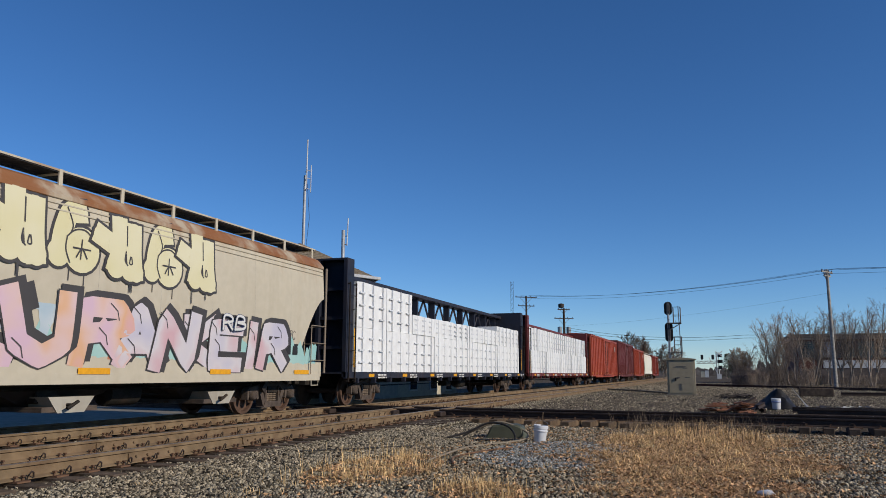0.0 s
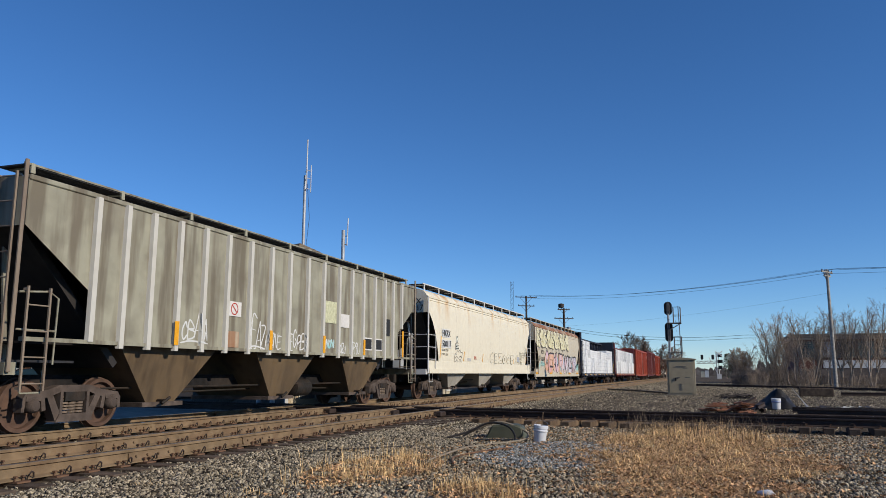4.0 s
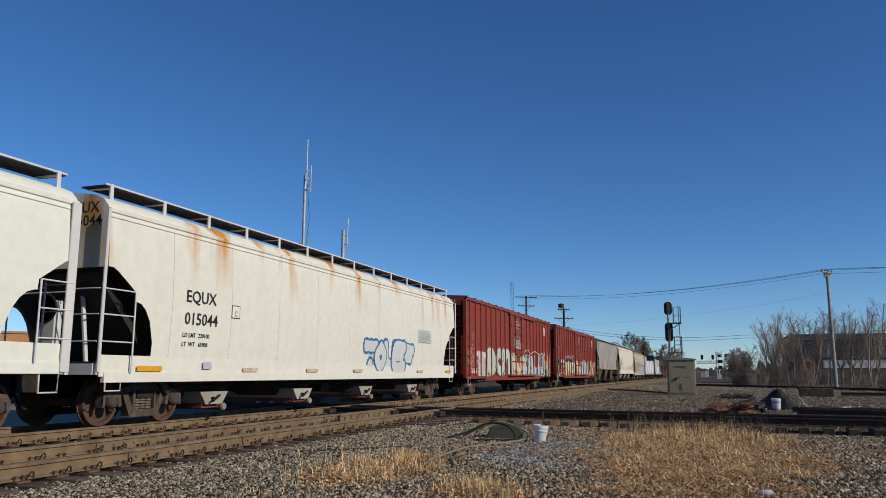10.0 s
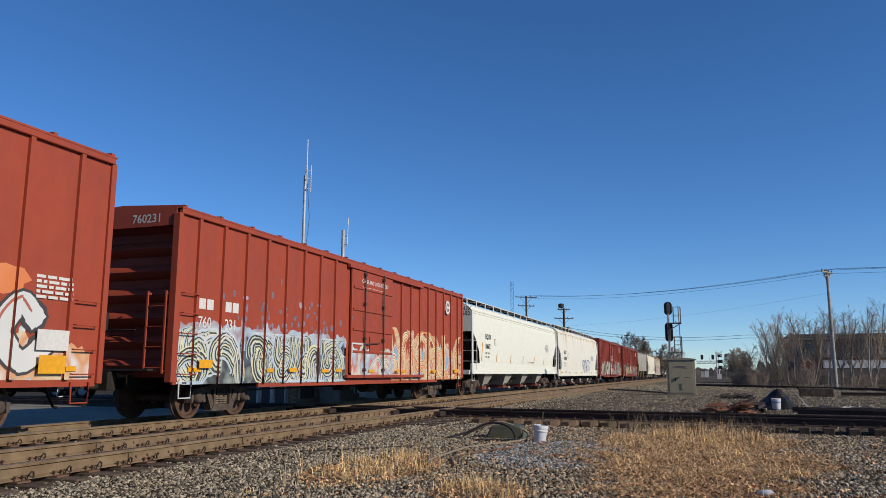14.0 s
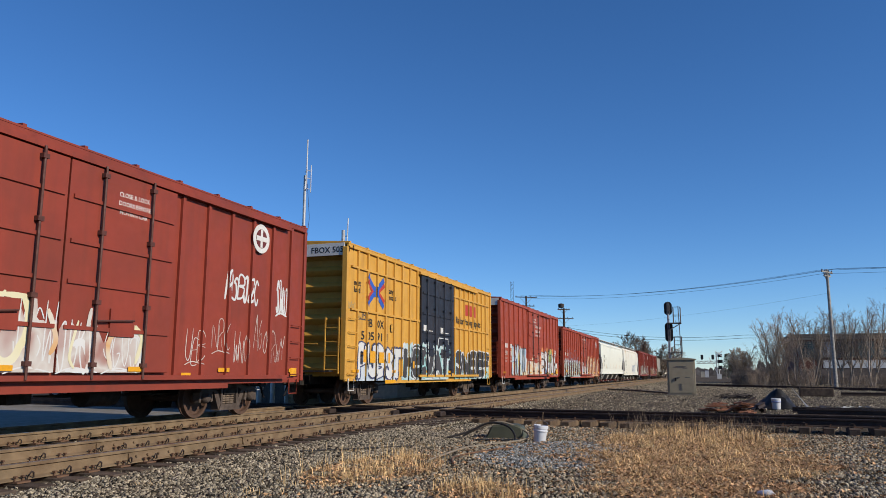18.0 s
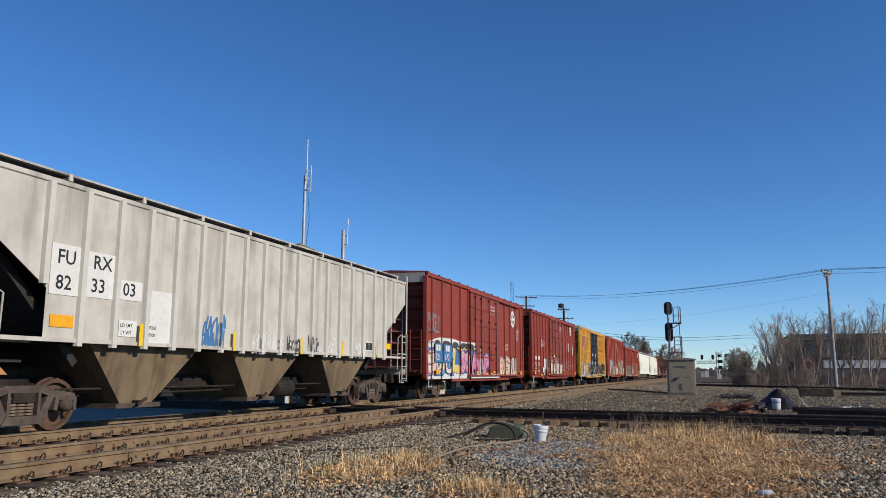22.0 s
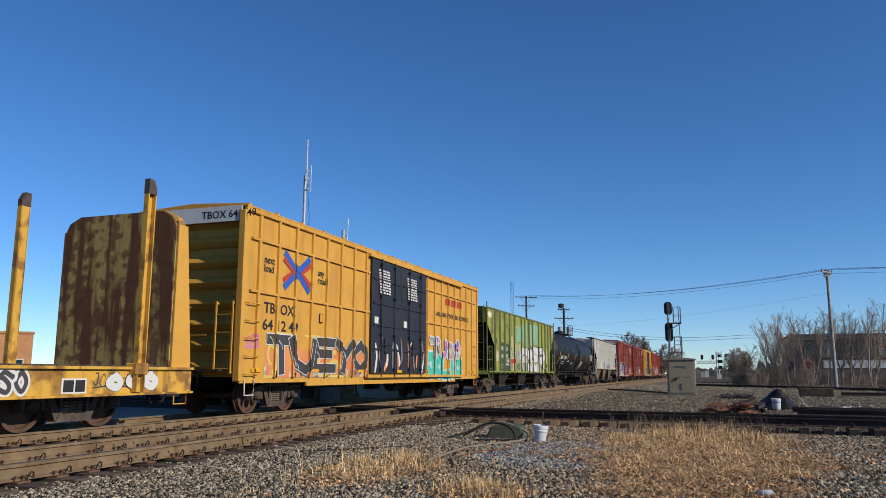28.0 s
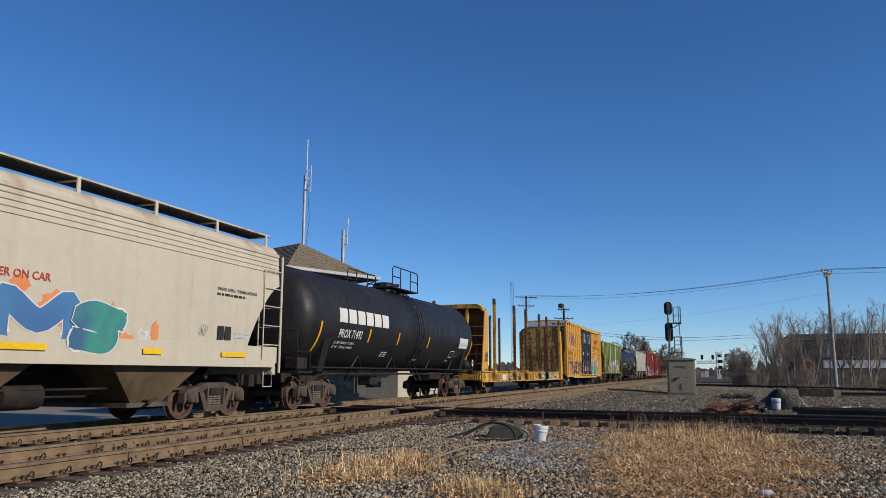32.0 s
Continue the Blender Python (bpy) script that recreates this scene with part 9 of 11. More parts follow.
def utility_pole(x, y, z1, label, arms, ang, m, r=0.16, lean=0.0, extras=True):
    p = tagged(new("utility_pole"), label, "utility pole")
    p.matrix_basis = Matrix.Translation((x, y, 0)) @ Matrix.Rotation(radians(ang), 4, "Z")
    bm = bmesh.new()
    bm_tube(bm, [(0, 0, -0.4), (0, 0, z1 * 0.5), (0, 0, z1)], [r * 1.25, r, r * 0.75], 10)
    part("pole", bm, m, p, smooth=50)
    for z, w in arms:
        a = boxes("crossarm", m, p, [(-0.06, 0.06, -w / 2, w / 2, z - 0.06, z + 0.06)])
        for yy in (-w / 2 + 0.1, -w / 5, w / 5, w / 2 - 0.1):
            bm = bmesh.new()
            bm_lathe(bm, [(0.02, z + 0.06), (0.05, z + 0.1), (0.06, z + 0.17), (0.03, z + 0.22)], "z", 8, (0, yy, 0))
            part("insulator", bm, M["soffit"], a)
        bars("arm_brace", M["alu"], p, [[(0.08, -w * 0.3, z), (0.08, 0, z - w * 0.3)], [(0.08, w * 0.3, z), (0.08, 0, z - w * 0.3)]], 0.025, seg=4)
    return p


p_right = utility_pole(75, -10.35, 10.35, "weathered grey wooden utility pole beside the brush", [(10.1, 2.2), (9.75, 1.3)], 60, M["pole_wood"], 0.145)
p_a = utility_pole(110, 25.5, 12.5, "distant dark utility pole with two crossarms", [(12.3, 3.4), (11.0, 2.6)], 35, M["pole_dark"], 0.17)
p_b = utility_pole(110, 19.9, 10.5, "distant dark utility pole with transformers", [(10.3, 1.9), (9.0, 3.0)], 35, M["pole_dark"], 0.2)
for yy in (-0.7, 0.7):
    bm = bmesh.new()
    bm_lathe(bm, [(0.1, 6.6), (0.32, 6.7), (0.32, 7.7), (0.1, 7.8)], "z", 12, (0, yy, 0))
    part("transformer", bm, M["alu"], p_b, smooth=40)
bm = bmesh.new()
bm_lathe(bm, [(0.1, 10.5), (0.42, 10.6), (0.42, 11.1), (0.1, 11.2)], "z", 10, (0, 0.4, 0))
part("floodlight", bm, M["pole_dark"], p_b, smooth=40)
utility_pole(170, 20.0, 8.0, "distant dark utility pole", [(7.7, 2.4)], 20, M["pole_dark"], 0.16)


def wire(a, b, sag, r=0.018):
    a, b = Vector(a), Vector(b)
    pts = []
    for i in range(15):
        t = i / 14
        p = a.lerp(b, t)
        p.z -= sag * 4 * t * (1 - t)
        pts.append(p)
    bm = bmesh.new()
    bm_tube(bm, pts, r, 5)
    tagged(part("overhead_wire", bm, M["wire"], None), "black overhead wire slung between poles", "wire", "overhead wires")


for dy, dz in ((-0.9, 0.25), (-0.3, 0.25), (0.6, 0.25), (0.3, -0.1)):
    wire((75 + dy * 0.5, -10.35 + dy, 10.1 + dz), (110, 25.5 + dy * 1.4, 12.3 + dz), 0.9, 0.012)
    wire((75 + dy * 0.5, -10.35 + dy, 10.1 + dz), (60, -45 + dy, 10.6 + dz), 0.8, 0.012)
wire((75, -10.35, 8.2), (110, 19.9, 7.9), 0.5, 0.006)
for dz in (0.0, 0.35):
    wire((110, 19.9, 7.4 + dz), (98, -4.0, 5.3 + dz), 0.8, 0.02)
    wire((98, -4.0, 5.3 + dz), (92, -30, 6.5 + dz), 0.5, 0.02)

# ---- signals and cabinet ----
cab = tagged(new("signal_cabinet"), "tan metal equipment cabinet with a closed door", "cabinet")
cab.matrix_basis = Matrix.Translation((46.0, 1.62, -0.2)) @ Matrix.Rotation(radians(1.0), 4, "Z")
boxes("housing", M["metal_tan"], cab, [(0.0, 1.1, -0.78, 0.78, 0.06, 2.02)], bevel=0.02)
bm = bmesh.new()
bm_prism(bm, [(-0.86, 2.02), (0.86, 2.02), (0.86, 2.07), (0, 2.16), (-0.86, 2.07)], "x", -0.08, 1.18)
part("roof_cap", bm, M["metal_tan"], cab)
boxes("base", M["concrete"], cab, [(-0.1, 1.2, -0.86, 0.86, -0.2, 0.06)])
dr = boxes("door", M["metal_tan"], cab, [(-0.025, 0.0, -0.68, 0.68, 0.14, 1.94)], bevel=0.008)
boxes("door_handle", M["signal_black"], dr, [(-0.075, -0.025, 0.28, 0.36, 0.82, 1.0)], bevel=0.01)
boxes("hasp", M["soffit"], dr, [(-0.06, -0.025, 0.1, 0.26, 0.98, 1.02)])
for i in range(3):
    boxes("vent_slot", M["soffit"], dr, [(-0.032, -0.024, -0.02 + 0.07 * i, 0.01 + 0.07 * i, 0.28, 0.66)])
boxes("lifting_bar", M["soffit"], dr, [(-0.05, -0.025, -0.28, 0.3, 1.62, 1.65)])
boxes("sticker", M["soffit"], dr, [(-0.03, -0.026, -0.46, -0.2, 1.0, 1.04), (-0.03, -0.026, -0.35, -0.1, 1.53, 1.57)])

sg = tagged(new("railway_signal"), "grey signal mast with two black signal heads and ladder", "railway signal")
sg.matrix_basis = Matrix.Translation((48.3, 2.3, 0))
bars("mast", M["alu"], sg, [[(0, 0, -0.3), (0, 0, 5.0)]], 0.07, seg=10)
for z0, z1 in ((4.58, 5.42), (2.95, 4.15)):
    bm = bmesh.new()
    zc, hh = (z0 + z1) / 2, (z1 - z0) / 2
    poly = [(0.24 * math.cos(a), zc + (hh - 0.24) * (1 if math.sin(a) > 0 else -1) + 0.24 * math.sin(a)) for a in [2 * math.pi * i / 20 + 0.01 for i in range(20)]]
    bm_prism(bm, poly, "x", 0.1, 0.14)
    hd = part("backplate", bm, M["signal_black"], sg)
    boxes("lamp_housing", M["signal_black"], hd, [(0.14, 0.42, -0.15, 0.15, z0 + 0.15, z1 - 0.15)], bevel=0.03)
    boxes("mount_bracket", M["soffit"], hd, [(-0.05, 0.1, -0.1, 0.1, zc - 0.25, zc + 0.25)])
    boxes("conduit", M["soffit"], hd, [(-0.1, 0.09, -0.05, 0.05, z0 + 0.05, z1 - 0.05)])
for z in (2.25, 4.05):
    boxes("platform", M["soffit"], sg, [(-0.35, 0.35, -0.75, 0.1, z, z + 0.05)])
    bars("platform_rail", M["soffit"], sg, [[(-0.35, -0.3, z), (-0.35, -0.3, z + 1.0), (-0.35, -0.72, z + 1.0), (-0.35, -0.72, z)], [(0.35, -0.3, z), (0.35, -0.3, z + 1.0), (0.35, -0.72, z + 1.0), (0.35, -0.72, z)], [(-0.35, -0.3, z + 0.5), (-0.35, -0.72, z + 0.5)]], 0.022)
    bars("platform_brace", M["alu"], sg, [[(0, 0, z - 0.4), (0, -0.7, z)]], 0.03)
bars("ladder", M["soffit"], sg, [[(-0.2, -0.72, -0.2), (-0.2, -0.6, 5.1)], [(0.2, -0.72, -0.2), (0.2, -0.6, 5.1)]] + [[(-0.2, -0.7 + 0.02 * i, 0.3 * i), (0.2, -0.7 + 0.02 * i, 0.3 * i)] for i in range(1, 16)], 0.02, seg=5)

gan = tagged(new("signal_bridge"), "distant signal bridge with two signal heads", "signal bridge")
gan.matrix_basis = Matrix.Translation((220, 0, 0))
# Pale grey on truss and post puts the distance haze into the colour
bars("truss", M["alu"], gan, [[(0, 3.6, 3.9), (0, -1.6, 3.9)], [(0, 3.6, 4.5), (0, -1.6, 4.5)]] + [[(0, 3.6 - k * 0.65, 3.9 if k % 2 else 4.5), (0, 3.6 - (k + 1) * 0.65, 4.5 if k % 2 else 3.9)] for k in range(8)], 0.08, seg=4)
bars("post", M["alu"], gan, [[(0, -1.6, -0.4), (0, -1.6, 7.0)]], 0.14)
for y in (2.1, -0.7):
    boxes("signal_head", M["signal_black"], gan, [(-0.2, 0.2, y - 0.35, y + 0.35, 4.9, 6.2)], bevel=0.1)
xs_ = tagged(new("crossing_signal"), "distant road crossing signal with white post", "crossing signal")
xs_.matrix_basis = Matrix.Translation((195, -1.9, 0))
bars("post", M["white_steel"], xs_, [[(0, 0, -0.4), (0, 0, 6.2)]], 0.12)
boxes("base_box", M["white_steel"], xs_, [(-0.4, 0.4, -0.5, 0.5, -0.4, 1.0)])
for z, s in ((2.2, 0.45), (3.6, 0.6), (5.0, 0.5)):
    boxes("signal_head", M["signal_black"], xs_, [(-0.2, 0.2, -s - 0.3, s - 0.3, z, z + 0.8)], bevel=0.08)
bars("crossbuck", M["white_steel"], xs_, [[(-0.2, -0.9, 5.2), (-0.2, 0.7, 6.4)], [(-0.2, 0.7, 5.2), (-0.2, -0.9, 6.4)]], 0.09, seg=4)
bars("gate_arm", M["white_steel"], xs_, [[(0, 0.3, 1.0), (0, 2.2, 5.0)]], 0.06)


# ---- trees and brush ----
def limb(rng, bm, p, d, length, r, steps, up, sides):
    """One wavering, tapering branch; gives back its points and radii."""
    pts, rad = [p.copy()], [r]
    for i in range(steps):
        d = (d + Vector((rng.uniform(-1, 1), rng.uniform(-1, 1), rng.uniform(-0.5, 0.7))) * 0.16 + Vector((0, 0, up))).normalized()
        pts.append(pts[-1] + d * length / steps)
        rad.append(max(0.0035, r * (1 - 0.75 * (i + 1) / steps)))
    bm_tube(bm, pts, rad, sides, False)
    return pts, rad


def off_limb(rng, pts, rad, t, spread):
    """A point at t along a branch, its radius there, and a direction that leaves it at an angle."""
    k = min(len(pts) - 2, int(t * (len(pts) - 1)))
    f = t * (len(pts) - 1) - k
    axis = (pts[k + 1] - pts[k]).normalized()
    a = rng.uniform(0, 6.283)
    flat = axis.orthogonal().normalized()
    out = (flat * math.cos(a) + axis.cross(flat) * math.sin(a)).normalized()
    return pts[k].lerp(pts[k + 1], f), rad[k] * 0.55, (axis + out * spread).normalized()


def bare_tree(seed, height, spread=0.8, stems=1, name="bare_tree", label="leafless grey-brown tree in the trackside brush", boughs=15, low=0.22, fine=1.0, dense=1):
    """A leafless tree: stem, boughs, branches and two orders of twigs; fine: how stout the twigs are."""
    rng = random.Random(seed)
    t = tagged(new(name), label, "tree" if name == "bare_tree" else "shrub", "trackside brush")
    bw, bt = bmesh.new(), bmesh.new()
    for s in range(stems):
        a = rng.uniform(0, 6.28)
        lean = 0.25 if stems > 1 else 0.04
        d = Vector((math.cos(a) * lean, math.sin(a) * lean, 1)).normalized()
        hh = height * (rng.uniform(0.75, 1.0) if s else 1.0)
        stem, srad = limb(rng, bw, Vector((0.25 * math.cos(a) * (stems > 1), 0.25 * math.sin(a) * (stems > 1), -0.3)), d, hh, 0.010 * height + 0.014, 8, 0.05, 6)
        for i in range(boughs):
            u = low + (0.96 - low) * (i + rng.random()) / boughs
            p, r, dd = off_limb(rng, stem, srad, u, spread)
            ln = hh * (0.40 * (1 - u) ** 0.7 + 0.07) * rng.uniform(0.6, 1.2)
            bough, brad = limb(rng, bw, p, dd, ln, max(r, 0.016), 5, 0.16, 4)
            for j in range(5 * dense):
                p, r, dd = off_limb(rng, bough, brad, rng.uniform(0.15, 1.0), 0.75)
                branch, crad = limb(rng, bt, p, dd, ln * rng.uniform(0.25, 0.5), max(r, 0.007) * fine, 3, 0.08, 3)
                for k in range(4 * dense):
                    p, r, dd = off_limb(rng, branch, crad, rng.uniform(0.1, 1.0), 0.75)
                    twig, trad = limb(rng, bt, p, dd, ln * rng.uniform(0.12, 0.28), 0.0062 * fine, 2, 0.06, 3)
                    for q in range(2):
                        p, r, dd = off_limb(rng, twig, trad, rng.uniform(0.2, 0.95), 0.8)
                        limb(rng, bt, p, dd, ln * rng.uniform(0.08, 0.16), 0.005 * fine, 1, 0.0, 3)
    part("trunk", bw, M["bark"], t)
    part("crown", bt, M["twig"], t)
    return t


BRUSH = "tangled leafless brush beside the track"
PROTO = [bare_tree(1, 8.0, 0.75), bare_tree(2, 8.0, 0.6, 2, boughs=13), bare_tree(3, 8.0, 0.95, low=0.15), bare_tree(4, 8.0, 0.6, 3, boughs=11), bare_tree(7, 8.0, 0.7, low=0.3),
         bare_tree(5, 3.4, 1.0, 5, "bare_shrub", BRUSH, 8, 0.05), bare_tree(6, 2.7, 1.2, 6, "bare_shrub", BRUSH, 7, 0.03)]
for p, (x, y) in zip(PROTO, ((88, -7.1), (90, -10.2), (92, -8.8), (89, -13.4), (87, -11.6), (84, -6.5), (82, -9.0))):
    p.matrix_basis = Matrix.Translation((x, y, -0.25))
PROTO[4].scale = (0.9, 0.9, 0.9)
rng = random.Random(77)
# place, which tree, and how tall
TREE_SPOTS = [(94, -3.7, 2, 4.8), (97, -3.4, 0, 4.2), (92, -4.9, 4, 4.5), (95, -6.2, 2, 5.6), (88, -5.9, 3, 5.8), (91, -6.9, 1, 7.6), (93, -8.1, 4, 7.9), (86, -7.9, 3, 7.0),
              (95, -9.8, 0, 7.6), (86, -9.6, 1, 8.2), (91, -11.4, 3, 7.6), (88, -12.8, 0, 8.0), (92, -14.4, 1, 8.8), (90, -15.8, 0, 8.6),
              (95, -16.6, 3, 8.2), (88, -17.6, 0, 9.6), (93, -18.4, 2, 9.4), (86, -19.6, 3, 9.6), (100, -7.4, 3, 6.4)]
for x, y, k, h in TREE_SPOTS:
    s = h / 8.0
    copy_thing(PROTO[k], Matrix.Translation((x, y, -0.25)) @ Matrix.Rotation(rng.uniform(0, 6.28), 4, "Z")).scale = (s, s, s)
for i in range(66):
    y = -2.4 - 18.5 * ((i + rng.random()) / 66) ** 1.9
    x = (84 if y < -9 else 86) + rng.uniform(-5, 10) + (6 if y > -4 else 0)
    s = rng.uniform(0.45, 0.85) * (1.0 if -9 < y < -3.2 else 0.65)
    copy_thing(PROTO[5 + i % 2], Matrix.Translation((x, y, -0.25)) @ Matrix.Rotation(rng.uniform(0, 6.28), 4, "Z")).scale = (s, s, s)
# round-headed tree beyond the train, and its small neighbours
dome = bare_tree(21, 9.6, 1.3, 4, label="distant round-crowned leafless tree", boughs=22, low=0.12, fine=3.0, dense=2)
dome.matrix_basis = Matrix.Translation((160, 13.6, -0.2))
dome2 = bare_tree(22, 7.6, 1.1, 3, label="distant small leafless tree", boughs=14, low=0.12, fine=3.0, dense=2)
dome2.matrix_basis = Matrix.Translation((172, 9.4, -0.2))
for x, y, a, s in ((178, 6.6, 1.0, 0.9), (240, -6.8, 2.0, 1.0), (225, -7.6, 3.0, 1.1), (205, -8.0, 4.0, 0.9)):
    copy_thing(dome2, Matrix.Translation((x, y, -0.2)) @ Matrix.Rotation(a, 4, "Z")).scale = (s, s, s)
# a dark evergreen among the far brush
ev = tagged(new("evergreen_tree"), "small dark evergreen tree in the distance", "tree")
ev.matrix_basis = Matrix.Translation((200, -3.6, -0.3))
bm = bmesh.new()
bm_tube(bm, [(0, 0, 0), (0, 0, 5.6)], [0.16, 0.03], 6)
part("trunk", bm, M["bark"], ev)
bm = bmesh.new()
rr = random.Random(5)
for i in range(520):
    z = rr.uniform(0.5, 6.2)
    rad = (6.4 - z) * 0.30 * rr.uniform(0.5, 1.05)
    a = rr.uniform(0, 6.28)
    p = Vector((rad * math.cos(a), rad * math.sin(a), z))
    o = Vector((math.cos(a), math.sin(a), -0.3)) * 0.4
    s = Vector((-math.sin(a), math.cos(a), 0)) * 0.14
    bm.faces.new([bm.verts.new(v) for v in (p - s, p + s, p + o)])
part("crown", bm, M["evergreen"], ev)
# far wooded skyline, low along the horizon
bm = bmesh.new()
rr = random.Random(9)
for i in range(900):
    y = rr.uniform(-420, 420)
    x = 520 + rr.uniform(-40, 60)
    h = rr.uniform(4.0, 10.0) * (0.6 if -30 < y < 40 else 1.0)
    w = rr.uniform(1.2, 3.2)
    pts = [(x, y - w, -0.5), (x, y + w, -0.5), (x, y + w * 0.8, h * 0.6), (x, y + w * 0.2, h), (x, y - w * 0.5, h * 0.9), (x, y - w, h * 0.5)]
    bm.faces.new([bm.verts.new(p) for p in pts])
far = part("treeline", bm, material("far_bare_woods", (0.183, 0.152, 0.129), 0.95, 0, 0.3, 0.3, bump=0, island=0.3), None)
tagged(far, "far grey-brown leafless woods along the horizon", "woods", kind="stuff")
for i, (x, y, mt) in enumerate(((300, 2.9, "trim_cream"), (300, 1.4, "white_wall"))):
    plain_building("distant_shed", "small pale shed far down the line", x, y, -90, 1.3, 3.0, 2.0 + 0.3 * i, M[mt], M["roof_grey"])

# ---- trackside clutter ----


def bucket(x, y, z, s, label, rim=None, stick=True, tilt=0.0):
    b = tagged(new("bucket"), label, "bucket")
    b.matrix_basis = Matrix.Translation((x, y, z)) @ Matrix.Rotation(tilt, 4, "X")
    bm = bmesh.new()
    bm_lathe(bm, [(0.005, 0.012), (0.125 * s, 0.0), (0.13 * s, 0.01), (0.15 * s, 0.30 * s), (0.162 * s, 0.305 * s), (0.162 * s, 0.36 * s), (0.15 * s, 0.37 * s), (0.143 * s, 0.36 * s), (0.12 * s, 0.03), (0.005, 0.025)], "z", 24)
    part("pail", bm, M["pail"], b, smooth=40)
    bm = bmesh.new()
    bm_lathe(bm, [(0.157 * s, 0.24 * s), (0.166 * s, 0.245 * s), (0.166 * s, 0.262 * s), (0.157 * s, 0.267 * s)], "z", 24)
    part("rim_band", bm, M["pail"] if rim is None else rim, b, smooth=40)
    if stick:
        bars("stick", M["tie_pale"], b, [[(0.02, -0.02, 0.05), (0.06, 0.0, 0.56)]], 0.011)
        bars("bail_handle", M["alu"], b, [[(0, -0.16 * s, 0.33 * s), (0.06, -0.13 * s, 0.43 * s), (0.08, 0, 0.47 * s), (0.06, 0.13 * s, 0.43 * s), (0, 0.16 * s, 0.33 * s)]], 0.004)
    return b


M["pail"] = material("white_plastic", (0.594, 0.601, 0.624), 0.4, 0, 0.04, 5, stain=(0.419, 0.396, 0.35), stains=0.25, bump=0.05)
M["blue_plastic"] = material("blue_plastic", (0.023, 0.061, 0.289), 0.4, 0, 0.05, 5, stains=0.1, bump=0.05)
M["olive"] = material("dull_olive_plastic", (0.065, 0.072, 0.049), 0.6, 0, 0.12, 5, stain=(0.152, 0.129, 0.091), stains=0.35, bump=0.15)
M["hose_pale"] = material("dusty_pale_hose", (0.198, 0.164, 0.122), 0.8, 0, 0.1, 8, stains=0.3, bump=0.2)
M["hose_black"] = material("black_rubber_hose", (0.019, 0.019, 0.019), 0.6, 0, 0.1, 8, stains=0.3, bump=0.1)
M["tarp"] = material("black_tarpaulin", (0.015, 0.014, 0.014), 0.5, 0, 0.1, 5, stain=(0.053, 0.046, 0.038), stains=0.4, bump=0.5, bump_scale=6)
M["straw"] = material("dry_straw_grass", (0.68, 0.47, 0.23), 0.9, 0, 0.25, 3, stain=(0.36, 0.19, 0.08), stains=0.45, bump=0, island=0.6)
M["weed"] = material("grey_brown_weed_stalk", (0.152, 0.114, 0.08), 0.9, 0, 0.2, 3, stains=0.3, bump=0, island=0.3)
M["leaf"] = material("dead_leaf", (0.46, 0.28, 0.145), 0.85, 0, 0.25, 6, stain=(0.30, 0.17, 0.09), stains=0.5, bump=0.1, island=0.65)

BX, BY = 14.5, 3.15
bucket(BX, BY, ground_z(BX, BY) + 0.005, 0.86, "white plastic bucket holding a stick, tilted on ballast", tilt=radians(7))
case = tagged(new("olive_trough"), "dull olive plastic trough lying by the ties", "trough")
case.matrix_basis = Matrix.Translation((15.1, 3.95, ground_z(15.1, 3.95))) @ Matrix.Rotation(radians(-84), 4, "Z")
bm = bmesh.new()
bm_prism(bm, [(-0.40, 0.0), (0.40, 0.0), (0.34, 0.24), (0.20, 0.29), (-0.26, 0.27)], "y", -0.25, 0.25)
part("shell", bm, M["olive"], case, bevel=0.03)
boxes("lid_edge", M["olive"], case, [(-0.42, 0.42, -0.28, 0.28, 0.0, 0.03)])


def ground_hose(pts, r, mat, label, lift=0.02):
    c = curve_through([(p[0], p[1], (p[2] if len(p) > 2 else 0)) for p in pts], 7)
    bm = bmesh.new()
    bm_tube(bm, [(p.x, p.y, ground_z(p.x, p.y) + r + lift + p.z) for p in c], r, 8)
    tagged(part("hose", bm, mat, None, smooth=60), label, "hose")


ground_hose([(10.6, 3.95), (11.4, 4.0), (12.8, 4.0), (13.9, 3.6), (14.4, 3.4, 0.03), (14.9, 3.5, 0.12), (14.85, 4.0, 0.30), (14.8, 4.45, 0.16), (14.9, 4.8)], 0.018, M["hose_pale"], "dusty pale hose trailing over the ballast")
ground_hose([(14.3, 4.95), (14.5, 4.6, 0.10), (14.6, 4.15, 0.29), (14.55, 3.75, 0.22), (14.3, 3.58), (14.2, 3.9), (14.1, 4.3)], 0.020, M["hose_black"], "black rubber hose looped over the trough")
ground_hose([(10.4, 3.5), (11.2, 3.75), (12.2, 3.6), (13.0, 3.3)], 0.015, M["rust"], "reddish-brown hose on the ballast")
ground_hose([(61, 8.6), (58, 7.0), (54, 4.6), (50, 2.9), (47.2, 2.3)], 0.05, M["hose_black"], "black cable running to the cabinet")
ground_hose([(11.0, 6.3), (11.8, 5.6), (12.6, 5.0)], 0.012, M["hose_black"], "thin black cable end on the stones")

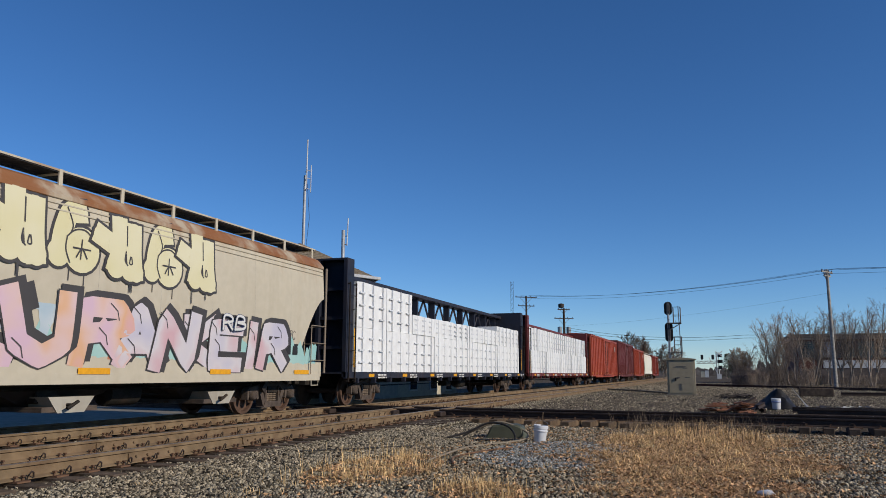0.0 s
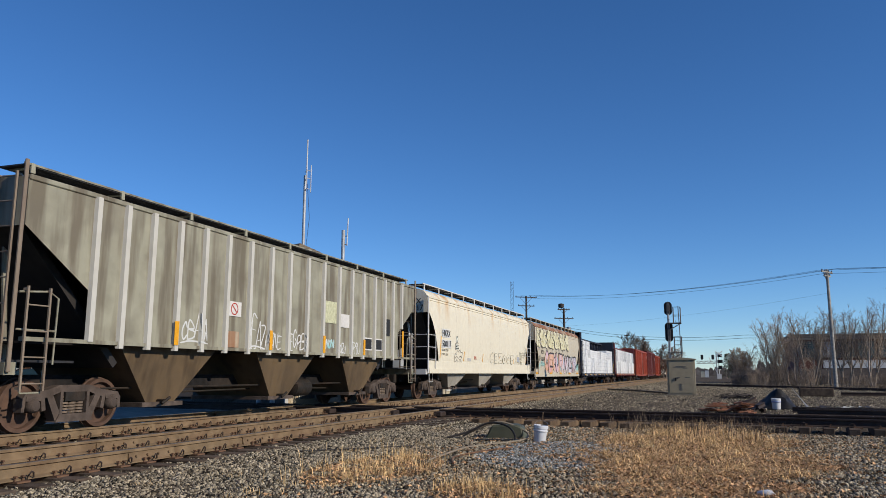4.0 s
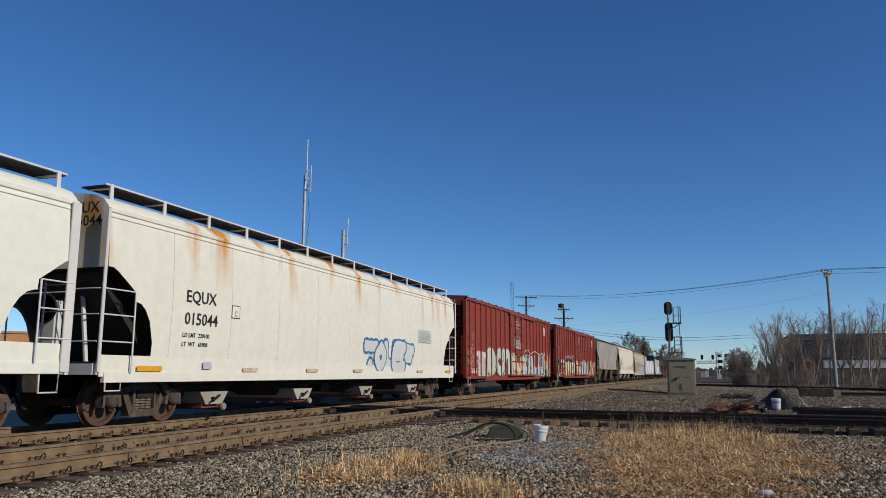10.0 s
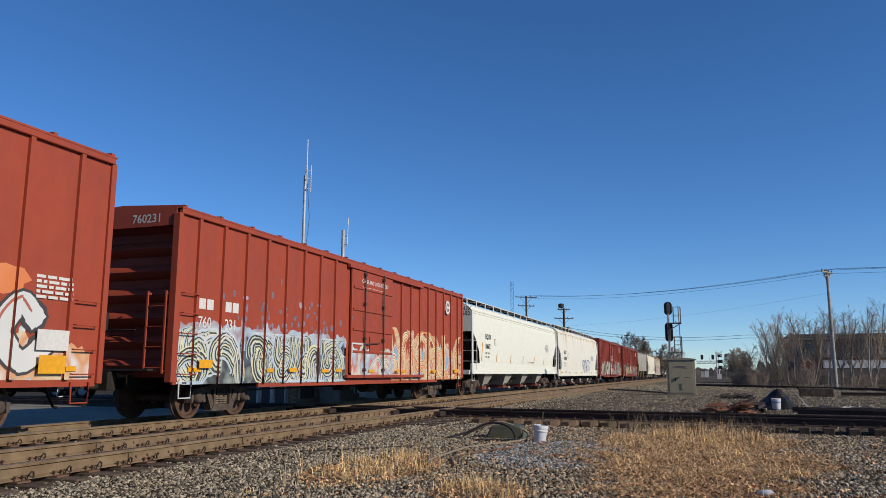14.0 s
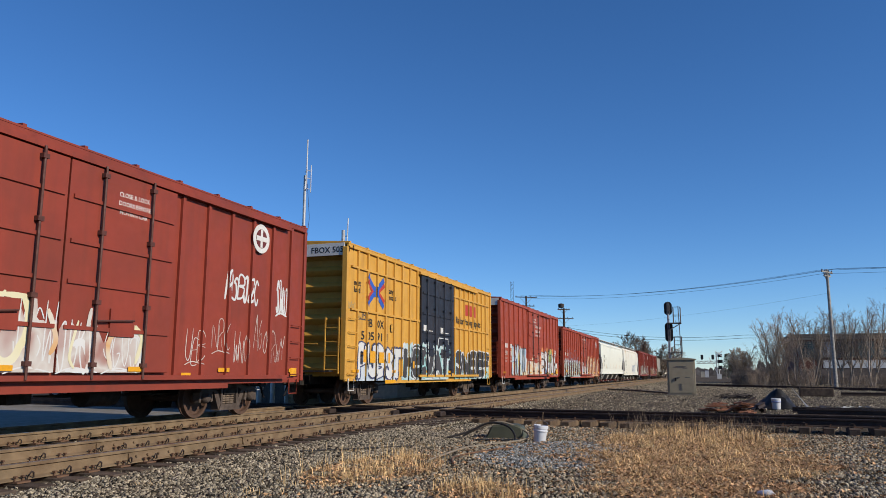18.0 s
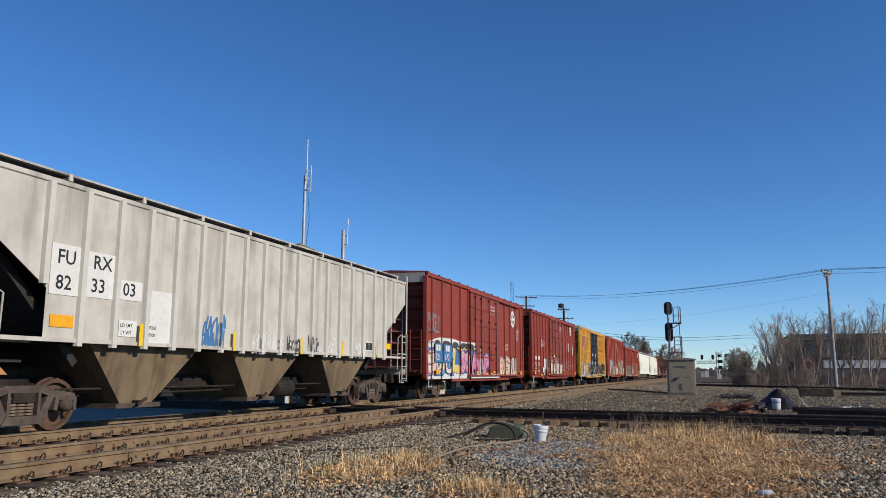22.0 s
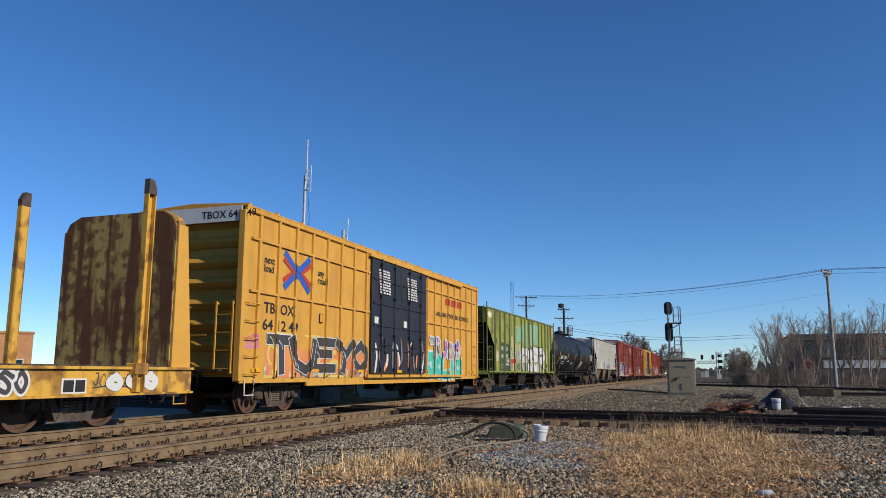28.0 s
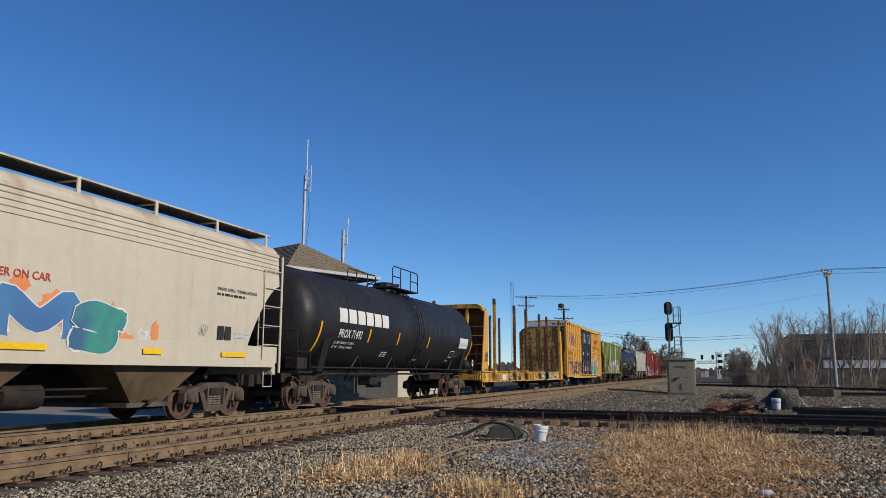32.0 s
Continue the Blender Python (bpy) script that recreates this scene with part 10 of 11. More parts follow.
# scrap steel, tarpaulin and spare rails beyond the crossing
rng = random.Random(31)
for i in range(22):
    x, y = rng.uniform(25.4, 27.2), rng.uniform(-1.15, 0.25)
    bm = bmesh.new()
    l, w = rng.uniform(0.35, 0.7), rng.uniform(0.15, 0.3)
    bm_box(bm, -l / 2, l / 2, -w / 2, w / 2, 0, 0.03)
    bm_box(bm, -l * 0.15, l * 0.1, -w / 2, w / 2, 0.03, 0.055)
    pl = part("tie_plate", bm, M["rust_red"], None, m=Matrix.Translation((x, y, -0.17 + 0.035 * (i % 8))) @ Matrix.Rotation(rng.uniform(-0.5, 0.5) + 1.57, 4, "Z") @ Matrix.Rotation(rng.uniform(-0.12, 0.12), 4, "X"))
    tagged(pl, "rusty orange steel tie plate in a scrap heap", "tie plate", "scrap heap")
for i in range(9):
    x, y = rng.uniform(26.2, 28.4), rng.uniform(-1.6, -0.9)
    bm = bmesh.new()
    bm_prism(bm, [(-0.06, -0.0), (0.06, 0.0), (0.02, 0.06), (0.05, 0.12), (-0.05, 0.12), (-0.02, 0.06)], "x", -0.45, 0.45)
    pl = part("joint_bar", bm, M["rail_dark"], None, m=Matrix.Translation((x, y, -0.14 + 0.05 * (i % 4))) @ Matrix.Rotation(rng.uniform(-0.9, 0.9), 4, "Z") @ Matrix.Rotation(rng.uniform(-0.5, 0.1), 4, "Y"))
    tagged(pl, "dark rusty rail joint bar in a scrap heap", "joint bar", "scrap heap")
for i in range(4):
    bm = bmesh.new()
    bm_prism(bm, [(p, q + 0.185) for p, q in rail_section()], "x", 0, 11.0 + i % 3)
    sec = part("spare_rail", bm, M["rail_dark"], None, m=Matrix.Translation((25.4 + 0.5 * i, -2.4 - 0.3 * (i % 3), -0.2)) @ Matrix.Rotation(radians(-96 + 0.6 * i), 4, "Z"))
    tagged(sec, "dark rusty spare rail lying beside the crossing track", "rail", "spare rails")
tp = tagged(new("tarpaulin"), "crumpled black tarpaulin over a trackside heap", "tarpaulin")
tp.matrix_basis = Matrix.Translation((29.6, -2.25, -0.2))
bm = bmesh.new()
N = 12
gv = []
for i in range(N + 1):
    row = []
    for j in range(N + 1):
        u, v = i / N * 2 - 1, j / N * 2 - 1
        h = max(0, 1 - abs(u) ** 1.3) * max(0, 1 - abs(v + 0.25) ** (0.8 if v < -0.25 else 1.2)) * (0.80 + 0.35 * noise.noise((u * 2.2, v * 2.2, 7.0)))
        row.append(bm.verts.new((u * 0.75, -v * 0.7 - 0.05, max(0.0, h + 0.12 * noise.noise((u * 3, v * 3, 1.0)) * (1 if h > 0.05 else 0.2)) + 0.01)))
    gv.append(row)
for i in range(N):
    for j in range(N):
        bm.faces.new((gv[i][j], gv[i + 1][j], gv[i + 1][j + 1], gv[i][j + 1]))
part("sheet", bm, M["tarp"], tp, smooth=30)
bm = bmesh.new()
bm_prism(bm, [(-0.55, 0.5), (-0.35, 0.80), (-0.75, 0.25), (-0.95, 0.06), (-0.85, 0.05)], "x", -0.35, -0.33)
part("white_lining", bm, M["white_wall"], tp, "torn white lining of the sheet")
bucket(28.5, -2.05, -0.17, 0.98, "white bucket with a blue top, beside the tarpaulin", M["blue_plastic"], False, 0.0)
for i in range(24):
    bm = bmesh.new()
    x, y = rng.uniform(28.6, 31), rng.uniform(-5.2, -2.6)
    pts = [bm.verts.new((rng.uniform(-0.25, 0.25), rng.uniform(-0.25, 0.25), rng.uniform(0, 0.12))) for k in range(5)]
    bm.faces.new(pts[:3])
    bm.faces.new((pts[2], pts[3], pts[4]))
    tagged(part("plastic_scrap", bm, M["white_wall"] if i % 2 == 0 else M["tarp"], None, m=Matrix.Translation((x, y, -0.2))), "torn plastic sheeting scrap on the ground", "litter", "litter")
bm = bmesh.new()
bm_box(bm, -0.3, 0.3, -0.85, 0.85, 0, 0.46)
bmm = part("timber_baulk", bm, M["tie"], None, bevel=0.03, m=Matrix.Translation((46.9, -5.45, -0.2)))
tagged(bmm, "dark brown timber baulk on the ground", "timber")
for i in range(2):
    bm = bmesh.new()
    bm_prism(bm, [(p, q + 0.185) for p, q in rail_section()], "x", 0, 22.0)
    tagged(part("spare_rail", bm, M["rail_dark"], None, m=Matrix.Translation((48.0 + 0.4 * i, -6.9, -0.18)) @ Matrix.Rotation(radians(-88 + 2 * i), 4, "Z")), "dark rusty spare rail on the ground", "rail", "spare rails")
bm = bmesh.new()
for k in range(30):
    a, b, c = [Vector((rng.uniform(-1.0, 1.0), rng.uniform(-0.8, 0.8), rng.uniform(0, 0.25))) for _ in range(3)]
    bm_tube(bm, [a, b, b + Vector((rng.uniform(-0.3, 0.3), rng.uniform(-0.3, 0.3), 0.05))], 0.02, 4)
tagged(part("cut_brush", bm, M["pole_dark"], None, m=Matrix.Translation((41.5, -1.2, -0.25))), "dark heap of cut brush and wire", "brush heap", kind="stuff")
bm = bmesh.new()
bmesh.ops.create_icosphere(bm, subdivisions=2, radius=0.09)
for v in bm.verts:
    v.co *= 1 + 0.5 * noise.noise(v.co * 14)
    v.co.z *= 0.5
tagged(part("plastic_litter", bm, M["pail"], None, smooth=50, m=Matrix.Translation((9.0, -0.5, ground_z(9, -0.5) + 0.03))), "crumpled clear plastic litter on the stones", "litter", "litter")

# the connecting track seen beyond the scrap
far_track = tagged(new("track_far"), "dark rails of a far connecting track", "railway track", kind="structure")
for off in (0.0, 1.5):
    rail(far_track, (84 + off, 2.6), (55.5 + off, -16.0), dark=True)
    rail(far_track, (55.5 + off, -16.0), (30.0 + off, -48.0), dark=True)

# ---- ties, plates, joints and the diamond ----


def tie_mesh(length, name="tie"):
    bm = bmesh.new()
    bm_box(bm, -0.115, 0.115, -length / 2, length / 2, -0.40, -0.20)
    bmesh.ops.bevel(bm, geom=list(bm.edges), offset=0.012, segments=1, affect="EDGES")
    return finish(bm, M["tie"], name)


def plate_mesh():
    """A tie plate with two spikes and their heads."""
    bm = bmesh.new()
    bm_box(bm, -0.09, 0.09, -0.17, 0.17, -0.203, -0.183)
    for sx, sy in ((-0.05, -0.085), (0.05, 0.085), (0.05, -0.085)):
        bm_box(bm, sx - 0.009, sx + 0.009, sy - 0.009, sy + 0.009, -0.19, -0.135)
        bm_box(bm, sx - 0.016, sx + 0.016, sy - 0.026, sy + 0.016, -0.148, -0.128)
    return finish(bm, M["rust"], "tie_plate")


def clip_mesh():
    """A bent rail anchor beside the foot."""
    bm = bmesh.new()
    bm_tube(bm, [(-0.05, -0.10, -0.18), (-0.035, -0.12, -0.12), (0.0, -0.115, -0.095), (0.04, -0.10, -0.11), (0.055, -0.09, -0.165)], 0.011, 5)
    return finish(bm, M["rail_dark"], "rail_anchor", 40)


def joint_mesh():
    bm = bmesh.new()
    for s in (-1, 1):
        bm_prism(bm, [(s * 0.012, -0.155), (s * 0.055, -0.165), (s * 0.045, -0.135), (s * 0.030, -0.10), (s * 0.034, -0.06), (s * 0.012, -0.045)], "x", -0.46, 0.46)
        for k in range(4):
            x = -0.33 + 0.22 * k
            bm_lathe(bm, [(0.018, s * 0.03), (0.018, s * 0.058), (0.008, s * 0.06)], "y", 6, (x, 0, -0.10))
    return finish(bm, M["rail"], "joint_bar", 30)


TIE, PLATE, CLIP, JOINT = tie_mesh(2.6), plate_mesh(), clip_mesh(), joint_mesh()
rng = random.Random(8)
for tr, y in ((track_near, NEAR_Y), (track_train, TRAIN_Y)):
    for i in range(110):
        x = 2.0 + i * 0.52 + rng.uniform(-0.03, 0.03)
        put("tie", TIE, tr, Matrix.Translation((x, y + rng.uniform(-0.05, 0.05), rng.uniform(-0.012, 0.0))) @ Matrix.Rotation(rng.uniform(-0.015, 0.015), 4, "Z"))
        if x < 34:
            for s in (-1, 1):
                if tr is track_train and s > 0:
                    continue
                put("tie_plate", PLATE, tr, (x, y + s * GAUGE / 2, 0))
                if i % 2 == 0 or rng.random() < 0.5:
                    put("rail_anchor", CLIP, tr, (x + 0.14, y + s * GAUGE / 2, 0))
for y, xs in ((NEAR_Y - GAUGE / 2, (8.9, 11.55, 15.3, 19.0)), (NEAR_Y + GAUGE / 2, (9.9, 13.6, 17.2, 24.5)), (TRAIN_Y - GAUGE / 2, (12.9, 19.9, 26.4))):
    for x in xs:
        put("joint_bar", JOINT, track_near if y < 10 else track_train, (x, y, 0))
# crossing track: long pale ties, plates
LONG = tie_mesh(2.9)
ctx = math.atan(CROSS_SKEW)
me_pale = LONG.copy()
me_pale.materials.clear()
me_pale.materials.append(M["tie_pale"])
for i in range(44):
    y = 6.9 - i * 0.5
    put("tie", me_pale if y > 0.4 else TIE, track_cross, Matrix.Translation((cross_x(y) - (0.22 if y > 0.4 else 0.0) + rng.uniform(-0.08, 0.08), y, rng.uniform(0.0, 0.02))) @ Matrix.Rotation(math.pi / 2 - ctx + rng.uniform(-0.02, 0.02), 4, "Z"))
    for off in (-GAUGE / 2, GAUGE / 2):
        put("tie_plate", PLATE, track_cross, Matrix.Translation((cross_x(y, off), y, 0)) @ Matrix.Rotation(math.pi / 2 - ctx, 4, "Z"))
        if i % 2 == 0:
            put("rail_anchor", CLIP, track_cross, Matrix.Translation((cross_x(y, off), y + 0.13, 0)) @ Matrix.Rotation(-math.pi / 2 - ctx, 4, "Z"))
# guard rails through the diamond
dia = tagged(new("diamond_crossing"), "steel diamond crossing with guard rails where two lines meet", "rail crossing", kind="structure")
for y in (NEAR_Y, TRAIN_Y):
    for s in (-1, 1):
        yy = y + s * (GAUGE / 2 - 0.115)
        for nm, z in (("guard_rail", -0.012),):
            bm = bmesh.new()
            bm_prism(bm, [(p * 0.85, q) for p, q in rail_section()], "x", 0, 9.0)
            part(nm, bm, M["rail"], dia, m=Matrix.Translation((17.4, yy, z)))
for off in (-GAUGE / 2 + 0.115, GAUGE / 2 - 0.115):
    bm = bmesh.new()
    bm_prism(bm, [(p * 0.85, q) for p, q in rail_section()], "x", 0, 9.5)
    part("guard_rail", bm, M["rail_dark"], dia, m=Matrix.Translation((cross_x(5.6, off), 5.6, -0.014)) @ Matrix.Rotation(math.pi / 2 - ctx, 4, "Z"))
for y in (NEAR_Y - GAUGE / 2, NEAR_Y + GAUGE / 2, TRAIN_Y - GAUGE / 2, TRAIN_Y + GAUGE / 2):
    for off in (-GAUGE / 2, GAUGE / 2):
        x = cross_x(y, off)
        bm = bmesh.new()
        bm_box(bm, x - 0.45, x + 0.45, y - 0.24, y + 0.24, -0.19, -0.055)
        part("frog_casting", bm, M["rail_dark"], dia, bevel=0.02)
for i in range(14):
    x = 17.6 + i * 0.62
    bm = bmesh.new()
    bm_box(bm, x - 0.12, x + 0.12, NEAR_Y - 1.9, TRAIN_Y + 1.9, -0.41, -0.205)
    part("long_tie", bm, M["tie"], dia)
for i in range(26):
    x = 17.3 + i * 0.36
    for yy in (NEAR_Y - GAUGE / 2 - 0.02, NEAR_Y + GAUGE / 2 - 0.02):
        put("rail_brace", CLIP, dia, (x, yy, 0.01))

# the tower's front, brick by brick
BW, BH = 0.255, 0.085
bm = bmesh.new()
bm_box(bm, -BW / 2 + 0.008, BW / 2 - 0.008, -0.014, 0.02, 0.006, BH - 0.006)
BRICK = finish(bm, M["brick_tan"], "brick")
openings = ((TX0 + 0.64, TX0 + 1.58, -1, 2.18), (TX0 + 0.7, TX1 - 0.36, 3.34, 4.86))
for r in range(64):
    z = -0.3 + r * BH
    if z > 4.75:
        break
    x = TX0 + 0.15 + BW / 2 + (BW / 2 if r % 2 else 0)
    while x < TX1 - BW / 2:
        if not any(a < x + BW / 2 and x - BW / 2 < b and c < z + BH and z < d for a, b, c, d in openings):
            put("brick", BRICK, tower_front, (x, TY0, z))
        x += BW

# ---- loose stone, grass and leaves ----
M["brown_grass"] = material("matted_brown_grass", (0.46, 0.275, 0.135), 0.9, 0, 0.25, 3, stain=(0.26, 0.14, 0.07), stains=0.4, bump=0, island=0.65)


def scatter_mesh(name, P, size, mat, seed):
    """Many small broken stones as one mesh; P: centres, size: half widths."""
    g = np.random.RandomState(seed)
    n = len(P)
    base = np.array([[-1, -0.8, -0.7], [1, -0.7, -0.7], [0.1, 0.9, -0.7], [-0.9, -0.6, 0.7], [0.9, -0.7, 0.6], [-0.1, 0.8, 0.8]], float)
    V = base[None] * (0.75 + 0.35 * g.rand(n, 6, 1)) + 0.55 * (g.rand(n, 6, 3) - 0.5)
    V *= (size[:, None] * (0.55 + 0.7 * g.rand(n, 3)))[:, None, :]
    a = g.rand(n) * 6.283
    b = (g.rand(n) - 0.5) * 2.2
    ca, sa, cb, sb = np.cos(a)[:, None], np.sin(a)[:, None], np.cos(b)[:, None], np.sin(b)[:, None]
    x, y, z = V[..., 0], V[..., 1], V[..., 2]
    y, z = y * cb - z * sb, y * sb + z * cb
    x, y = x * ca - y * sa, x * sa + y * ca
    V = np.stack([x, y, z], -1) + P[:, None, :]
    tris = np.array([[0, 2, 1], [3, 4, 5], [0, 1, 4], [0, 4, 3], [1, 2, 5], [1, 5, 4], [2, 0, 3], [2, 3, 5]])
    F = (tris[None] + 6 * np.arange(n)[:, None, None]).reshape(-1)
    me = bpy.data.meshes.new(name)
    me.vertices.add(n * 6)
    me.vertices.foreach_set("co", V.reshape(-1))
    me.loops.add(len(F))
    me.loops.foreach_set("vertex_index", F.astype(np.int32))
    me.polygons.add(n * 8)
    me.polygons.foreach_set("loop_start", np.arange(0, n * 24, 3, dtype=np.int32))
    me.update(calc_edges=True)
    me.materials.append(mat)
    return new(name, me)


def ground_points(n, x0, x1, y0, y1, seed, keep=None, power=1.0):
    g = np.random.RandomState(seed)
    x = x0 + (x1 - x0) * g.rand(n) ** power
    y = y0 + (y1 - y0) * g.rand(n)
    if keep is not None:
        k = keep(x, y)
        x, y = x[k], y[k]
    z = np.array([ground_z(p, q) for p, q in zip(x, y)])
    return np.stack([x, y, z], 1), g


def in_view(x, y):
    return (y < 1.05 * x + 1.5) & (y > -0.24 * x - 1.0)


def blue_patch(x, y):
    return ((x - 12.6) / 2.2) ** 2 + ((y - 2.4) / 1.3) ** 2 < 1


def off_rails(x, y):
    k = np.ones_like(x, bool)
    for yy in (NEAR_Y - GAUGE / 2, NEAR_Y + GAUGE / 2, TRAIN_Y - GAUGE / 2, TRAIN_Y + GAUGE / 2):
        k &= np.abs(y - yy) > 0.12
    for off in (-GAUGE / 2, GAUGE / 2):
        k &= np.abs(x - (CROSS_X + CROSS_SKEW * y) - off) > 0.12
    return k


P, g = ground_points(210000, 4.6, 20, -5.5, 7.05, 1, lambda x, y: in_view(x, y) & off_rails(x, y) & ~blue_patch(x, y), 1.25)
s = (0.009 + 0.019 * g.rand(len(P)) ** 1.6) * (0.85 + 0.025 * P[:, 0])
P[:, 2] += 0.3 * s
tagged(scatter_mesh("ballast_stones", P, s, M["stone"], 2), "loose grey-brown crushed stone", "gravel", kind="stuff")
P, g = ground_points(16000, 10.0, 15.2, 1.0, 3.8, 3, lambda x, y: blue_patch(x, y))
s = 0.010 + 0.015 * g.rand(len(P))
P[:, 2] += 0.4 * s
tagged(scatter_mesh("fresh_stones", P, s, M["stone_blue"], 4), "fresh blue-grey crushed stone", "gravel", kind="stuff")
P, g = ground_points(9000, 8.5, 20, -6, -0.8, 13, lambda x, y: in_view(x, y) & (y < -0.13 * x - 0.2))
s = 0.010 + 0.015 * g.rand(len(P))
P[:, 2] += 0.4 * s
tagged(scatter_mesh("fresh_stones", P, s, M["stone_blue"], 14), "blue-grey crushed stone beside the crossing track", "gravel", kind="stuff")
P, g = ground_points(60000, 5, 48, 6.6, 13.4, 5, lambda x, y: in_view(x, y) & off_rails(x, y))
s = 0.014 + 0.020 * g.rand(len(P))
P[:, 2] += 0.1 * s
tagged(scatter_mesh("track_stones", P, s, M["stone"], 6), "crushed stone between the rails", "gravel", kind="stuff")
P, g = ground_points(34000, 21, 62, -12, 10, 7, lambda x, y: in_view(x, y) & off_rails(x, y), 1.3)
s = 0.012 + 0.028 * g.rand(len(P)) ** 2
P[:, 2] += 0.3 * s
tagged(scatter_mesh("far_stones", P, s, M["stone"], 8), "crushed stone ground beyond the crossing", "gravel", kind="stuff")

P, g = ground_points(34000, 62, 125, -14, 10, 9, lambda x, y: in_view(x, y) & off_rails(x, y), 1.3)
s = 0.022 + 0.045 * g.rand(len(P)) ** 2
P[:, 2] += 0.2 * s
tagged(scatter_mesh("distant_stones", P, s, M["stone"], 10), "crushed stone ground towards the brush", "gravel", kind="stuff")


def blade_mesh(name, P, h, lean, w, mat, seed):
    """Thin bent blades of dry grass as one mesh."""
    g = np.random.RandomState(seed)
    n = len(P)
    a = g.rand(n) * 6.283
    d = np.stack([np.cos(a), np.sin(a)], 1)
    side = np.stack([-d[:, 1], d[:, 0], np.zeros(n)], 1) * w[:, None]
    l = lean * (0.3 + g.rand(n))
    mid = P + np.stack([d[:, 0] * l * h * 0.35, d[:, 1] * l * h * 0.35, h * 0.6], 1)
    tip = P + np.stack([d[:, 0] * l * h, d[:, 1] * l * h, h * (1.0 - 0.35 * np.minimum(l, 1.6))], 1)
    V = np.stack([P - side, P + side, mid + side * 0.7, mid - side * 0.7, tip], 1)
    me = bpy.data.meshes.new(name)
    faces = []
    for i in range(n):
        o = 5 * i
        faces.append((o, o + 1, o + 2, o + 3))
        faces.append((o + 3, o + 2, o + 4))
    me.from_pydata(V.reshape(-1, 3).tolist(), [], faces)
    me.materials.append(mat)
    return new(name, me)


def clumps(n_clump, per, x0, x1, y0, y1, keep, seed, spread=0.09):
    g = np.random.RandomState(seed)
    cx, cy = x0 + (x1 - x0) * g.rand(n_clump), y0 + (y1 - y0) * g.rand(n_clump)
    k = keep(cx, cy)
    cx, cy = cx[k], cy[k]
    x = np.repeat(cx, per) + g.randn(len(cx) * per) * spread
    y = np.repeat(cy, per) + g.randn(len(cx) * per) * spread
    z = np.array([ground_z(p, q) for p, q in zip(x, y)])
    return np.stack([x, y, z], 1), g


def main_patch(x, y):
    wob = 0.5 * np.sin(x * 1.7) + 0.4 * np.sin(y * 3.1 + x) + 0.45 * np.sin(x * 4.3 - y * 5.2) + 0.4 * np.sin(x * 9.1 + y * 7.7)
    return ((x - 14.0) / 6.2) ** 2 + ((y - 0.25 + 0.0 * x) / (1.5 + wob * 0.55)) ** 2 < 1 - 0.3 * np.sin(x * 5.3 + 2 * y) * np.sin(y * 6.1)


def left_patch(x, y):
    near = ((x - 8.1) / 0.7) ** 2 + ((y - 2.4) / 0.55) ** 2 < 1
    return near | ((((x - 9.6) / 1.7) ** 2 + ((y - 4.3) / 0.75) ** 2 < 1) & (np.sin(x * 7) + np.sin(y * 9) > -1.2))


P, g = clumps(1150, 30, 7.5, 20, -2.2, 2.6, main_patch, 21, 0.09)
h = (0.04 + 0.24 * g.rand(len(P)) ** 2.2) * np.repeat(0.35 + 1.1 * g.rand(len(P) // 30) ** 2, 30) * (0.6 + 0.09 * (P[:, 0] - 8))
tagged(blade_mesh("dry_grass", P, h, 2.3, 0.0022 + 0.0022 * g.rand(len(P)), M["straw"], 22), "patch of dry straw-coloured grass", "grass", kind="stuff")
P, g = clumps(2600, 28, 7.0, 20, -2.6, 2.9, main_patch, 41, 0.20)
h = 0.025 + 0.075 * g.rand(len(P)) ** 1.4
tagged(blade_mesh("brown_grass", P, h, 3.0, 0.003 + 0.003 * g.rand(len(P)), M["brown_grass"], 42), "matted reddish-brown dead grass", "grass", kind="stuff")
P, g = clumps(240, 26, 7.4, 11.5, 1.7, 5.2, left_patch, 23, 0.10)
h = 0.06 + 0.20 * g.rand(len(P)) ** 1.8
tagged(blade_mesh("dry_grass", P, h, 0.8, 0.0022 + 0.002 * g.rand(len(P)), M["straw"], 24), "small patch of dry straw-coloured grass", "grass", kind="stuff")
P, g = clumps(150, 14, 5.5, 20, -5, 6.2, lambda x, y: in_view(x, y), 25, 0.08)
h = 0.04 + 0.10 * g.rand(len(P))
tagged(blade_mesh("stray_grass", P, h, 1.0, 0.002 + 0.002 * g.rand(len(P)), M["straw"], 26), "stray tufts of dry grass among the stones", "grass", kind="stuff")
# tall weed stalks by the crossing track
P, g = clumps(130, 5, 15.5, 19.9, -2.4, 1.9, lambda x, y: main_patch(x * 0.90, y), 27, 0.14)
h = 0.15 + 0.50 * g.rand(len(P))
tagged(blade_mesh("weed_stalks", P, h, 0.35, 0.004 + 0.002 * g.rand(len(P)), M["weed"], 28), "tall dead weed stalks by the rails", "weeds", kind="stuff")
P, g = clumps(26, 3, 8.0, 11.0, 3.6, 5.0, lambda x, y: in_view(x, y), 29, 0.2)
h = 0.22 + 0.25 * g.rand(len(P))
tagged(blade_mesh("weed_stalks", P, h, 0.25, 0.003 + 0.001 * g.rand(len(P)), M["straw"], 30), "thin tall straw stalks", "weeds", kind="stuff")
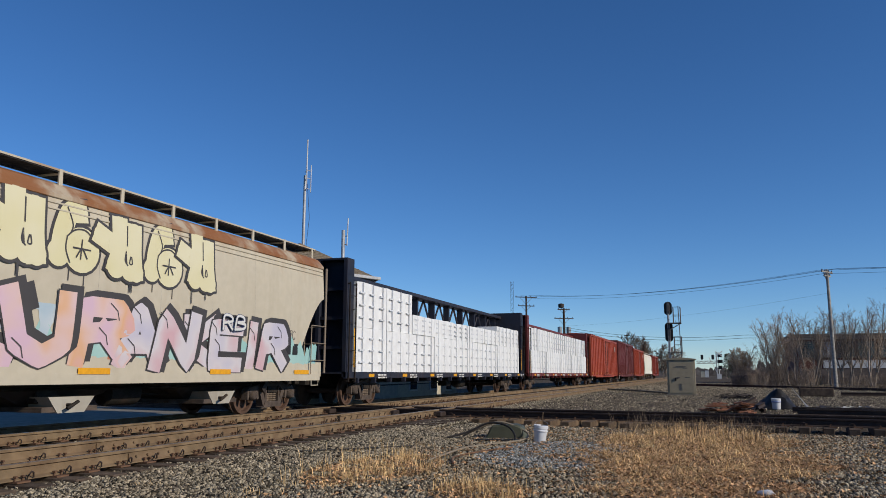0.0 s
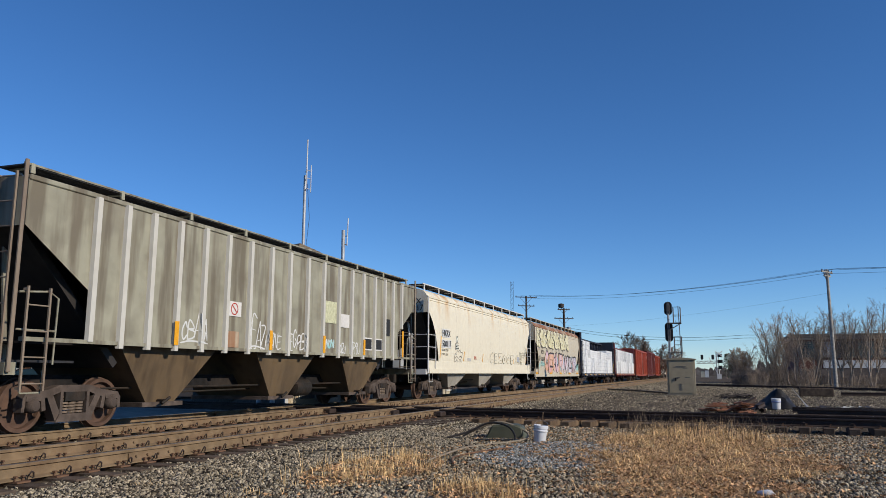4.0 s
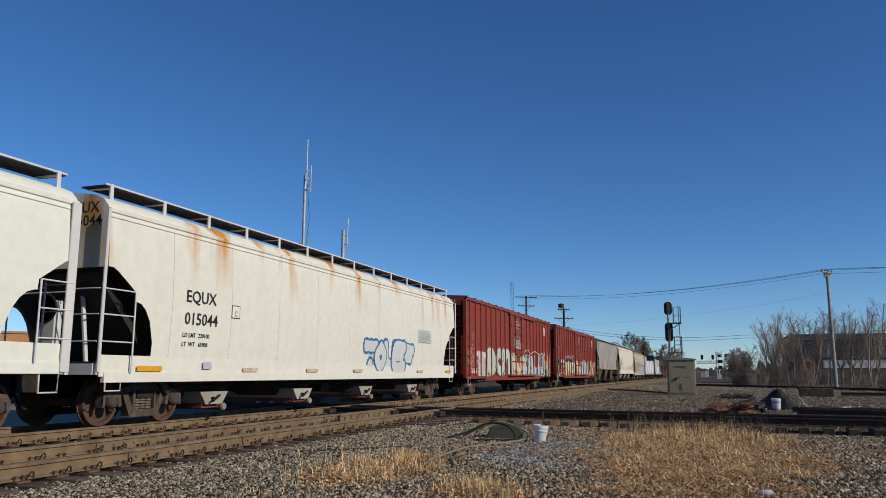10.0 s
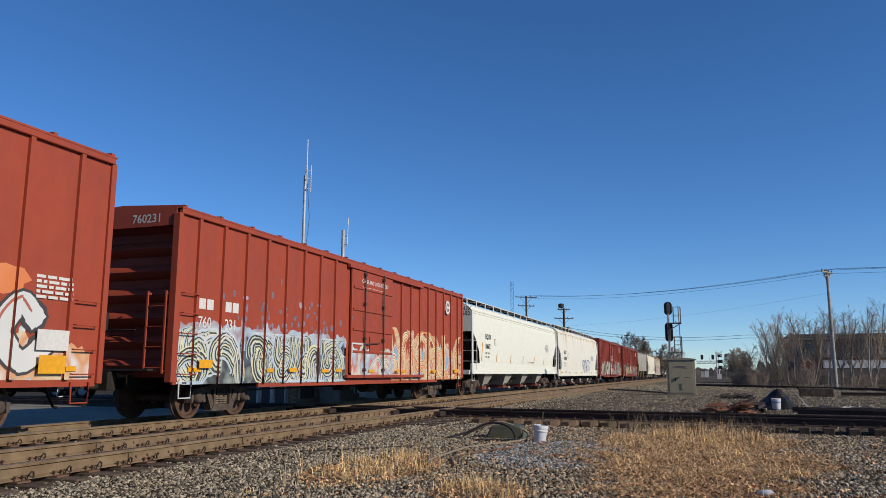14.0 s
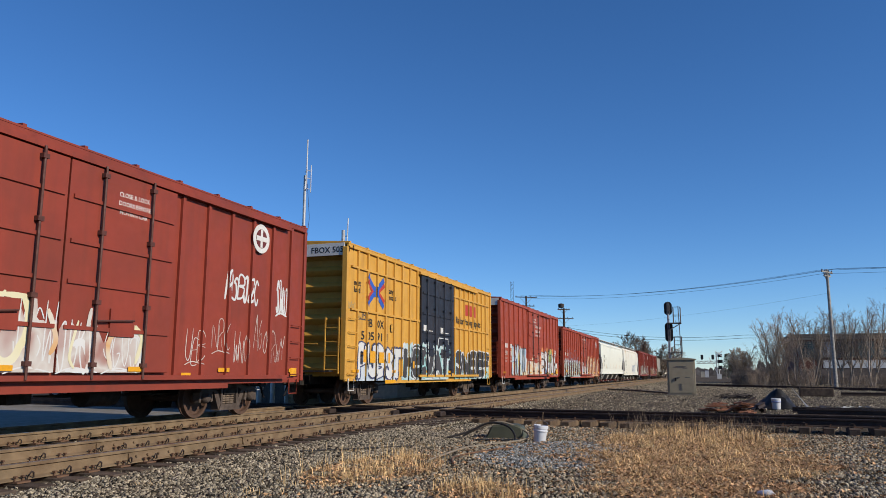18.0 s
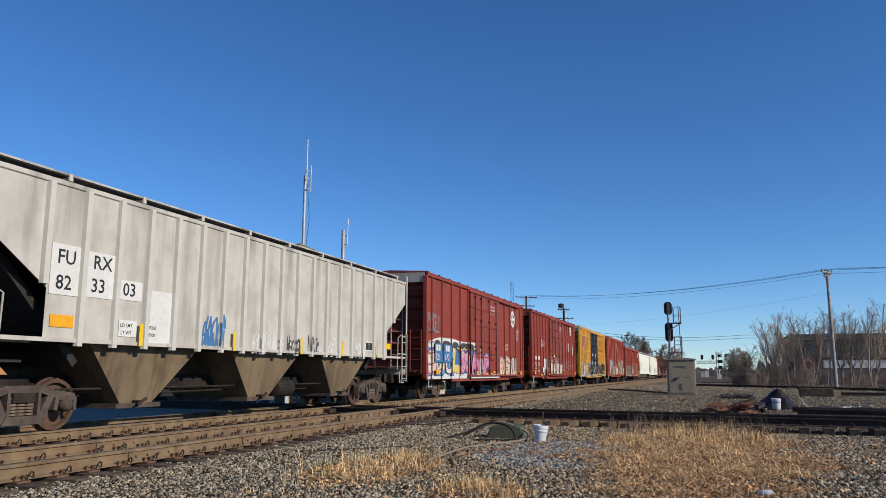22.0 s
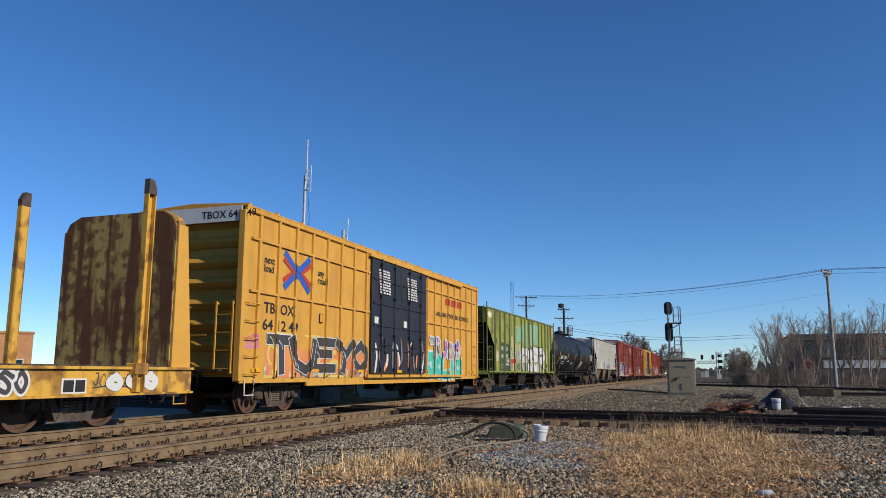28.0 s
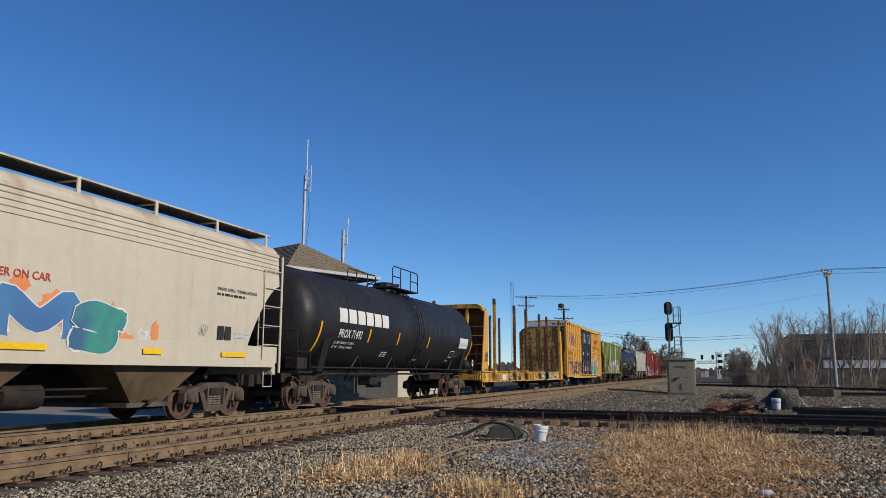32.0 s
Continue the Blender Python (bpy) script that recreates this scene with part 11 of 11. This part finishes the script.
# dry grass along the far brush
P, g = clumps(600, 10, 62, 84, -24, -4, lambda x, y: (x > 70) | (np.sin(x * 1.9 + y) > 0.3), 31, 0.5)
h = 0.08 + 0.25 * g.rand(len(P)) ** 2
tagged(blade_mesh("verge_grass", P, h, 1.2, 0.012 + 0.012 * g.rand(len(P)), M["weed"], 32), "dry straw grass along the brush", "grass", kind="stuff")
# dead leaves
P, g = ground_points(70000, 5, 20, -3.5, 6.2, 33, lambda x, y: in_view(x, y) & (main_patch(x, y) | left_patch(x, y) | ((np.sin(x * 13.1 + y * 7.7) > 0.93) & (y < 4.5))))
n = len(P)
a = g.rand(n) * 6.283
sz = 0.012 + 0.022 * g.rand(n)
u = np.stack([np.cos(a), np.sin(a), (g.rand(n) - 0.5) * 1.2], 1) * sz[:, None]
v = np.stack([-np.sin(a), np.cos(a), (g.rand(n) - 0.5) * 1.2], 1) * sz[:, None] * 0.7
c = P + np.stack([np.zeros(n), np.zeros(n), 0.02 + 0.02 * g.rand(n)], 1)
up = np.stack([np.zeros(n), np.zeros(n), sz * 0.5], 1)
V = np.stack([c - u, c - v + up, c + u, c + v + up], 1).reshape(-1, 3)
me = bpy.data.meshes.new("dead_leaves")
me.from_pydata(V.tolist(), [], [(4 * i, 4 * i + 1, 4 * i + 2, 4 * i + 3) for i in range(n)])
me.materials.append(M["leaf"])
tagged(new("dead_leaves", me), "scattered dead brown leaves", "leaves", kind="stuff")


# ---- movement ----
def train_at(t):
    """How far the train has run at t seconds."""
    u = (t - 16.0) / 16.0
    return 16.0 * (10.915 * u + 0.025 * u ** 2 + 0.0118 * u ** 3 - 0.0961 * u ** 4)


def motions():
    times = [2.0 * i for i in range(17)]
    centre = {}
    for car, u in CARS:
        centre[car] = u
        walk(car, [(t, pose(u + train_at(t), TRAIN_Y, 0)) for t in times])
    for bundle, car, p, s in LOADS:
        turn = 0 if s < 0 else 180
        walk(bundle, [(t, pose(centre[car] + train_at(t) + p.x, TRAIN_Y + p.y, p.z, 0, 0, turn)) for t in times])
    for ws, x in SPINNING:
        u = centre[ws.parent.parent] + ws.parent.location.x + x
        near = [k / FPS for k in range(int(SECONDS * FPS) + 1) if 5.0 < u + train_at(k / FPS) < 38.0]
        if len(near) < 3:
            near = []
        first = near[0] if near else 0.0
        last = near[-1] if near else 0.0

        def turned(t):
            t = min(max(t, first), last)
            return pose(x, 0, 0.457, 0, math.degrees((train_at(t) - train_at(first)) / 0.457), 0)
        rows = [(t, turned(t)) for t in sorted({0.0, *near, SECONDS})]
        walk(ws, rows)


motions()
